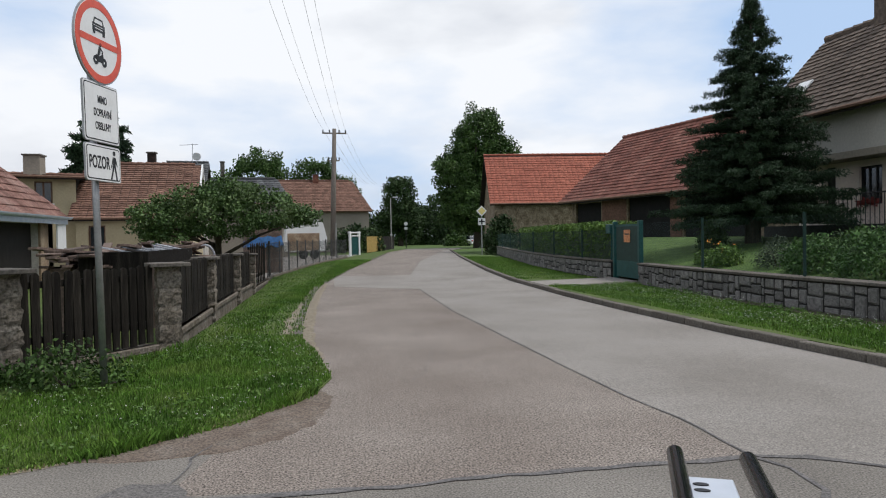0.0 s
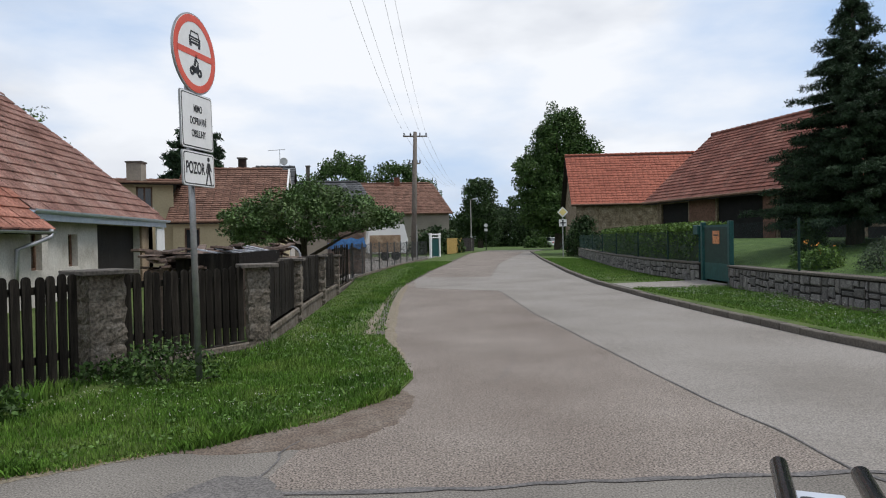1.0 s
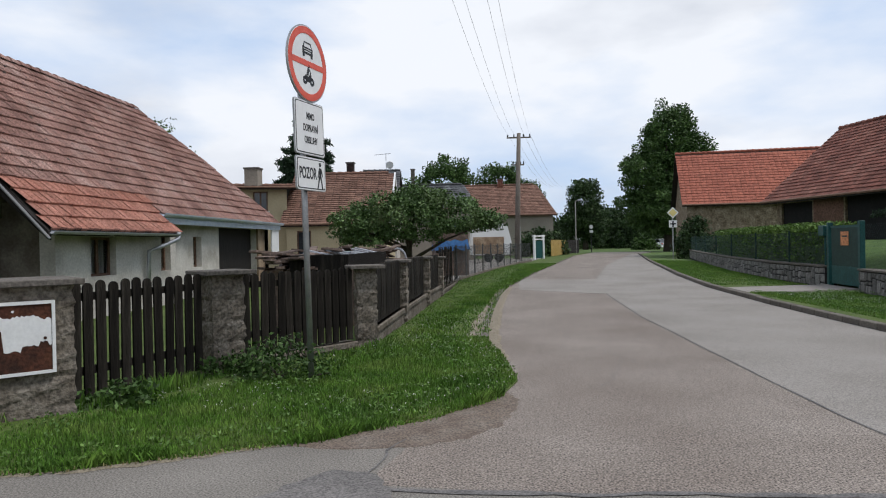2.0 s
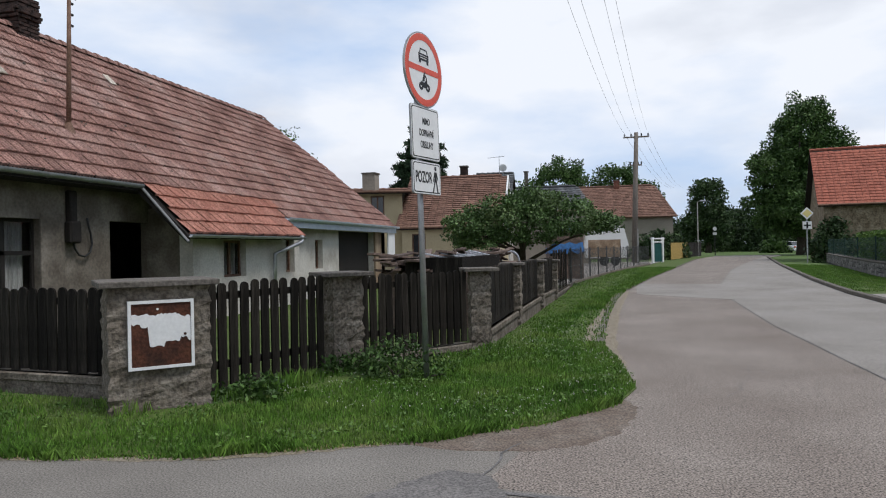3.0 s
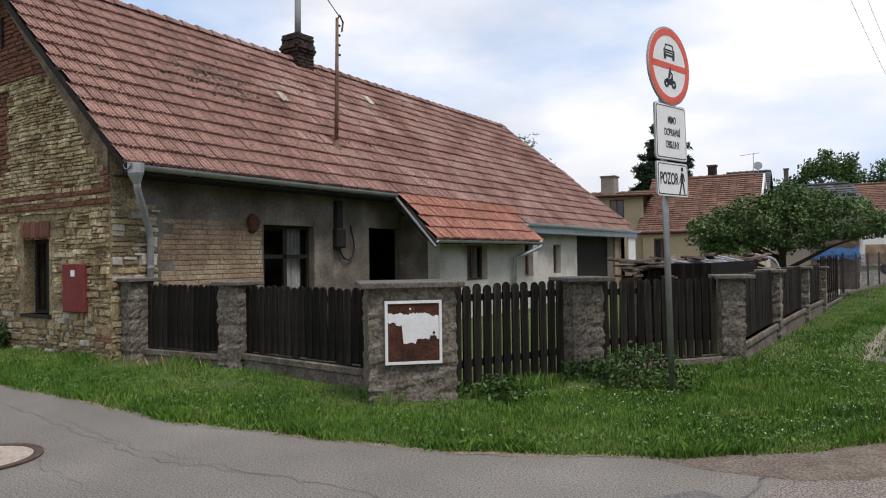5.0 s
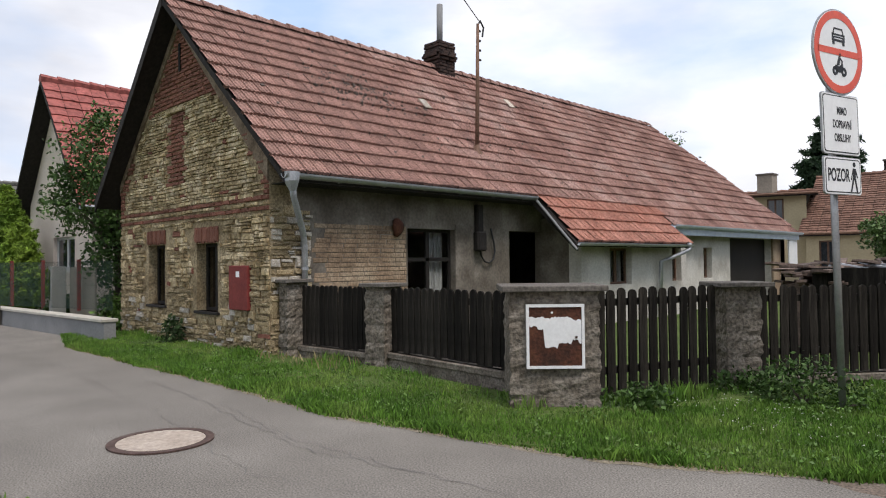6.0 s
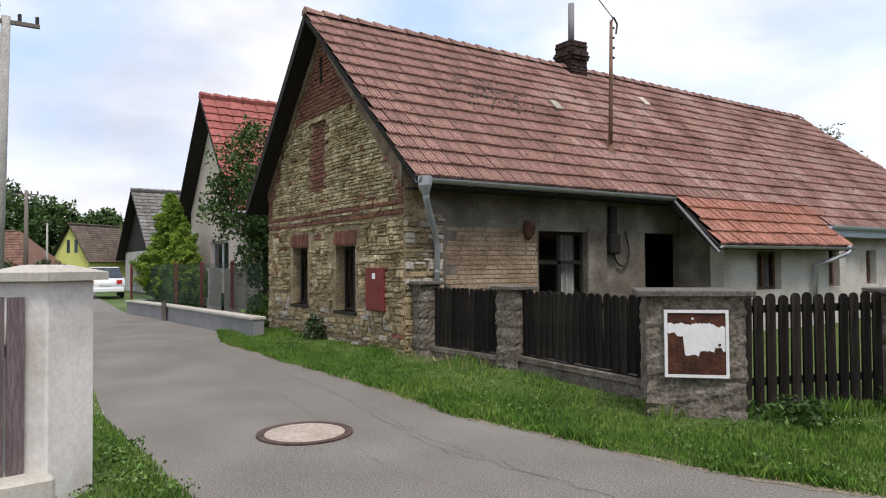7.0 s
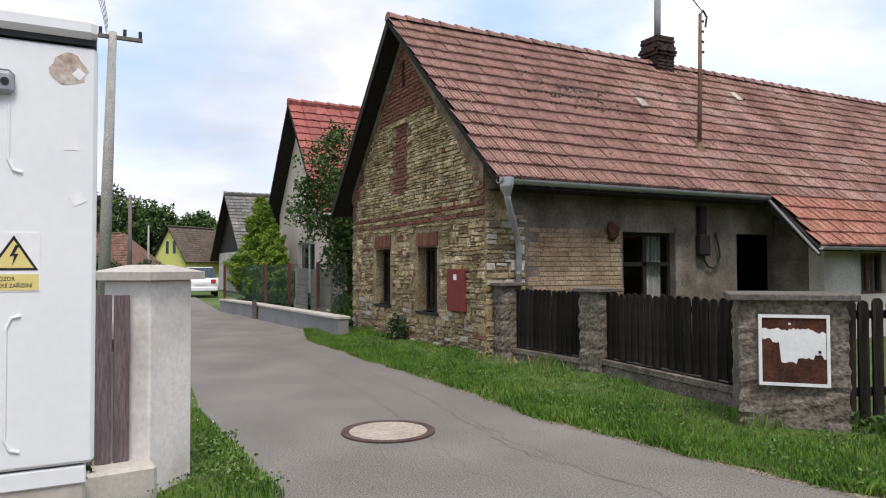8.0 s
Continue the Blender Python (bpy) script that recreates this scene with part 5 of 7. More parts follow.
    rng, bm = random.Random(int(at[0] * 13 + at[1] * 7)), bmesh.new()
    n, lev = 7, 26
    rings = []
    for i in range(lev + 1):
        z = -0.1 + (h - cap + 0.1) * i / lev
        groove = 0.005 if i % 5 == 0 else 0.0
        ring = []
        for s in range(4):
            for k in range(n):
                t = -0.5 + k / n
                x, y = ((t * w, -d / 2), (w / 2, t * d), (-t * w, d / 2), (-w / 2, -t * d))[s]
                q = 1 - (2 * groove + rng.uniform(-0.01, 0.01)) / w * 2
                ring.append(bm.verts.new((x * q, y * q, z + rng.uniform(-0.008, 0.008))))
        rings.append(ring)
    m = 4 * n
    for r, s in zip(rings, rings[1:]):
        for k in range(m):
            bm.faces.new((r[k], r[(k + 1) % m], s[(k + 1) % m], s[k]))
    bm.faces.new(rings[-1])
    part("shaft", bm, M["concrete"], th)
    part("cap", boxed(-w / 2 - cap_over, w / 2 + cap_over, -d / 2 - cap_over, d / 2 + cap_over, h - cap, h, 0.008), M["concrete_dark"], th, "weathered concrete cap slab")
    return th


pillar((-8.8, 5.62, 0), 0.25, 0.36, 1.17, 0, "small rough concrete pillar against the house corner")
pillar((-7.0, 5.85, 0), 0.36, 0.34, 1.13, 4, "rough concrete fence pillar with a crumbling cap")
big = pillar((-4.0, 5.42, 0), 0.83, 0.72, 1.17, 44, "broad rough concrete pillar carrying a metal cabinet", 0.055, 0.07)
pillar((-3.0, 7.42, 0), 0.38, 0.36, 1.15, 47, "rough concrete gate pillar with a cap slab", 0.05, 0.1)
pillar((-1.7, 9.1, 0), 0.27, 0.25, 1.13, 22, "rough concrete corner pillar of the fence", 0.05, 0.1)
pillar((-1.68, 12.2, 0), 0.32, 0.36, 1.12, 2, "rough concrete fence pillar with a dark cap")
pillar((-1.6, 15.7, 0), 0.32, 0.36, 1.1, 2, "rough concrete fence pillar with a dark cap")
pillar((-1.5, 18.6, 0), 0.32, 0.36, 1.04, 2, "lower rough concrete pillar at the fence end")


def plank_mesh(w, h, t, round_top=True):
    bm = bmesh.new()
    n = 6
    out = [(-w / 2, 0), (w / 2, 0)]
    out += [(w / 2 * math.cos(math.pi * k / n), h - w * 0.5 + w * 0.5 * math.sin(math.pi * k / n)) for k in range(n + 1)] if round_top else [(w / 2, h), (-w / 2, h)]
    profile(bm, out, -t / 2, t / 2)
    return bm


def picket(name, a, b, n, h, label, plinth=0.2, group="fence panels", w_fill=0.86, gate=False, material="plank"):
    """A run of upright planks between two plan points, with rails behind and, but for a gate, a low concrete plinth."""
    a, b = Vector(a), Vector(b)
    L, ang = (b - a).length, math.degrees(math.atan2(b.y - a.y, b.x - a.x))
    th = thing(name, (a.x, a.y, 0), label, "gate" if gate else "fence", group, rz=ang)
    rng, step = random.Random(n + int(L * 10)), L / n
    z0 = 0.09 if gate else plinth + 0.014
    me = mesh_of("plank", plank_mesh(step * w_fill, h - z0, 0.022), M[material])
    for k in range(n):
        ob = part("plank", me, M[material], th)
        ob.matrix_basis = pose((k + 0.5) * step, -0.02, z0 + rng.uniform(-0.012, 0.012), rng.uniform(-0.6, 0.6), rng.uniform(-0.7, 0.7), rng.uniform(-1.5, 1.5))
    for z in (z0 + 0.2, h - 0.17):
        part("rail", boxed(0, L, 0.0, 0.045, z, z + 0.07), M[material], th)
    if not gate:
        part("plinth", boxed(0, L, -0.09, 0.13, -0.1, plinth, 0.012), M["concrete"], th, "low rough concrete plinth")
        part("plinth_beam", boxed(0, L, -0.12, 0.0, plinth - 0.08, plinth, 0.01), M["concrete"], th)
    return th


picket("picket_fence", (-8.68, 5.72), (-7.18, 5.84), 15, 1.08, "dark weathered plank fence panel on a low plinth")
picket("picket_fence", (-6.82, 5.86), (-4.42, 5.62), 19, 1.08, "dark weathered plank fence panel on a low plinth", plinth=0.24)
picket("garden_gate", (-3.665, 5.656), (-3.12, 7.15), 12, 1.12, "dark stained picket gate with rounded plank tops", gate=True, w_fill=0.72)
picket("picket_fence", (-2.85, 7.6), (-1.85, 8.92), 14, 1.1, "dark weathered plank fence panel with gaps", plinth=0.14, w_fill=0.78)
picket("picket_fence", (-1.68, 9.28), (-1.66, 12.0), 20, 1.12, "dark weathered plank fence along the road", plinth=0.27)
picket("picket_fence", (-1.66, 12.4), (-1.6, 15.5), 22, 1.12, "dark weathered plank fence along the road", plinth=0.27)
picket("picket_fence", (-1.6, 15.9), (-1.5, 18.4), 18, 1.1, "dark weathered plank fence along the road", plinth=0.27)
picket("picket_fence", (-1.5, 18.8), (-1.35, 22.6), 9, 1.3, "loose dark planks at the fence end", plinth=0.1, w_fill=0.35)

# meter cabinet door on the broad pillar: rusty plate with torn white enamel
cab = thing("meter_cabinet", (-4.0, 5.42, 0), "rusty metal meter cupboard door with peeling white paint", "cabinet", rz=44)
FZ = -0.405
bm = bmesh.new()
for a in ((-0.265, 0.265, 0.975, 1.0), (-0.265, 0.265, 0.415, 0.44), (-0.265, -0.24, 0.44, 0.975), (0.24, 0.265, 0.44, 0.975)):
    box(bm, a[0], a[1], FZ, FZ + 0.05, a[2], a[3])
part("frame", bm, M["enamel"], cab, "white painted steel frame")
part("door", boxed(-0.24, 0.24, FZ + 0.012, FZ + 0.05, 0.44, 0.975), M["rust"], cab, "rust brown bare steel door")
rng = random.Random(12)
up = [(-0.238 + 0.476 * k / 30, 0.885 - 0.012 * (8 < k < 13) - 0.03 * (k > 24) + rng.uniform(-0.009, 0.009)) for k in range(31)]
dn = [(0.238 - 0.476 * k / 30, (0.645 if k < 2 else 0.675 if k < 6 else 0.645 if k < 14 else 0.605 if k < 22 else 0.775 if k < 26 else 0.8) + rng.uniform(-0.009, 0.009)) for k in range(31)]
part("paint_flake", profile(bmesh.new(), up[::-1] + dn[::-1], FZ + 0.009, FZ + 0.012), M["enamel"], cab, "remaining sheet of flaking white paint")
part("lock", disc(bmesh.new(), pose(0.19, FZ + 0.009, 0.7), 0.012, 0.006, 12), M["rust"], cab)
part("lock", disc(bmesh.new(), pose(-0.03, FZ + 0.012, 0.925), 0.01, 0.006, 12), M["enamel"], cab)

# ---- the road sign ----
SIGN_RZ = 75.0
sg = thing("road_sign", (-1.83, 6.9, 0.03), "round red ringed prohibition sign with two white plates on a post", "road sign", rz=SIGN_RZ)
lean = Matrix.Translation((0, 0, -0.03)) @ pose(0, 0, 0, 0, 0, -63) @ Matrix.Rotation(radians(-1.0), 4, "Y") @ pose(0, 0, 0, 0, 0, 63)
S = lambda x, y, z: lean @ pose(x, y, z)


def sp(name, bm, material, label="", smooth=False):
    bmesh.ops.transform(bm, matrix=lean, verts=bm.verts)
    return part(name, bm, M[material], sg, label, smooth=smooth)


sp("post", tube(bmesh.new(), [(0, 0.03, -0.2), (0, 0.03, 3.5)], 0.032, 12), "steel", "galvanised steel post", True)
sp("post_cap", tube(bmesh.new(), [(0, 0.03, 3.5), (0, 0.03, 3.52)], 0.034, 12), "sign_black")
ZD, RD = 3.25, 0.39
sp("disc", disc(bmesh.new(), pose(0, -0.05, ZD), RD, 0.016), "steel")
sp("face", disc(bmesh.new(), pose(0, -0.066, ZD), RD - 0.012, 0.003), "sign_white")
sp("ring", disc(bmesh.new(), pose(0, -0.069, ZD), RD - 0.016, 0.003, 48, RD - 0.085), "sign_red", "broad red ring")
sp("bar", boxed(-RD + 0.07, RD - 0.07, -0.072, -0.069, ZD - 0.03, ZD + 0.03), "sign_red", "red dividing bar")
bm = bmesh.new()
zc = ZD + 0.14
for a in ((-0.1, 0.1, -0.045, -0.025), (-0.1, -0.082, -0.03, 0.02), (0.082, 0.1, -0.03, 0.02), (-0.1, 0.1, 0.01, 0.025), (-0.066, 0.066, 0.065, 0.078), (-0.095, -0.06, -0.075, -0.045), (0.06, 0.095, -0.075, -0.045), (-0.07, 0.07, -0.012, 0.0)):
    box(bm, a[0], a[1], -0.072, -0.069, zc + a[2], zc + a[3])
for s in (-1, 1):
    profile(bm, [(s * 0.088, zc + 0.02), (s * 0.074, zc + 0.02), (s * 0.054, zc + 0.072), (s * 0.066, zc + 0.078)], -0.072, -0.069)
    disc(bm, pose(s * 0.075, -0.069, zc - 0.014), 0.012, 0.003, 12)
sp("car_symbol", bm, "sign_black", "black car symbol")
bm = bmesh.new()
zc = ZD - 0.14
for s in (-1, 1):
    disc(bm, pose(s * 0.068, -0.069, zc - 0.035), 0.042, 0.003, 20, 0.014)
profile(bm, [(-0.08, zc - 0.02), (-0.03, zc - 0.045), (0.03, zc - 0.045), (0.05, zc + 0.02), (0.03, zc + 0.035), (0.0, zc + 0.01), (-0.06, zc + 0.02)], -0.072, -0.069)
profile(bm, [(0.045, zc - 0.02), (0.03, zc + 0.05), (0.05, zc + 0.055), (0.062, zc - 0.02)], -0.072, -0.069)
profile(bm, [(-0.04, zc + 0.02), (0.0, zc + 0.02), (0.02, zc + 0.09), (-0.01, zc + 0.1)], -0.072, -0.069)
disc(bm, pose(0.012, -0.069, zc + 0.118), 0.019, 0.003, 12)
profile(bm, [(0.0, zc + 0.085), (0.05, zc + 0.05), (0.056, zc + 0.06), (0.012, zc + 0.098)], -0.072, -0.069)
sp("motorcycle_symbol", bm, "sign_black", "black motorcycle symbol")


def rounded(w, h, r, n=4):
    out = []
    for cx, cz, a0 in ((w / 2 - r, h / 2 - r, 0), (-w / 2 + r, h / 2 - r, 90), (-w / 2 + r, -h / 2 + r, 180), (w / 2 - r, -h / 2 + r, 270)):
        out += [(cx + r * math.cos(radians(a0 + 90 * k / n)), cz + r * math.sin(radians(a0 + 90 * k / n))) for k in range(n + 1)]
    return out


def sign_plate(zc, w, h):
    q = rounded(w, h, 0.03)
    mv = lambda pts, s=0.0: [(x * (1 - s / w), z * (1 - s / h) + zc) for x, z in pts]
    p = sp("plate", profile(bmesh.new(), mv(q), -0.06, -0.045), "steel")
    for nm, s, y, mt in (("plate_face", 0.01, -0.063, "sign_white"), ("plate_border", 0.035, -0.0645, "sign_black"), ("plate_field", 0.055, -0.066, "sign_white")):
        b = profile(bmesh.new(), mv(q, s), y, y + 0.0025)
        bmesh.ops.transform(b, matrix=lean, verts=b.verts)
        part(nm, b, M[mt], p)
    return p


def lettering(text, x, z, size, y, parent, squeeze=0.7, material="sign_black"):
    cu = bpy.data.curves.new("lettering", "FONT")
    cu.body, cu.size, cu.align_x, cu.align_y, cu.extrude, cu.offset = text, size, "CENTER", "CENTER", 0.0008, size * 0.022
    cu.materials.append(M[material])
    ob = new("lettering", cu)
    ob.parent = parent
    ob.matrix_basis = lean @ pose(x, y, z, 90) @ Matrix.Diagonal((squeeze, 1, 1, 1))
    return ob


pl = sign_plate(2.595, 0.58, 0.55)
for k, word in enumerate(("MIMO", "DOPRAVNÍ", "OBSLUHY")):
    lettering(word, 0.01, 2.712 - 0.122 * k, 0.098, -0.0675, pl, 0.6)
pl = sign_plate(2.13, 0.58, 0.34)
lettering("POZOR", -0.075, 2.13, 0.16, -0.0675, pl, 0.62)
bm = bmesh.new()
for pts in ([(0.145, 2.11), (0.19, 2.11), (0.195, 2.2), (0.15, 2.205)],
            [(0.145, 2.12), (0.172, 2.12), (0.15, 2.06), (0.122, 1.985), (0.1, 1.985), (0.128, 2.06)],
            [(0.165, 2.12), (0.19, 2.12), (0.205, 2.06), (0.222, 1.985), (0.2, 1.985), (0.182, 2.06)],
            [(0.155, 2.2), (0.145, 2.19), (0.112, 2.1), (0.126, 2.095)],
            [(0.195, 2.2), (0.225, 2.12), (0.213, 2.115), (0.186, 2.18)],
            [(0.172 + 0.022 * math.cos(k * 0.785), 2.238 + 0.024 * math.sin(k * 0.785)) for k in range(8)]):
    profile(bm, pts, -0.0685, -0.066)
bmesh.ops.transform(bm, matrix=lean, verts=bm.verts)
part("walking_symbol", bm, M["sign_black"], pl, "plain black walking symbol")
for z in (3.0, 3.4, 2.7, 2.4, 2.2, 2.0):
    sp("clamp", boxed(-0.05, 0.05, -0.046, 0.06, z - 0.012, z + 0.012), "steel")
shrub("weed_clump", (-2.15, 6.95, 0.04), 0.5, 0.3, 0.42, 90, 0.024, M["leaf"], "leafy green weeds round the foot of the sign", "weeds", spread=0.07, per=16)
shrub("weed_clump", (-2.75, 7.05, 0.04), 0.4, 0.2, 0.2, 40, 0.03, M["leaf"], "leafy green weeds at the fence", "weeds", spread=0.06, per=14)
shrub("weed_clump", (-3.2, 5.7, 0.04), 0.35, 0.2, 0.16, 35, 0.03, M["leaf"], "leafy green weeds at the gate", "weeds", spread=0.06, per=12)
shrub("weed_clump", (-11.9, 5.15, 0.04), 0.25, 0.18, 0.5, 40, 0.035, M["leaf_dark"], "dark weeds under the cottage window", "weeds", spread=0.06, per=14)


# ---- right side: garden wall, fence, gate ----
def along(line):
    """Walk a plan line: list of (start, direction, length, angle)."""
    out = []
    for a, b in zip(line, line[1:]):
        a, b = Vector(a), Vector(b)
        out.append((a, (b - a).normalized(), (b - a).length, math.degrees(math.atan2(b.y - a.y, b.x - a.x))))
    return out


def ashlar(u1, z0, z1, seed):
    """Random rectangles of dressed stone filling a strip."""
    rng, out, u = random.Random(seed), [], 0.0
    while u < u1:
        w = rng.uniform(0.17, 0.4)
        w = min(w, u1 - u)
        kind = rng.random()
        H = z1 - z0
        if kind < 0.25:
            c = rng.uniform(0.35, 0.65)
            rows = [(0, c), (c, 1)]
        elif kind < 0.85:
            c, d = rng.uniform(0.22, 0.4), rng.uniform(0.58, 0.75)
            rows = [(0, c), (c, d), (d, 1)]
        else:
            c = rng.uniform(0.6, 0.75)
            rows = [(0, c), (c, 1)]
        for a, b in rows:
            if rng.random() < 0.5 and w > 0.3:
                s = rng.uniform(0.35, 0.65)
                out.append((u + w * s / 2, z0 + H * (a + b) / 2, w * s - 0.042, H * (b - a) - 0.042))
                out.append((u + w * (1 + s) / 2, z0 + H * (a + b) / 2, w * (1 - s) - 0.042, H * (b - a) - 0.042))
            else:
                out.append((u + w / 2, z0 + H * (a + b) / 2, w - 0.042, H * (b - a) - 0.042))
        u += w
    return out


def stone_wall(name, line, h, label, own, seed):
    th = thing(name, (*line[0], 0), label, "garden wall")
    core, cap, rest = bmesh.new(), bmesh.new(), []
    for i, (a, d, L, ang) in enumerate(along(line)):
        n = Vector((-d.y, d.x))
        if n.x > 0:
            n = -n
        m = Matrix.Translation((a.x, a.y, 0)) @ pose(0, 0, 0, 0, 0, ang)
        box(core, 0, L, -0.3, 0.0, -0.1, h - 0.05, m=m)
        box(cap, -0.01, L + 0.01, -0.34, 0.05, h - 0.05, h, 0.008, m=m)
        rest += [((a + d * u), z, w, hh, ang) for u, z, w, hh in ashlar(L, 0.02, h - 0.06, seed + i)]
    part("core", core, M["joint"], th, world_co=True)
    part("coping", cap, M["concrete_dark"], th, "thin grey coping", True)
    rest.sort(key=lambda q: abs(q[0].y - 12))
    masonry(th, [(i, q[1], q[2], q[3]) for i, q in enumerate(rest)], lambda u, z: pose(rest[int(u)][0].x, rest[int(u)][0].y, z, 0, 0, rest[int(u)][4] + 180), "stone_block", (M["granite"], M["granite_rest"]), 0.03, own)
    return th


stone_wall("stone_wall", [(8.35, 4.0)] + WALL_R[1:], 0.6, "low garden wall of grey dressed stone with dark joints", 260, 3)
stone_wall("stone_wall", WALL_R2, 0.6, "low grey stone wall under the clipped hedge", 0, 30)


def chain_fence(name, line, z0, z1, posts, label, material, post_r, mat_post, step=0.1, wire_r=0.0011):
    """Posts, two tension wires and a diagonal wire netting, along a plan line."""
    th = thing(name, (*line[0], 0), label, "fence")
    seg = along(line)
    for x, y in posts:
        part("post", tube(bmesh.new(), [(x, y, 0), (x, y, z1 + 0.06)], post_r, 8), mat_post, th, world_co=True)
    net = bmesh.new()
    for a, d, L, ang in seg:
        for z in (z0 + 0.02, (z0 + z1) / 2, z1):
            tube(net, [(a.x, a.y, z), (a.x + d.x * L, a.y + d.y * L, z)], wire_r * 1.4, 4, False)
        H = z1 - z0
        k = -H
        while k < L:
            for s in (1, -1):
                u0, u1, w0, w1 = k, k + H, z0, z1
                if u0 < 0:
                    w0, u0 = z0 - k, 0
                if u1 > L:
                    w1, u1 = z0 + (L - k), L
                if u1 > u0:
                    if s < 0:
                        w0, w1 = z0 + z1 - w0, z0 + z1 - w1
                    tube(net, [(a.x + d.x * u0, a.y + d.y * u0, w0), (a.x + d.x * u1, a.y + d.y * u1, w1)], wire_r, 3, False)
            k += step
    tagged(part("wire_netting", net, material, th, "thin wire netting", True), kind="stuff")
    return th


chain_fence("chain_link_fence", [(8.5, 6.0), (8.5, 11.4), (8.65, 14.8), (8.86, 17.0)], 0.6, 1.66, [(8.5, 6.9), (8.5, 10.46), (8.6, 13.76)], "dark green chain link fence on the stone wall", M["mesh_green"], 0.028, M["mesh_green"])
chain_fence("chain_link_fence", [(9.08, 19.2), (9.25, 23.2), (10.15, 30.0), (12.05, 39.9), (14.1, 50)], 0.6, 1.5, [(9.08, 19.25), (9.2, 22), (9.6, 25.8), (10.15, 30), (11.1, 35), (12.05, 39.9), (13, 45), (14.1, 50)], "dark green chain link fence before the hedge", M["mesh_green"], 0.03, M["mesh_green"], 0.16, 0.003)
gate = thing("garden_gate", (8.85, 17.08, 0), "dark green sheet metal garden gate with a small notice", "gate", rz=86)
gate.scale.x = 1.4
part("gate_leaf", boxed(0.12, 1.25, -0.02, 0.02, 0.15, 0.62), M["green_paint"], gate)
bm = bmesh.new()
for k in range(14):
    box(bm, 0.13 + k * 0.082, 0.15 + k * 0.082, -0.01, 0.01, 0.62, 1.6)
part("gate_bars", bm, M["green_paint"], gate)
part("gate_sheet", boxed(0.12, 1.25, 0.012, 0.018, 0.6, 1.62), M["mesh_green"], gate)
for x in (0.0, 1.3):
    part("gate_post", boxed(x, x + 0.1, -0.06, 0.06, 0, 1.75, 0.008), M["green_paint"], gate)
part("gate_top", boxed(0.1, 1.3, -0.02, 0.02, 1.6, 1.66), M["green_paint"], gate)
part("notice", boxed(0.5, 0.82, 0.03, 0.034, 1.15, 1.5), M["orange"], gate, "orange paper notice")
part("notice_bar", boxed(0.55, 0.77, 0.035, 0.037, 1.36, 1.4), M["sign_black"], gate)
mb = thing("mail_box", (9.02, 19.3, 0.6), "small dark green letter box on a post", "letter box", rz=86)
part("body", boxed(-0.18, 0.18, -0.12, 0.12, 0.8, 1.08, 0.02), M["green_paint"], mb)
part("stand", tube(bmesh.new(), [(0, 0, 0), (0, 0, 0.8)], 0.025, 8), M["green_paint"], mb)
sheet("gate_path", [(6.0, 16.6), (8.8, 17.2), (8.9, 19.0), (6.1, 18.4)], 0.105, "asphalt_new", "pale concrete path to the garden gate", "path")

# hedge behind the second wall
np.random.seed(9)
hp = []
for a, d, L, ang in along([(9.5, 19.25), (9.75, 23.2), (10.7, 30.0), (12.4, 38)]):
    n = int(L * 210)
    u, w, z = np.random.rand(n) * L, np.random.uniform(-0.28, 0.35, n), 0.45 + 1.2 * np.random.rand(n) ** 0.55
    edge = np.random.rand(n) < 0.45
    z[edge] = 1.62 + np.random.rand(edge.sum()) * 0.08
    hp.append(np.stack([a.x + d.x * u - d.y * w, a.y + d.y * u + d.x * w, z], -1))
hedge = thing("hedge", (9.5, 19.7, 0.4), "clipped bright green privet hedge behind the fence", "hedge")
part("hedge_leaves", leaf_cloud("hedge_leaves", np.concatenate(hp), 0.07, 9, 0.045, M["leaf_hedge"]), M["leaf_hedge"], hedge, world_co=True)
# solid box in a dark leaf colour paints the shade inside the hedge
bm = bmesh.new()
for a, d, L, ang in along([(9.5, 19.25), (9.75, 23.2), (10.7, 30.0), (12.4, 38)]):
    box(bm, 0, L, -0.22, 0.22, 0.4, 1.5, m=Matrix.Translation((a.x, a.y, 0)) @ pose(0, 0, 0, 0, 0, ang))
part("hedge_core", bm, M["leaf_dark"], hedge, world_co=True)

# garden planting
for at, r, lab, mt in (((9.75, 10.2, 0.42), (0.7, 0.95, 0.8), "leafy dark green rounded garden shrub", "leaf_box"), ((9.75, 11.75, 0.42), (0.55, 0.6, 0.72), "leafy dark green rounded garden shrub", "leaf_box"), ((9.8, 8.3, 0.42), (0.7, 0.8, 0.7), "dark green rounded garden shrub", "leaf_box"), ((11.2, 9.5, 0.42), (0.8, 0.8, 1.0), "tall green garden shrub", "leaf_hedge"), ((11.3, 17.6, 0.42), (0.42, 0.42, 1.0), "upright dark green cypress bush", "leaf_dark"), ((9.7, 14.6, 0.42), (0.35, 0.4, 0.5), "yellow green flowering bush", "leaf_hedge"), ((9.8, 15.4, 0.42), (0.3, 0.35, 0.35), "low green garden plant", "leaf_hedge"), ((10.9, 13.4, 0.42), (0.6, 0.5, 0.3), "low green rockery plant", "leaf"), ((11.7, 12.8, 0.42), (0.6, 0.5, 0.5), "low green rockery plant", "leaf")):
    shrub("garden_shrub", (at[0], at[1], lawn_z(at[0]) - 0.03), *r, int(220 * r[0] * r[2]) + 60, 0.035, M[mt], lab, "shrub", spread=0.08, per=26)
shrub("lavender_bush", (9.9, 13.0, 0.62), 0.45, 0.5, 0.6, 150, 0.022, M["lavender"], "grey green lavender bush in the garden", "shrub", spread=0.08, per=18)
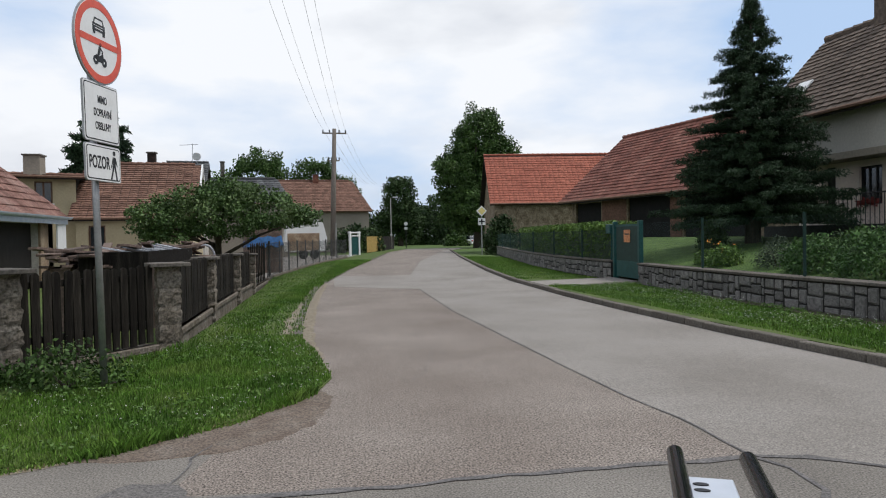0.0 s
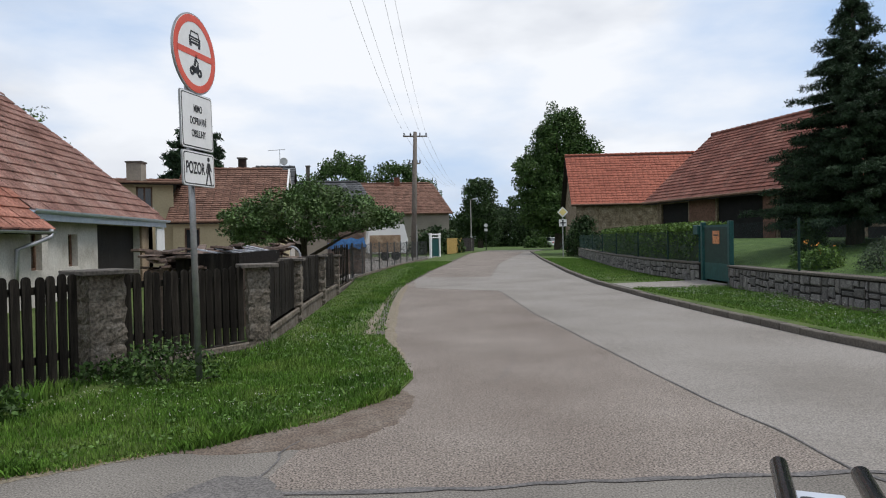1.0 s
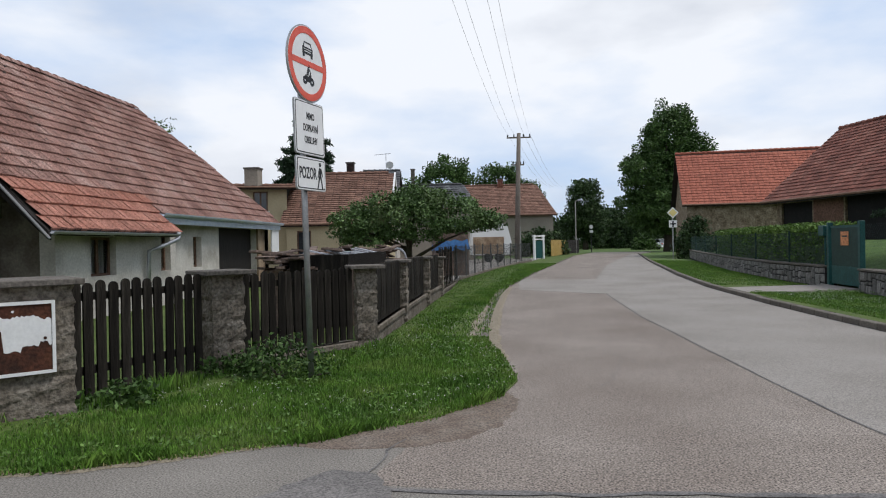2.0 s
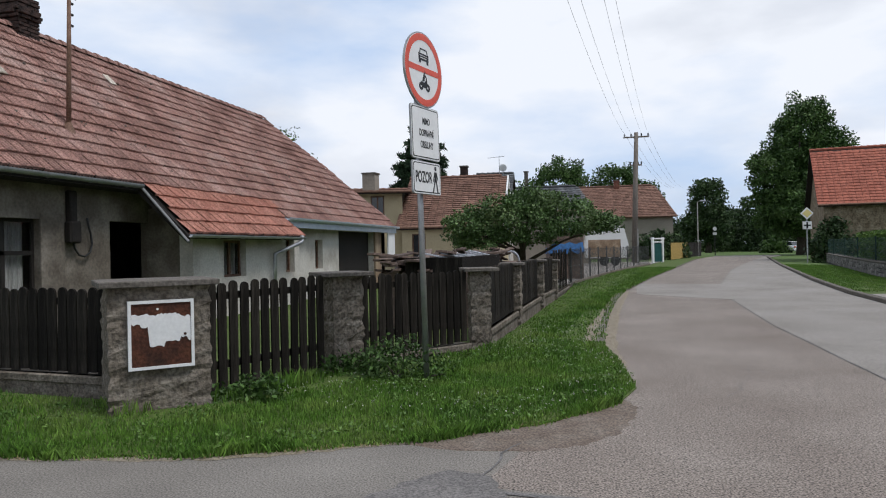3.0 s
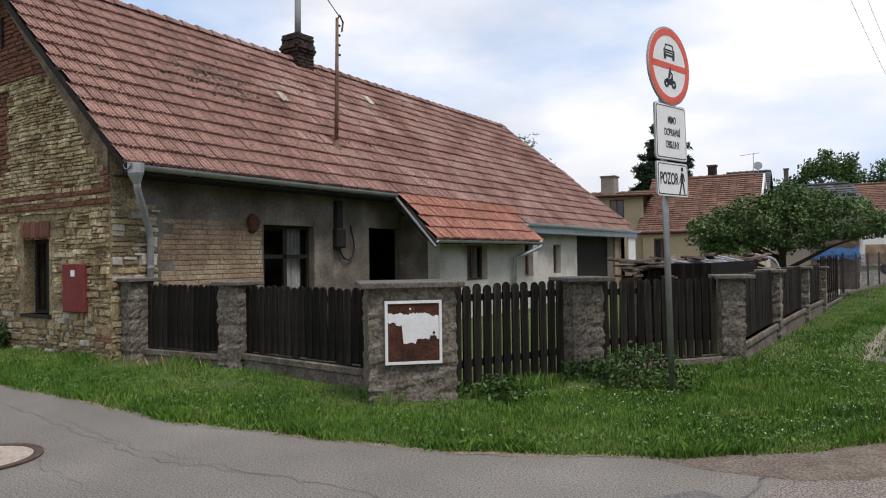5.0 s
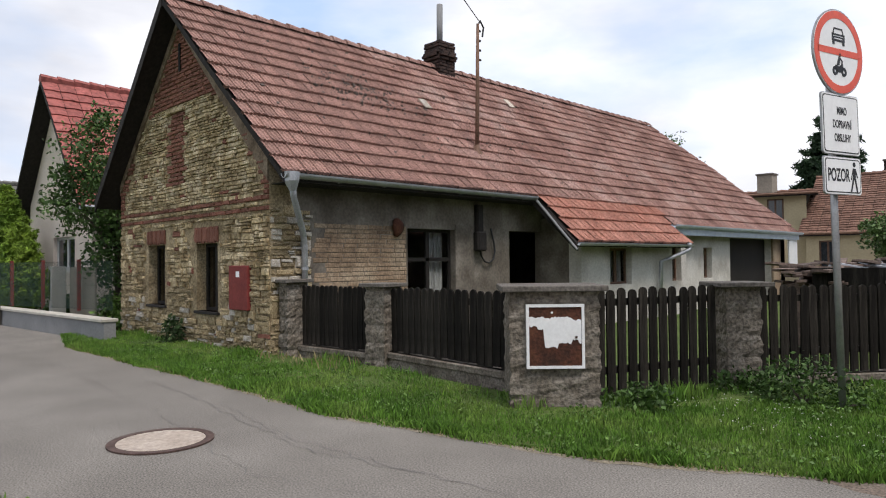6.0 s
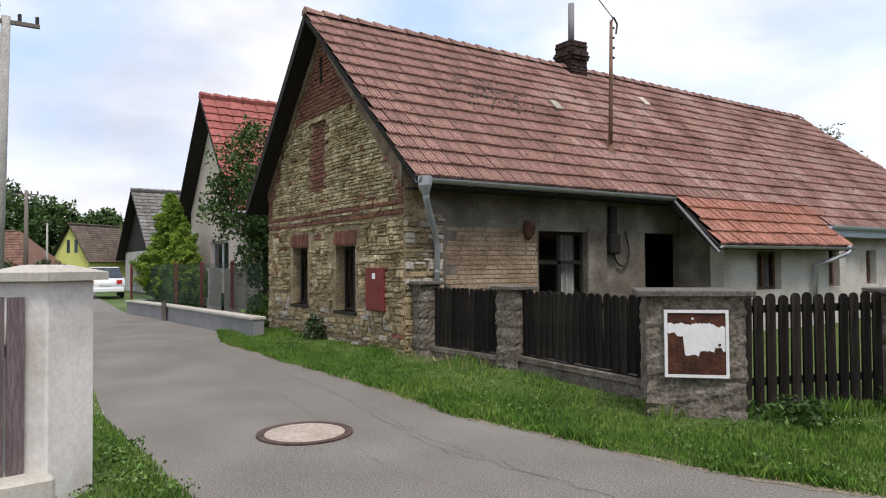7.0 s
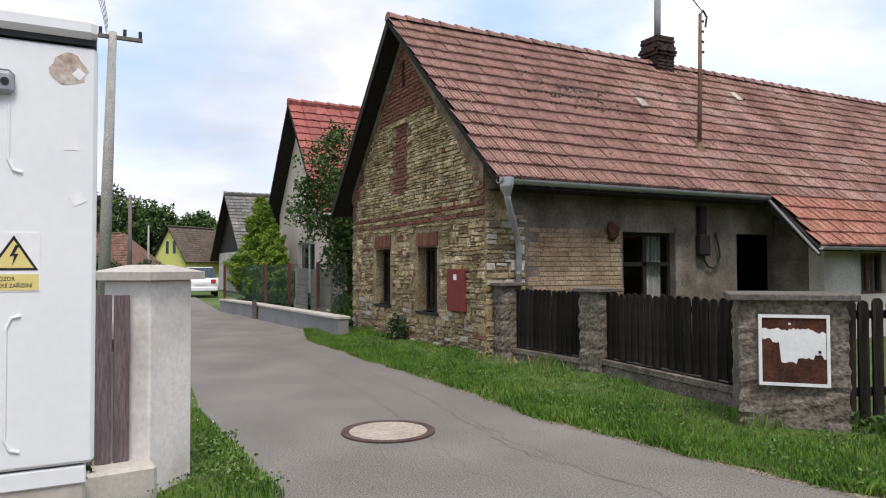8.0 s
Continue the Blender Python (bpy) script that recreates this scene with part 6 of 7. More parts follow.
np.random.seed(4)
single("garden_flowers", leaf_cloud("garden_flowers", np.stack([9.5 + 0.5 * np.random.rand(9), 14.4 + 1.2 * np.random.rand(9), 0.95 + 0.25 * np.random.rand(9)], -1), 0.03, 4, 0.03, M["blossom"]), M["blossom"], "orange and red garden flowers", "flowers", kind="stuff")
rng = random.Random(5)
for k in range(9):
    bm = rough_block(40 + k)
    bmesh.ops.transform(bm, matrix=pose(10.3 + rng.random() * 1.6, 12.2 + rng.random() * 2.2, 0.82, 90, 0, rng.random() * 90) @ Matrix.Diagonal((rng.uniform(0.2, 0.5), 0.22, rng.uniform(0.2, 0.4), 1)), verts=bm.verts)
    single("rock", bm, M["granite"], "grey rockery stone on the lawn", "rock", "rockery stones")
conifer("spruce", (12.8, 17.9, 1.05), 7.2, 2.6, 60, M["needle"], "tall dark green spruce in the garden", 0.1, 64, 0.021, 0.08, 0.1, 1.0, 0.95, 3.2)


# ---- houses ----
def slope_tiles(parent, x0, x1, y0, z0, y1, z1, mat_name, row=0.36, w=0.42, seed=1, x_shift=0.0):
    """A joined field of tiles on a slope from the eave (y0, z0) to the ridge (y1, z1); x_shift draws the ends in towards the ridge."""
    rng = random.Random(seed)
    va, fa = [], []
    up = Vector((0, y1 - y0, z1 - z0))
    L = up.length
    up.normalize()
    nor = Vector((1, 0, 0)).cross(up)
    if nor.z < 0:
        nor = -nor
    for r in range(int(L / row)):
        s = r * row
        a, b = x0 + x_shift * s / L, x1 - x_shift * s / L
        n = max(1, int((b - a) / w))
        ww = (b - a) / n
        for k in range(n):
            o = Vector((a + k * ww, y0, z0)) + up * s
            j = rng.uniform(0, 0.012)
            lift, i = nor * (0.05 + j), len(va)
            va += [o + lift, o + Vector((ww * 0.45, 0, 0)) + lift + nor * 0.02, o + Vector((ww * 0.97, 0, 0)) + lift]
            va += [p + up * row * 1.1 - nor * 0.04 for p in va[i:i + 3]] + [p - nor * 0.05 for p in va[i:i + 3]]
            fa += [(i, i + 1, i + 4, i + 3), (i + 1, i + 2, i + 5, i + 4), (i + 6, i + 7, i + 1, i), (i + 7, i + 8, i + 2, i + 1)]
    me = from_arrays("tiles", va, fa, M[mat_name])
    return tagged(part("tiles", me, M[mat_name], parent), kind="stuff")


def simple_house(name, at, rz, w, d, eave, ridge, wall, roof, label, windows=(), hip=0.0, over=0.35, row=0.36, gable_mat="", back_tiles=False, category="house", base=0.0, dark_bays=()):
    """A gabled house: its front along local x at y = 0, facing -y, ridge along x. windows: (face, u0, u1, z0, z1), face f, l or r."""
    th = thing(name, at, label, category, rz=rz)
    t = 0.3
    holes = lambda f: [q[1:] for q in windows if q[0] == f] + [q[1:] for q in dark_bays if q[0] == f]
    part("wall", wall_holes("x", 0, t, 0, w, base, eave, holes("f")), M[wall], th)
    part("wall", wall_holes("x", d, -t, 0, w, base, eave, []), M[wall], th)
    part("wall", wall_holes("y", 0, t, t, d - t, base, eave, holes("l")), M[wall], th)
    part("wall", wall_holes("y", w, -t, t, d - t, base, eave, holes("r")), M[wall], th)
    zx = lambda y: eave + (ridge - eave) * (1 - abs(y - d / 2) / (d / 2))
    if not hip:
        for x in (0, w - t):
            bm = bmesh.new()
            a = [bm.verts.new((x, y, z)) for y, z in ((0, eave), (d, eave), (d / 2, ridge - 0.1))]
            b = [bm.verts.new((x + t, y, z)) for y, z in ((0, eave), (d, eave), (d / 2, ridge - 0.1))]
            bm.faces.new(a), bm.faces.new(b)
            for k in range(3):
                bm.faces.new((a[k], a[(k + 1) % 3], b[(k + 1) % 3], b[k]))
            part("gable", bm, M[gable_mat or wall], th)
    sl = (ridge - eave) / (d / 2)
    ze = eave - over * sl
    bm = bmesh.new()
    xa, xb = -over, w + over
    for y0, y1 in ((-over, d / 2), (d + over, d / 2)):
        v = [(xa, y0, ze), (xb, y0, ze), (xb - hip, y1, ridge), (xa + hip, y1, ridge)]
        lo, hi = [bm.verts.new((x, y, z - 0.12)) for x, y, z in v], [bm.verts.new((x, y, z + 0.0)) for x, y, z in v]
        for k in range(4):
            bm.faces.new((lo[k], lo[(k + 1) % 4], hi[(k + 1) % 4], hi[k]))
        bm.faces.new(hi), bm.faces.new(lo[::-1])
    if hip:
        for x, s in ((xa, 1), (xb, -1)):
            bm.faces.new([bm.verts.new(p) for p in ((x, -over, ze), (x, d + over, ze), (x + s * hip, d / 2, ridge))])
    rf = part("roof", bm, M["dark_wood"] if not hip else M[roof], th)
    slope_tiles(rf, xa, xb, -over, ze, d / 2, ridge, roof, row, 0.4, 2, hip)
    if back_tiles:
        slope_tiles(rf, xa, xb, d + over, ze, d / 2, ridge, roof, row, 0.4, 3, hip)
    for k in range(int((w + 2 * over - 2 * hip) / 0.42)):
        x = xa + hip + k * 0.42
        part("ridge_tile", tube(bmesh.new(), [(x, d / 2, ridge + 0.03), (x + 0.43, d / 2, ridge + 0.01)], [0.13, 0.11], 6), M[roof], rf)
    for f, u0, u1, z0, z1 in windows:
        fr, pn = bmesh.new(), bmesh.new()
        for p0, p1, q0, q1 in ((u0, u0 + 0.07, z0, z1), (u1 - 0.07, u1, z0, z1), (u0, u1, z0, z0 + 0.07), (u0, u1, z1 - 0.07, z1), ((u0 + u1) / 2 - 0.04, (u0 + u1) / 2 + 0.04, z0, z1)):
            if f == "f":
                box(fr, p0, p1, 0.1, 0.16, q0, q1)
            elif f == "l":
                box(fr, 0.1, 0.16, p0, p1, q0, q1)
            else:
                box(fr, w - 0.16, w - 0.1, p0, p1, q0, q1)
        wn_ = part("window", fr, M["enamel" if wall in ("plaster_rose", "plaster_white") else "brown_wood"], th)
        c = {"f": lambda u, z: (u, 0.13, z), "l": lambda u, z: (0.13, u, z), "r": lambda u, z: (w - 0.13, u, z)}[f]
        pn.faces.new([pn.verts.new(c(u, z)) for u, z in ((u0, z0), (u1, z0), (u1, z1), (u0, z1))])
        part("pane", pn, M["car_glass"], wn_)
        sb = boxed(u0 - 0.08, u1 + 0.08, -0.07, 0.1, z0 - 0.06, z0) if f == "f" else boxed(-0.07 if f == "l" else w - 0.1, 0.1 if f == "l" else w + 0.07, u0 - 0.08, u1 + 0.08, z0 - 0.06, z0)
        part("sill", sb, M["concrete_light"], wn_)
    # black panels paint the dark inside of open bays, no real leaves
    for f, u0, u1, z0, z1 in dark_bays:
        db = boxed(u0, u1, 0.12, 0.18, z0, z1) if f == "f" else boxed(0.12 if f == "l" else w - 0.18, 0.18 if f == "l" else w - 0.12, u0, u1, z0, z1)
        part("door", db, M["black"], th)
    gb = bmesh.new()
    tube(gb, [(xa, -over - 0.05, ze + 0.0), (xb, -over - 0.05, ze + 0.0)], 0.06, 6)
    part("gutter", gb, M["zinc" if wall in ("plaster_rose",) else "rust_pole"], th)
    return th


def stack(at, w, h, label, mat_name="plaster_grey", rz=0.0):
    th = thing("chimney", at, label, "chimney", rz=rz)
    part("shaft", boxed(-w / 2, w / 2, -w / 2, w / 2, -0.5, h), M[mat_name], th)
    part("crown", boxed(-w / 2 - 0.05, w / 2 + 0.05, -w / 2 - 0.05, w / 2 + 0.05, h, h + 0.08), M["concrete_dark"], th)
    return th


# right: red barn, long barn, house
simple_house("red_barn", (14.75, 53.2, 0), -9, 15.0, 8.4, 4.3, 8.3, "rubble", "roof_red", "stone barn with a bright orange red tiled roof", over=0.4, row=0.32, category="barn")
lb = simple_house("long_barn", (14.95, 37.2, 0.2), -80, 16.5, 8.0, 3.5, 6.95, "rubble", "roof_barn", "long stone barn with a red brown tiled roof and open bays", over=0.55, row=0.28, category="barn", dark_bays=(("f", 0.4, 2.9, 0, 2.9), ("f", 5.2, 8.4, 0, 3.0), ("f", 9.3, 12.9, 0, 2.9)))
part("bay_infill", boxed(3.0, 5.1, -0.02, 0.0, 0, 2.95), M["brick_brown"], lb, "brown brick infill between the bays")
part("barn_post", boxed(8.45, 9.2, -0.05, 0.0, 0, 3.2), M["brick_brown"], lb)
part("eave_beam", boxed(-0.3, 16.8, -0.35, -0.25, 2.95, 3.15), M["dark_wood"], lb)
rh = simple_house("large_house", (15.6, 20.9, 0.4), -90, 16.0, 5.4, 5.0, 7.75, "plaster_pale", "roof_dull", "tall grey brown rendered house with a dull tiled roof", over=0.5, row=0.23, base=3.3)
part("ground_floor", wall_holes("x", 0.9, 0.3, 0.3, 15.7, -0.4, 3.3, [(1.45, 1.95, 1.2, 3.0), (2.9, 3.75, 1.75, 2.9)]), M["plaster_rose"], rh)
part("floor_edge", boxed(0, 16.0, 0.0, 0.9, 3.1, 3.3), M["plaster_grey"], rh)
part("ground_side", boxed(0.3, 0.6, 1.2, 5.1, -0.4, 3.3), M["plaster_grey"], rh)
part("entrance_door", boxed(1.45, 1.95, 1.05, 1.1, 1.2, 3.0), M["dark_wood"], rh)
fwo = part("window", boxed(2.9, 3.75, 1.06, 1.08, 1.75, 2.9), M["sign_black"], rh)
for a in ((2.9, 2.97, 1.75, 2.9), (3.68, 3.75, 1.75, 2.9), (2.9, 3.75, 1.75, 1.82), (2.9, 3.75, 2.83, 2.9), (3.17, 3.21, 1.75, 2.9), (3.44, 3.48, 1.75, 2.9)):
    part("frame_bar", boxed(a[0], a[1], 0.98, 1.035, a[2], a[3]), M["sign_black"], fwo)
part("pane", boxed(2.95, 3.7, 1.02, 1.025, 1.8, 2.85), M["car_glass"], fwo)
part("terrace", boxed(0.5, 12.0, -0.6, 0.9, -0.4, 1.15), M["joint"], rh, "dark stone terrace in front of the door")
for k in range(22):
    part("baluster", tube(bmesh.new(), [(3.2 + k * 0.16, -0.5, 1.15), (3.2 + k * 0.16, -0.5, 2.0)], 0.012, 5), M["sign_black"], rh)
part("handrail", tube(bmesh.new(), [(3.1, -0.5, 2.0), (6.9, -0.5, 2.0)], 0.025, 6), M["sign_black"], rh)
part("roof_light", boxed(-0.3, 0.3, -0.3, 0.3, 0, 0.06, m=pose(0.9, 0.55, 5.68, 45.5)), M["enamel"], rh, "white roof light")
stack((18.3, 18.7, 8.0), 0.6, 1.1, "dark rendered chimney on the house roof", "roof_dull")
tb = shrub("flower_box", (16.42, 17.6, 2.15), 0.12, 0.45, 0.18, 30, 0.04, M["post_red"], "window box with dark red flowers", "flowers", spread=0.05, per=10)

# left background houses
yh = simple_house("flat_house", (-22.1, 32.76, 0), 18, 11.6, 8.0, 4.6, 5.0, "plaster_yellow", "roof_brown", "ochre yellow house with a low red brown roof", windows=(("f", 9.85, 10.6, 3.3, 4.35), ("f", 5.0, 6.0, 3.0, 4.0)), over=0.5)
stack((-13.2, 37.2, 4.75), 0.75, 0.95, "broad grey chimney on the low roof")
bh = simple_house("brown_house", (-10.9, 35.6, 0), 4, 5.2, 7.6, 2.75, 5.55, "plaster_yellow", "roof_brown", "small ochre house with a steep brown tiled roof", windows=(("f", 0.55, 1.3, 0.9, 2.2),), over=0.3, row=0.2)
bm = bmesh.new()
for y in (-0.3, 7.9):
    slab(bm, (5.5, y, 2.56), (5.58, y, 2.56), (5.58, 3.8, 5.6), (5.5, 3.8, 5.6), 0.3)
part("barge_board", bm, M["enamel"], bh, "white painted gable boards")
dish = thing("satellite_dish", (-8.0, 53.6, 7.1), "white satellite dish beside a thin antenna", "dish")
part("bowl", disc(bmesh.new(), pose(0, 0, 0.55, 20), 0.3, 0.04, 20), M["enamel"], dish)
part("stand", tube(bmesh.new(), [(0, 0.05, -0.1), (0, 0.05, 0.7)], 0.03, 6), M["zinc"], dish)
part("antenna", tube(bmesh.new(), [(-0.3, 0.05, -0.1), (-0.3, 0.05, 1.5)], 0.025, 6), M["zinc"], dish)
part("antenna_boom", tube(bmesh.new(), [(-1.2, 0.05, 1.38), (0.1, 0.05, 1.46)], 0.02, 6), M["zinc"], dish)
stack((-8.3, 40.0, 5.3), 0.4, 0.9, "slim dark sooty brick chimney", "soot")
simple_house("grey_house", (-9.7, 50.2, 0), 4, 2.6, 7.0, 5.0, 7.2, "plaster_white", "roof_slate", "white house with a dark grey slate roof", over=0.2, row=0.3)
simple_house("low_house", (-8.4, 54.0, 0), 2, 7.0, 6.5, 4.3, 6.3, "plaster_grey", "roof_slate", "low house with a dark grey tiled roof", over=0.3, hip=1.2)
stack((-6.6, 57.2, 6.2), 0.3, 1.4, "thin grey chimney pipe", "concrete_dark")
simple_house("hipped_house", (-4.6, 70.5, 0), 2, 10.8, 9.0, 4.4, 7.6, "plaster_grey", "roof_brown", "ochre grey house with a brown hipped roof", over=0.35, hip=1.6, row=0.3, windows=(("r", 1.2, 2.2, 1.8, 3.2), ("r", 5.2, 6.2, 1.8, 3.2)))
stack((0.9, 75.0, 7.5), 0.6, 0.7, "short red brick chimney stack", "brick_rest")

# trees behind
broad_tree("lime_tree", (20.2, 80.5, 0), 16.0, 0.55, [(0.3, 0, 12.4, 2.7, 2.7, 3.7), (-1.9, 0, 8.6, 3.0, 3.0, 3.4), (2.4, 0, 9.3, 2.9, 3.0, 3.6), (0.2, 0, 5.0, 4.6, 4.0, 2.8), (0.4, 0, 4.0, 4.2, 4.0, 1.7)], 900, 110, 0.15, M["leaf"], "tall dense dark green lime tree", 0.42, 0.2, ragged=0.13)
broad_tree("roadside_tree", (14.5, 109, 0), 11.5, 0.4, [(0, 0, 7.0, 2.2, 2.2, 4.2), (-0.8, 0, 4.0, 2.3, 2.3, 2.6), (1.2, 0, 4.2, 2.3, 2.3, 2.6)], 260, 80, 0.2, M["leaf_dark"], "dark green roadside tree in full leaf", 0.55, 0.2)
for x, y, h, w in ((25, 120, 9, 6), (20, 128, 7, 6), (9, 125, 6, 6), (30, 130, 8, 7), (36, 110, 7, 6), (2, 130, 7, 7)):
    broad_tree("far_tree", (x, y, 0), h, 0.35, [(0, 0, h * 0.55, w * 0.7, w * 0.7, h * 0.42)], 120, 70, 0.23, M["leaf_dark"], "dark green tree beyond the road bend", 0.7, 0.2, "far trees by the bend")
broad_tree("ash_tree", (-6.5, 100, 0), 13.5, 0.4, [(0, 0, 9.5, 3.6, 3.6, 4.0), (-3.0, 0, 8.0, 2.6, 2.6, 2.8)], 240, 80, 0.18, M["leaf"], "mid green ash tree behind the roofs", 0.5, 0.3)
broad_tree("ash_tree", (2.2, 100, 0), 12.5, 0.4, [(-1.2, 0, 9.3, 3.0, 3.0, 3.4), (2.4, 0, 7.6, 2.4, 2.4, 2.6)], 190, 80, 0.18, M["leaf"], "mid green ash tree behind the roofs", 0.5, 0.3)
conifer("spruce", (-15.7, 57.9, 0), 13.4, 4.6, 26, M["needle"], "dark spruce rising behind the houses", 0.22, 46, 0.11, 0.2, 0.25, 1.3, 0.9, 2.2)
broad_tree("birch_tree", (-16.5, 33.0, 0), 8.6, 0.2, [(0, 0, 6.0, 0.9, 1.3, 1.7), (1.5, 0, 4.9, 0.9, 1.2, 1.3)], 60, 26, 0.09, M["leaf"], "slim tree top rising behind the cottage roof", 0.3, 0.4)
broad_tree("apple_tree", (-2.9, 23.6, 0), 3.4, 0.14, [(0.0, 0, 2.3, 1.4, 1.5, 0.95), (-1.5, 0, 2.1, 1.05, 1.3, 0.6), (1.7, 0, 2.35, 1.2, 1.3, 0.5), (0.3, 0, 2.8, 0.9, 1.0, 0.5), (-2.1, 0.2, 1.75, 0.6, 0.7, 0.35), (2.5, 0, 2.15, 0.55, 0.7, 0.3)], 330, 90, 0.05, M["leaf_apple"], "spreading old apple tree in the yard", 0.15, 0.3, ragged=0.2)
shrub("round_bush", (4.6, 66.5, 0), 2.6, 1.5, 2.5, 130, 0.16, M["leaf_dark"], "dark rounded bush beside the house", "shrub", spread=0.3, per=24)
shrub("round_bush", (21.2, 98.0, 0), 1.6, 1.4, 2.2, 80, 0.18, M["leaf"], "green bush on the grass by the bend", "shrub", spread=0.3, per=24)
shrub("round_bush", (14.6, 50.8, 0), 1.4, 1.0, 2.9, 120, 0.13, M["leaf_dark"], "dark ivy bush against the barn wall", "shrub", spread=0.25, per=24)

# yard behind the fence: wood pile, tarp, caravan, mesh fence, white gate
wp = thing("wood_pile", (-2.4, 14.0, 0), "long heap of weathered boards behind the fence", "wood pile")
rng = random.Random(21)
plank_me = mesh_of("board", boxed(-0.9, 0.9, -0.07, 0.07, -0.02, 0.02, 0.004), M["wood_heap"])
for k in range(110):
    ob = part("board", plank_me, M["wood_heap"], wp)
    ob.matrix_basis = pose(-0.5 + rng.uniform(-1.1, 0.25), rng.uniform(-2.4, 5.5), 0.95 + 0.36 * rng.random(), rng.uniform(-6, 6), rng.uniform(-7, 7), 90 + rng.uniform(-20, 20))
part("stack_base", boxed(-1.5, 0.2, -2.6, 5.8, 0, 1.0, 0.02), M["wood_heap"], wp)
sh = thing("slat_heap", (-2.9, 11.6, 0), "bundle of pale grey slats lying on the heap", "boards")
slat_me = mesh_of("slat", boxed(-0.26, 0.26, -0.035, 0.035, -0.012, 0.012), M["slat"])
for k in range(13):
    ob = part("slat", slat_me, M["slat"], sh)
    ob.matrix_basis = pose(0.1 + rng.uniform(-0.15, 0.15), 0.0 + k * 0.28, 1.27 + rng.uniform(-0.02, 0.03), 0, rng.uniform(5, 14), rng.uniform(-30, 10))
part("support", boxed(-0.5, 0.5, -0.3, 3.8, 0, 1.24), M["plank"], sh)
for x, y, n in ((-3.3, 17.0, 2), (-3.9, 19.0, 2)):
    bp_ = thing("brick_pile", (x, y, 0), "neat pile of orange red bricks on a wooden crate", "bricks", "brick piles")
    part("crate", boxed(-0.42, 0.42, -0.32, 0.32, 0, 1.0, 0.01), M["plank"], bp_)
    one = mesh_of("brick", boxed(-0.12, 0.12, -0.06, 0.06, 0, 0.068, 0.004), M["brick_fresh"])
    for i in range(3):
        for j in range(n):
            for k in range(4):
                o = part("brick", one, M["brick_fresh"], bp_)
                o.matrix_basis = pose(-0.26 + 0.26 * j + 0.02 * (i % 2), -0.2 + 0.13 * k, 1.0 + 0.07 * i, 0, 0, (i * 37 + k * 11) % 5 - 2)
for x, y in ((-4.3, 16.0), (-2.7, 19.2)):
    bm = tube(bmesh.new(), [(x - 0.26, y, 0)] + [(x + 0.26 * math.cos(t), y, 0.98 + 0.3 * math.sin(t)) for t in [math.pi * (1 - k / 10) for k in range(11)]] + [(x + 0.26, y, 0)], 0.03, 6)
    single("pipe_hoop", bm, M["zinc"], "pale bent pipe hoop among the boards", "pipe", "pipe hoops")
bm = bmesh.new()
bmesh.ops.create_grid(bm, x_segments=14, y_segments=14, size=1)
for v in bm.verts:
    q = max(abs(v.co.x), abs(v.co.y))
    v.co = Vector((v.co.x * 0.74, v.co.y * 0.95, 2.2 - 1.1 * max(0, q - 0.72) / 0.28 + 0.05 * math.sin(v.co.x * 9 + v.co.y * 7)))
bmesh.ops.transform(bm, matrix=pose(-1.9, 30.3, 0, 0, 0, 12), verts=bm.verts)
single("tarpaulin", bm, M["tarp"], "blue tarpaulin draped over a stack of boards", "tarpaulin", smooth=True)
single("timber_block", boxed(-0.7, 0.7, -0.85, 0.85, 0, 2.05, 0.02, m=pose(-1.9, 30.3, 0, 0, 0, 12)), M["wood_heap"], "dark block of stacked timber under the blue tarpaulin", "timber")
cv = thing("caravan", (-0.2, 48.6, 0), "small white caravan parked in the yard", "caravan", rz=6)
cv.scale = (1.05, 1.0, 1.18)
part("body", profile(bmesh.new(), [(-1.3, 0.45), (1.25, 0.45), (1.35, 1.2), (1.1, 2.1), (0.7, 2.3), (-0.9, 2.2), (-1.25, 1.9), (-1.4, 1.0)], -0.9, 0.9), M["caravan"], cv)
part("side_panel", boxed(-1.2, 0.85, -0.92, -0.9, 0.5, 1.5, 0.005), M["brick_pale"], cv, "beige side panel")
for x in (-0.2, 0.5):
    part("wheel", disc(bmesh.new(), pose(x, -0.75, 0.3), 0.3, 0.16, 16), M["rubber"], cv)
chain_fence("mesh_fence", [(-1.3, 22.8), (-1.25, 24.3), (-0.6, 29.7), (0.5, 36.7), (1.75, 43.5), (2.6, 47.5)], 0.12, 1.28, [(-1.27, 23.8), (-1.02, 26.2), (-0.75, 28.5), (-0.45, 30.8), (-0.1, 33), (0.25, 35.2), (0.6, 37.4), (1.0, 39.6), (1.4, 41.8), (1.8, 44)], "grey wire mesh fence on thin posts", M["wire"], 0.03, M["wire"], 0.11, 0.003)
th = thing("concrete_beam", (-1.3, 22.8, 0), "low concrete beam under the mesh fence", "concrete beam")
bm = bmesh.new()
for a, d, L, ang in along([(-1.3, 22.8), (-1.25, 24.3), (-0.6, 29.7), (0.5, 36.7), (1.75, 43.5), (2.6, 47.5)]):
    box(bm, 0, L, -0.06, 0.06, -0.1, 0.14, m=Matrix.Translation((a.x, a.y, 0)) @ pose(0, 0, 0, 0, 0, ang))
part("beam", bm, M["concrete"], th, world_co=True)
wg = thing("white_gate", (3.1, 52.6, 0), "white framed gate with a green panel", "gate", rz=50)
for x in (0.0, 1.15):
    part("gate_post", boxed(x, x + 0.16, -0.07, 0.07, 0, 1.9), M["enamel"], wg)
part("lintel", boxed(-0.08, 1.39, -0.075, 0.075, 1.76, 1.86), M["enamel"], wg)
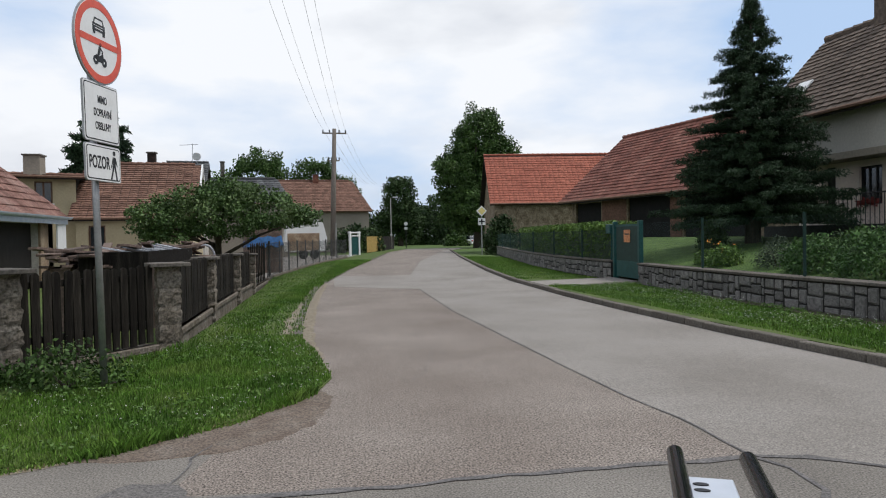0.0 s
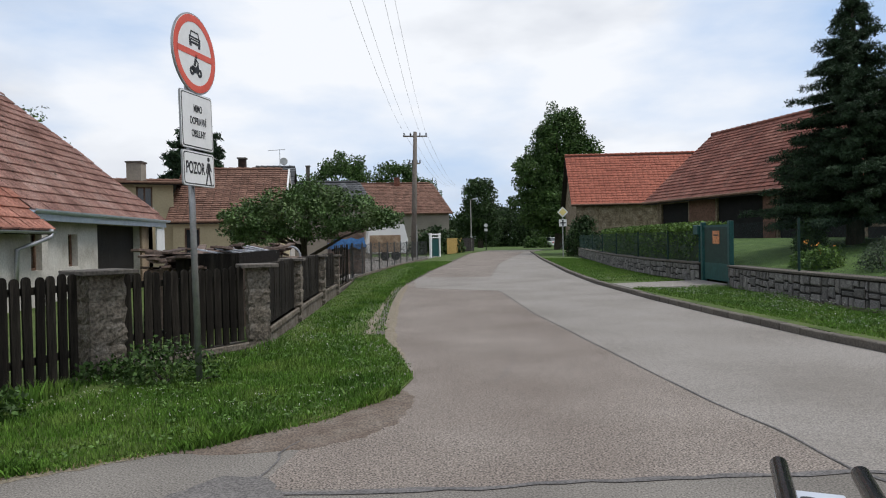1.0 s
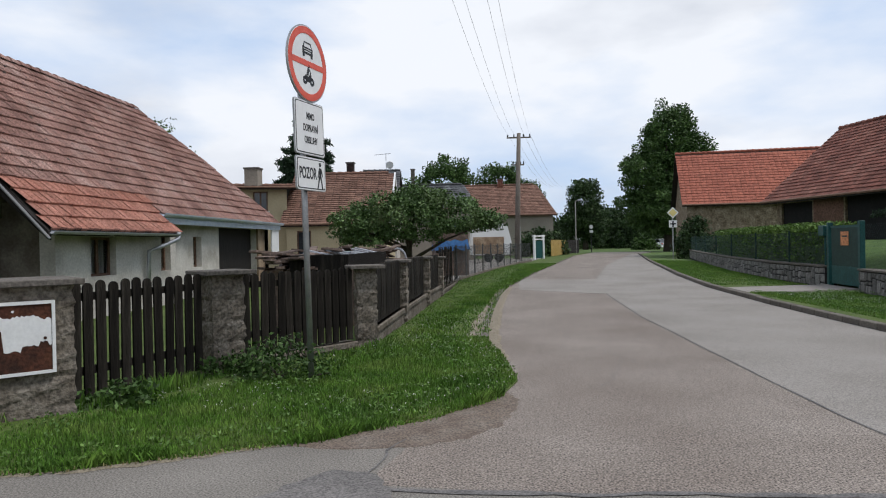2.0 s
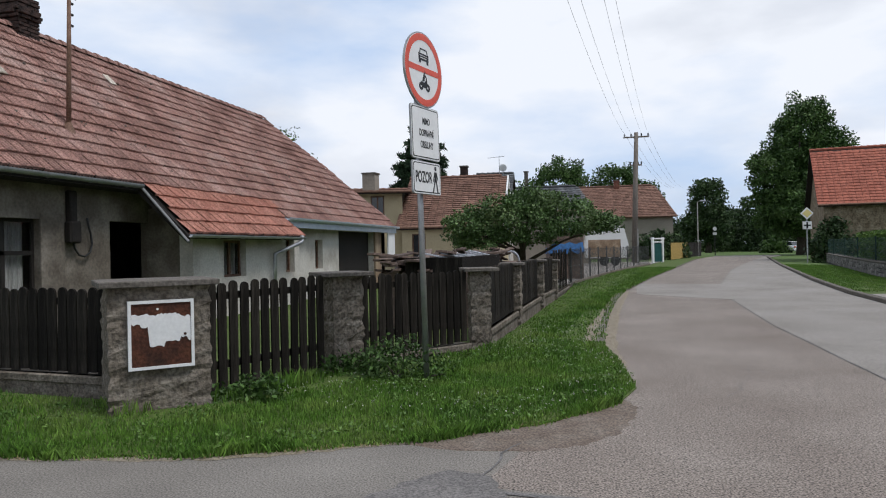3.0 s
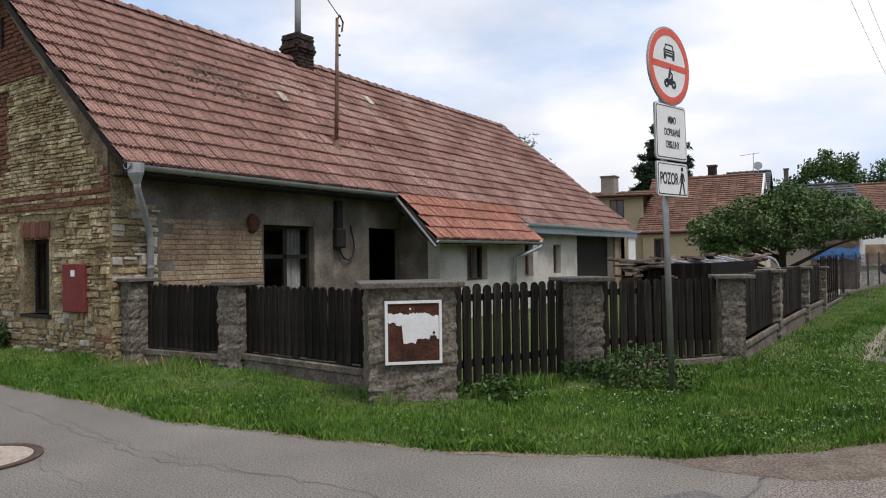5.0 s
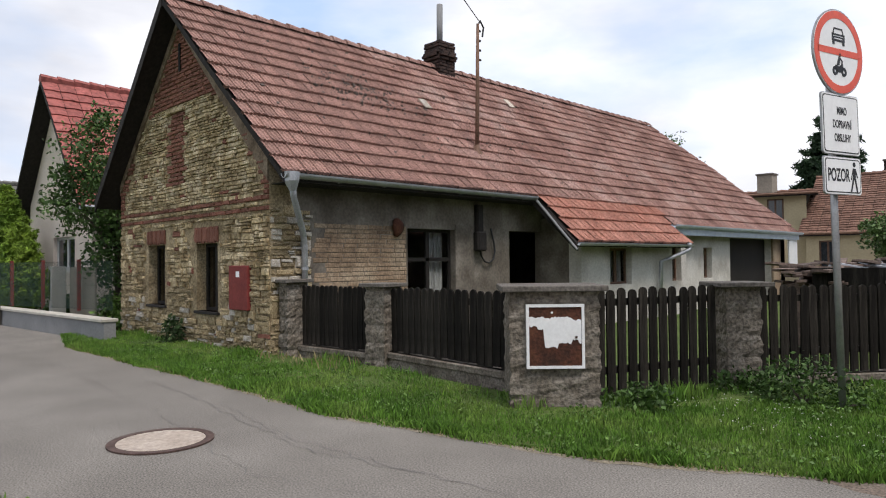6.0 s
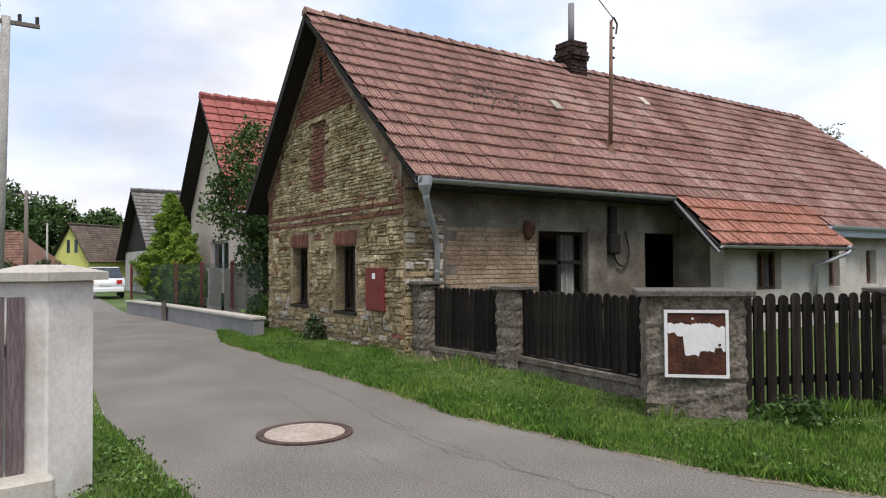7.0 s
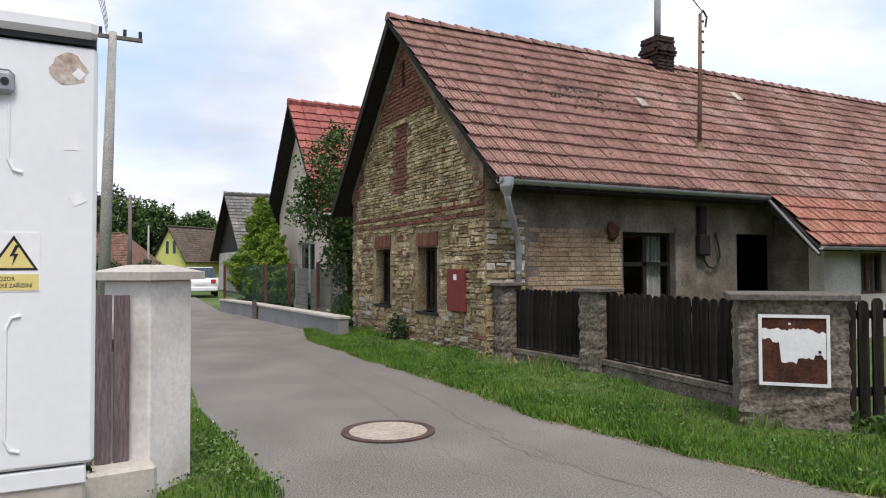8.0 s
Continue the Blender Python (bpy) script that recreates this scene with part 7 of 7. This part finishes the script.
part("lintel", boxed(-0.05, 1.36, -0.075, 0.075, 1.52, 1.6), M["enamel"], wg)
part("gate_panel", boxed(0.2, 1.1, -0.03, 0.03, 0.1, 1.45), M["green_paint"], wg)
for k, (x, y, mt, lab) in enumerate(((5.0, 59.5, "wood_yellow", "yellow wooden fence field"), (6.1, 64.5, "wood_yellow", "yellow wooden fence field"), (7.3, 68.8, "dark_wood", "dark wooden fence field"), (8.3, 72.2, "dark_wood", "dark wooden fence field"))):
    fx = thing("board_fence", (x, y, 0), lab + " along the road", "fence", "board fences", rz=74)
    for j in range(12):
        part("plank", boxed(j * 0.33, j * 0.33 + 0.28, -0.02, 0.02, 0.1, 1.5), M[mt], fx)
    part("rail", boxed(0, 4.0, 0.02, 0.06, 1.2, 1.3), M[mt], fx)


# poles, lamps, wires
def utility_pole(at, h, lean_x, label, arms, r=0.16, material="pole_wood", rz=0.0):
    th = thing("utility_pole", at, label, "utility pole", rz=rz)
    part("shaft", tube(bmesh.new(), [(0, 0, -0.3), (lean_x * 0.5, 0, h * 0.5), (lean_x, 0, h)], [r * 1.15, r, r * 0.75], 10), M[material], th, smooth=True)
    for z, w in arms:
        x = lean_x * z / h
        part("crossarm", boxed(x - w / 2, x + w / 2, -0.06, 0.06, z - 0.05, z + 0.05), M["pole_wood"], th)
        for k in (-0.46, -0.2, 0.2, 0.46):
            part("insulator", tube(bmesh.new(), [(x + k * w, 0, z + 0.05), (x + k * w, 0, z + 0.26)], 0.05, 6), M["sign_black"], th)
    return th


utility_pole((1.9, 54.6, 0), 10.0, 0.3, "tall wooden utility pole with two crossarms", ((9.65, 1.9), (7.5, 0.9)), 0.2)
part("concrete_foot", boxed(0.15, 0.33, -0.12, 0.12, -0.2, 2.6), M["pole_concrete"], [o for o in bpy.data.objects if o.name == "utility_pole"][0])
utility_pole((-22.0, 0.36, 0), 8.3, 0.2, "grey concrete utility pole with a steel crossarm", ((8.15, 1.6),), 0.15, "pole_concrete", 90)
utility_pole((-59.9, 2.95, 0), 7.3, 0.0, "distant wooden utility pole", ((7.0, 1.6),), 0.16, "pole_wood", 90)
utility_pole((-72.0, 5.2, 0), 5.6, 0.0, "distant slim lamp pole", ((5.5, 0.5),), 0.1, "pole_concrete", 90)
lp = thing("street_lamp", (8.9, 74.4, 0), "slim grey street lamp by the road", "street lamp")
part("post", tube(bmesh.new(), [(0, 0, 0), (0, 0, 5.6), (0.3, -0.4, 5.8)], [0.07, 0.05, 0.03], 8), M["pole_concrete"], lp)
part("head", boxed(0.2, 0.75, -0.55, -0.35, 5.68, 5.8, 0.03), M["zinc"], lp)
cables = thing("power_line", (2.2, 54.6, 9.9), "overhead power wires running along the street", "power line")
for k, (dx, x_end) in enumerate(((-0.87, -1.0), (-0.38, -0.63), (0.38, 0.0), (0.87, 0.31))):
    a, b = Vector((2.2 + dx, 54.6, 9.95)), Vector((x_end, 20.0, 8.15)) 
    far = a + (b - a) * 1.9
    far.z = 9.9
    pts = []
    for j in range(25):
        t = j / 24
        p = a.lerp(far, t)
        zc = a.z - 4 * 1.55 * t * (1 - t)
        pts.append((p.x, p.y, zc))
    part("wire", tube(bmesh.new(), pts, 0.005, 5, False), M["wire"], cables, world_co=True)
    pts = [(a.x + (8 - dx) * t + dx * t, a.y + 55 * t, 9.95 - 4 * 0.9 * t * (1 - t)) for t in [j / 10 for j in range(11)]]
    part("wire", tube(bmesh.new(), pts, 0.008, 5, False), M["wire"], cables, world_co=True)
sl = thing("service_line", (-9.37, 10.44, 6.3), "thin overhead cable from the roof mast", "cable")
pts = [(-9.37 + 14 * t, 10.5 - 26 * t, roof_z(-9.42) + 2.7 + 2.0 * t - 2.2 * t * (1 - t)) for t in [j / 16 for j in range(17)]]
part("cable", tube(bmesh.new(), pts, 0.01, 5, False), M["sign_black"], sl, world_co=True)
for x, y in ((-22.6, 0.42), (-22.2, 0.42), (-21.8, 0.42), (-21.4, 0.42)):
    pts = [(x + 30 * t, y - 1.5 * t - 6.5 * t * t, 8.35 + 0.6 * t - 2.4 * t * (1 - t)) for t in [j / 14 for j in range(15)]]
    part("wire", tube(bmesh.new(), pts, 0.008, 5, False), M["wire"], cables, world_co=True)

s2 = thing("priority_sign", (11.95, 46.5, 0.05), "yellow and white diamond road sign with a plate", "road sign", rz=0)
part("post", tube(bmesh.new(), [(0, 0, 0), (0, 0, 3.35)], 0.04, 8), M["steel"], s2)
bm = boxed(-0.27, 0.27, -0.06, -0.04, -0.27, 0.27)
bmesh.ops.transform(bm, matrix=pose(0, 0, 3.08, 0, 45, 0), verts=bm.verts)
part("diamond", bm, M["sign_white"], s2)
bm = boxed(-0.19, 0.19, -0.07, -0.06, -0.19, 0.19)
bmesh.ops.transform(bm, matrix=pose(0, 0, 3.08, 0, 45, 0), verts=bm.verts)
part("diamond_field", bm, M["sign_yellow"], s2)
part("plate", boxed(-0.26, 0.26, -0.06, -0.04, 2.1, 2.58), M["sign_white"], s2)
part("plate_bar", boxed(-0.05, 0.05, -0.066, -0.06, 2.14, 2.54), M["sign_black"], s2)
part("plate_bar", boxed(-0.2, 0.2, -0.066, -0.06, 2.3, 2.38), M["sign_black"], s2)
s3 = thing("far_sign", (11.6, 82.0, 0), "small distant road sign with its back plate", "road sign")
part("post", tube(bmesh.new(), [(0, 0, 0), (0, 0, 3.0)], 0.05, 8), M["sign_black"], s3)
part("disc", disc(bmesh.new(), pose(0, -0.05, 3.0), 0.22, 0.02, 20), M["sign_white"], s3)
part("plate", boxed(-0.2, 0.2, -0.06, -0.04, 2.3, 2.6), M["sign_white"], s3)


def car(name, at, rz, label):
    """A small saloon: lower body, cabin, glass, wheels; its nose towards +x."""
    th = thing(name, at, label, "car", rz=rz)
    bm = bmesh.new()
    lo = [(-2.1, 0.28), (2.1, 0.28), (2.18, 0.6), (2.0, 0.78), (0.95, 0.92), (-1.5, 0.97), (-2.12, 0.92), (-2.18, 0.55)]
    profile(bm, lo, -0.84, 0.84)
    bmesh.ops.bevel(bm, geom=bm.edges[:], offset=0.06, segments=2, affect="EDGES")
    part("body", bm, M["car_white"], th, smooth=True)
    bm = bmesh.new()
    a = [(-1.95, 0.93), (1.0, 0.9), (0.2, 1.4), (-0.3, 1.45), (-1.2, 1.42)]
    v0, v1 = [bm.verts.new((x, -0.78 if z < 1 else -0.62, z)) for x, z in a], [bm.verts.new((x, 0.78 if z < 1 else 0.62, z)) for x, z in a]
    for k in range(5):
        bm.faces.new((v0[k], v0[(k + 1) % 5], v1[(k + 1) % 5], v1[k]))
    bm.faces.new(v0), bm.faces.new(v1)
    part("cabin", bm, M["car_glass"], th, "dark window glass")
    part("roof_panel", boxed(-1.25, 0.2, -0.62, 0.62, 1.41, 1.47, 0.02), M["car_white"], th)
    for x in (-1.35, 1.35):
        for y in (-0.8, 0.66):
            w = part("wheel", disc(bmesh.new(), pose(x, y + 0.14, 0.3), 0.3, 0.18, 20), M["rubber"], th)
            part("rim", disc(bmesh.new(), pose(x, y + 0.14 - (0.181 if y < 0 else 0), 0.3), 0.19, 0.005, 16), M["zinc"], w)
    for y in (-0.72, 0.48):
        part("tail_light", boxed(-2.2, -2.12, y, y + 0.24, 0.68, 0.86, 0.02), M["lamp_red"], th)
        part("headlight", boxed(2.05, 2.16, y, y + 0.24, 0.58, 0.72, 0.02), M["zinc"], th)
    part("number_plate", boxed(-2.2, -2.17, -0.26, 0.26, 0.62, 0.73), M["sign_white"], th)
    part("bumper", boxed(-2.24, -2.1, -0.8, 0.8, 0.3, 0.5, 0.03), M["car_white"], th)
    return th


car("parked_car", (-37.3, 5.1, 0), 174, "white hatchback parked beside the lane")
car("parked_car", (23.4, 99.0, -0.05), 105, "white car parked under the lime tree")

# ---- left: neighbour's plot, lane end ----
nw = thing("low_wall", (-14.95, 5.0, 0), "low grey rendered garden wall with a pale coping", "garden wall")
bm, bc = bmesh.new(), bmesh.new()
for a, d, L, ang in along([(-13.3, 4.47), (-14.8, 4.4), (-19.4, 4.16), (-23.1, 3.8), (-23.4, 7.0)]):
    m = Matrix.Translation((a.x, a.y, 0)) @ pose(0, 0, 0, 0, 0, ang)
    box(bm, 0, L, -0.22, 0.0, -0.1, 0.36, m=m)
    box(bc, -0.02, L + 0.02, -0.26, 0.04, 0.36, 0.42, 0.01, m=m)
part("wall_body", bm, M["render_grey"], nw, world_co=True)
part("coping", bc, M["concrete_cap"], nw, "pale concrete coping", True)
part("wall_joint", boxed(-19.55, -19.25, 4.07, 4.13, -0.05, 0.5), M["concrete_dark"], nw, world_co=True)
chain_fence("wire_fence", [(-15.2, 5.3), (-19.4, 4.42), (-24.2, 4.12)], 0.45, 1.5, [], "dark netting fence on the low wall", M["mesh_green"], 0.02, M["post_red"], 0.06, 0.0025)
for x, y in ((-16.72, 5.1), (-18.54, 4.86), (-20.35, 4.62), (-24.2, 4.12)):
    single("fence_post", boxed(x - 0.035, x + 0.035, y - 0.035, y + 0.035, 0.4, 1.55), M["red_paint"], "dark red painted square steel fence post", "fence post", "red fence posts")
nb = thing("meter_pillar", (-18.1, 5.05, 0.1), "pale meter pillar with a dark glazed door", "meter pillar", rz=169)
part("body", boxed(-0.36, 0.36, -0.15, 0.15, -0.1, 1.3, 0.01), M["plaster_pale"], nb)
part("door", boxed(-0.05, 0.27, 0.15, 0.16, 0.5, 1.22), M["car_glass"], nb)
sc = single("privacy_screen", boxed(-17.7, -16.0, 5.2, 5.24, -0.02, 1.38), M["plaster_grey"], "grey brown board screen behind the fence", "screen")
broad_tree("garden_tree", (-16.2, 5.75, 0), 4.9, 0.09, [(0, -0.1, 3.6, 0.9, 0.9, 1.05), (-0.4, -0.5, 2.9, 0.75, 0.7, 0.7), (0.35, 0.1, 2.6, 0.6, 0.6, 0.8), (-0.1, -0.1, 1.6, 0.5, 0.5, 0.7)], 180, 62, 0.05, M["leaf"], "young leafy tree between the houses", 0.17, 0.35, ragged=0.22)
conifer("thuja", (-22.4, 4.95, 0.05), 3.65, 1.0, 52, M["thuja"], "bright yellow green conical thuja", -0.9, 46, 0.022, 0.05, 0.02, 1.0, 1.0, 3.4)
conifer("thuja", (-21.0, 4.95, 0.05), 2.5, 0.62, 36, M["thuja"], "lower bright green thuja bush", -0.9, 46, 0.022, 0.05, 0.02, 1.0, 0.85, 3.4)
shrub("garden_shrub", (-18.6, 5.3, 0.05), 0.6, 0.4, 0.7, 60, 0.05, M["leaf"], "green shrub behind the low wall", "shrub", spread=0.1, per=18)
shrub("garden_shrub", (-16.0, 5.6, 0.05), 0.5, 0.35, 0.75, 60, 0.05, M["leaf_hedge"], "green shrub behind the low wall", "shrub", spread=0.1, per=18)
shrub("garden_shrub", (-23.4, 5.4, 0.05), 0.9, 0.6, 1.5, 90, 0.06, M["leaf_dark"], "dark green shrub by the fence corner", "shrub", spread=0.12, per=18)
simple_house("rose_house", (-18.3, 5.9, 0), 90, 9.5, 5.5, 3.35, 6.55, "plaster_rose", "roof_bright", "pale rose rendered house with a bright red tiled roof", windows=(("l", 1.35, 3.2, 1.3, 2.2),), over=0.45, row=0.34)
simple_house("black_gable_house", (-38.5, 7.8, 0), 90, 9.0, 9.2, 2.4, 5.95, "plaster_white", "roof_grey", "white cottage with a black boarded gable", windows=(("l", 5.2, 6.3, 0.7, 2.0),), over=0.5, gable_mat="dark_wood", row=0.34)
yl = simple_house("yellow_house", (-99.3, 11.9, 0), 127, 12.0, 6.0, 3.0, 7.3, "plaster_bright", "roof_dull", "bright yellow house with a dark grey roof", over=0.5)
for u in (1.9, 3.2):
    part("window", boxed(-0.04, 0.0, u, u + 0.5, 3.5, 5.2), M["car_glass"], yl, "tall dark gable window")
simple_house("red_roof_house", (-75.0, -4.4, 0), 60, 9.0, 7.0, 1.8, 4.9, "plaster_grey", "roof_brown", "low house with a red brown tiled roof", over=0.4, hip=2.6)
for x, y, h, w in ((-112, -4, 12.5, 7), (-110, 2.5, 12, 7), (-118, 9, 11, 7), (-112, 15.5, 9.5, 5), (-100, 20, 9, 5), (-112, -14, 11, 7)):
    broad_tree("far_tree", (x, y, 0), h, 0.35, [(0, 0, h * 0.58, w * 0.62, w * 0.62, h * 0.42)], 170, 50, 0.3, M["leaf"], "dark green tree far behind the houses", 0.65, 0.2, "far trees behind the lane")
shrub("round_bush", (-58.5, 4.4, 0), 2.4, 1.8, 1.9, 100, 0.15, M["leaf_dark"], "dark bush at the lane end", "shrub", spread=0.25, per=24)
shrub("round_bush", (-54.0, 0.9, 0), 2.0, 1.8, 2.1, 100, 0.15, M["leaf_dark"], "dark bush at the lane end", "shrub", spread=0.25, per=24)

# ---- near left: concrete fence post, boards, cabinet ----
cp = thing("gate_pillar", (-4.79, 0.315, 0), "tall smooth pale concrete gate pillar with a sloping cap", "fence pillar", rz=42)
part("shaft", boxed(-0.185, 0.185, -0.185, 0.185, -0.1, 1.33, 0.012), M["concrete_light"], cp)
bm = bmesh.new()
lo = [(-0.24, -0.24), (0.24, -0.24), (0.24, 0.24), (-0.24, 0.24)]
r0, r1 = [bm.verts.new((x, y, 1.33)) for x, y in lo], [bm.verts.new((x, y, 1.38)) for x, y in lo]
r2 = [bm.verts.new((x * 0.35, y * 0.35, 1.425)) for x, y in lo]
for p, q in ((r0, r1), (r1, r2)):
    for k in range(4):
        bm.faces.new((p[k], p[(k + 1) % 4], q[(k + 1) % 4], q[k]))
bm.faces.new(r0[::-1]), bm.faces.new(r2)
part("cap", bm, M["concrete_cap"], cp, "stone cap with sloping top")
bf = thing("board_fence", (-4.64, 0.225, 0), "violet brown painted plank fence beside the pillar", "fence", rz=-84)
part("plinth", boxed(-0.1, 2.2, -0.12, 0.2, -0.1, 0.24, 0.02), M["concrete_cap"], bf, "worn concrete plinth")
for k in range(14):
    ob = part("plank", mesh_of("plank", plank_mesh(0.085, 1.0, 0.022, False), M["plank_violet"]), M["plank_violet"], bf)
    ob.matrix_basis = pose(0.075 + k * 0.098, 0.02, 0.24 + 0.004 * (k % 3))
part("rail", boxed(0.06, 1.5, -0.06, 0.0, 0.9, 0.97), M["plank_violet"], bf)
shrub("weed_clump", (-4.46, -0.115, 0.22), 0.1, 0.1, 0.14, 12, 0.03, M["leaf"], "small green weeds on the plinth", "weeds", spread=0.03, per=8)

cb = thing("switch_cabinet", (-2.088, -0.436, 0), "tall light grey electrical distribution cabinet with a warning label", "cabinet")
FX = 0.15
part("plinth", boxed(-0.16, FX - 0.012, -0.38, 0.4, -0.05, 0.92, 0.006), M["concrete_cap"], cb)
part("base_rail", boxed(-0.17, FX - 0.006, -0.39, 0.402, 0.875, 0.92, 0.004), M["cabinet"], cb)
part("body", boxed(-0.18, FX - 0.02, -0.41, 0.42, 0.92, 1.955, 0.012), M["cabinet"], cb)
part("door", boxed(FX - 0.02, FX, -0.4, 0.418, 0.925, 1.95, 0.008), M["cabinet"], cb)
part("lid", boxed(-0.22, FX + 0.02, -0.44, 0.418, 1.968, 2.02, 0.014), M["cabinet"], cb)
# black strip that fills the gap between door and lid
part("lid_seal", boxed(-0.18, FX + 0.004, -0.41, 0.416, 1.954, 1.969), M["sign_black"], cb)
for z in (1.84,):
    part("lock", boxed(FX, FX + 0.02, 0.17, 0.245, z - 0.03, z + 0.03, 0.012), M["zinc"], cb, "grey metal door lock")
    part("lock_core", disc(bmesh.new(), pose(FX + 0.02, 0.225, z, 0, 0, 90), 0.009, 0.003, 14), M["sign_black"], cb)
groove = [(FX + 0.001, 0.232, 1.79), (FX + 0.001, 0.232, 1.66), (FX + 0.001, 0.243, 1.635), (FX + 0.001, 0.262, 1.63)]
part("panel_rib", tube(bmesh.new(), groove, 0.004, 6), M["cabinet"], cb)
part("panel_rib", tube(bmesh.new(), [(FX + 0.001, 0.262, 1.29), (FX + 0.001, 0.243, 1.285), (FX + 0.001, 0.232, 1.26), (FX + 0.001, 0.232, 1.0), (FX + 0.001, 0.243, 0.975), (FX + 0.001, 0.262, 0.97)], 0.004, 6), M["cabinet"], cb)
lab = part("warning_label", boxed(FX, FX + 0.0015, 0.16, 0.3, 1.347, 1.487), M["paper"], cb, "white and yellow electrical warning label")
Q = lambda pts, x, mt, nm, lb="": part(nm, (lambda b: (b.faces.new([b.verts.new((x, y, z)) for y, z in pts]), b)[1])(bmesh.new()), M[mt], lab, lb)
Q([(0.195, 1.397), (0.297, 1.397), (0.246, 1.48)], FX + 0.0022, "sign_black", "triangle_border")
Q([(0.205, 1.403), (0.287, 1.403), (0.246, 1.469)], FX + 0.0029, "sign_yellow", "triangle_field", "yellow warning triangle")
Q([(0.25, 1.458), (0.238, 1.43), (0.247, 1.432), (0.243, 1.408), (0.256, 1.437), (0.247, 1.436), (0.257, 1.456)], FX + 0.0036, "sign_black", "lightning_symbol")
Q([(0.163, 1.35), (0.298, 1.35), (0.298, 1.388), (0.163, 1.388)], FX + 0.0022, "sign_yellow", "text_field")
for word, z, sz in (("POZOR", 1.377, 0.014), ("ELEKTRICKÉ ZAŘÍZENÍ", 1.361, 0.0135)):
    cu = bpy.data.curves.new("lettering", "FONT")
    cu.body, cu.size, cu.align_x, cu.align_y = word, sz, "CENTER", "CENTER"
    cu.materials.append(M["sign_black"])
    ob = new("lettering", cu)
    ob.parent = lab
    ob.matrix_basis = pose(FX + 0.003, 0.23, z, 90, 0, 90) @ Matrix.Diagonal((0.8, 1, 1, 1))
for y, z, a, w in ((0.361, 1.706, 4, 0.03), (0.377, 1.573, 28, 0.03), (0.378, 1.88, 50, 0.022)):
    part("sticker_rest", boxed(FX, FX + 0.001, -w / 2, w / 2, -w / 2, w / 2, m=pose(0, y, z, a)), M["paper"], cb, "torn white sticker rest")
rng = random.Random(6)
bm = bmesh.new()
bm.faces.new([bm.verts.new((FX + 0.0008, 0.356 + 0.042 * math.cos(t) * rng.uniform(0.75, 1.1), 1.888 + 0.042 * math.sin(t) * rng.uniform(0.75, 1.1))) for t in [k * 0.35 for k in range(18)]])
part("glue_stain", bm, M["stain"], cb, "brownish glue stain")

# camera slider rails on a stand, close by
DX, DY = 0.05, 0.006
rg = thing("slider_rails", (0.33 + DX, 0.36 + DY, 0), "two black steel slider rods on a silver plate and a stand", "camera stand")
for a, b in (((0.338, 0.595), (0.18, 0.28)), ((0.392, 0.561), (0.235, 0.25))):
    part("rod", tube(bmesh.new(), [(b[0] + DX, b[1] + DY, 1.19), (a[0] + DX, a[1] + DY, 1.19)], 0.0078, 16), M["steel_dark"], rg, "black polished steel rod", True, True)
RM = pose(0.2755 + DX, 0.429 + DY, 1.183, 0, 0, 63.1 - 90)
part("plate", boxed(-0.026, 0.026, -0.12, 0.125, -0.003, 0.003, 0.001, m=RM), M["plate_steel"], rg, "silver metal plate", True)
for y in (0.106, 0.092):
    b = disc(bmesh.new(), pose(0, 0, 0.0032, -90), 0.0065, 0.0006, 14)
    bmesh.ops.transform(b, matrix=RM @ pose(-0.002, y, 0) @ Matrix.Diagonal((1.0, 0.55, 1, 1)), verts=b.verts)
    part("slot", b, M["sign_black"], rg, world_co=True)
part("column", tube(bmesh.new(), [(0.31, 0.406, 0.55), (0.31, 0.406, 1.18)], 0.016, 10), M["steel_dark"], rg, world_co=True)
for k in range(3):
    t = radians(40 + 120 * k)
    part("leg", tube(bmesh.new(), [(0.31, 0.406, 0.85), (0.31 + 0.42 * math.cos(t), 0.406 + 0.42 * math.sin(t), 0.0)], 0.012, 8), M["steel_dark"], rg, world_co=True)

# unseen houses added to close the place behind the standpoint and block low sky
simple_house("sky_blocker_house", (22.0, -16.0, 0), 180, 14.0, 9.0, 5.0, 8.5, "plaster_grey", "roof_brown", "unseen plain grey house added to the south to block sky light")
simple_house("sky_blocker_house", (27.0, 2.0, 0), -90, 14.0, 9.0, 5.0, 8.5, "plaster_grey", "roof_brown", "unseen plain grey house added to the east to block sky light")
for x, y, w, hh in ((6.5, 112, 3.4, 2.6), (11.5, 118, 3.6, 3.0), (17.5, 119, 3.6, 3.2), (23.5, 117, 3.8, 3.4), (29.5, 114, 3.8, 3.2), (35.0, 108, 3.8, 3.0)):
    shrub("far_hedge_bush", (x, y, 0), w, 1.6, hh, 130, 0.2, M["leaf_dark"], "dark dense bush closing the road bend", "shrub", "bushes by the bend", spread=0.35, per=26)
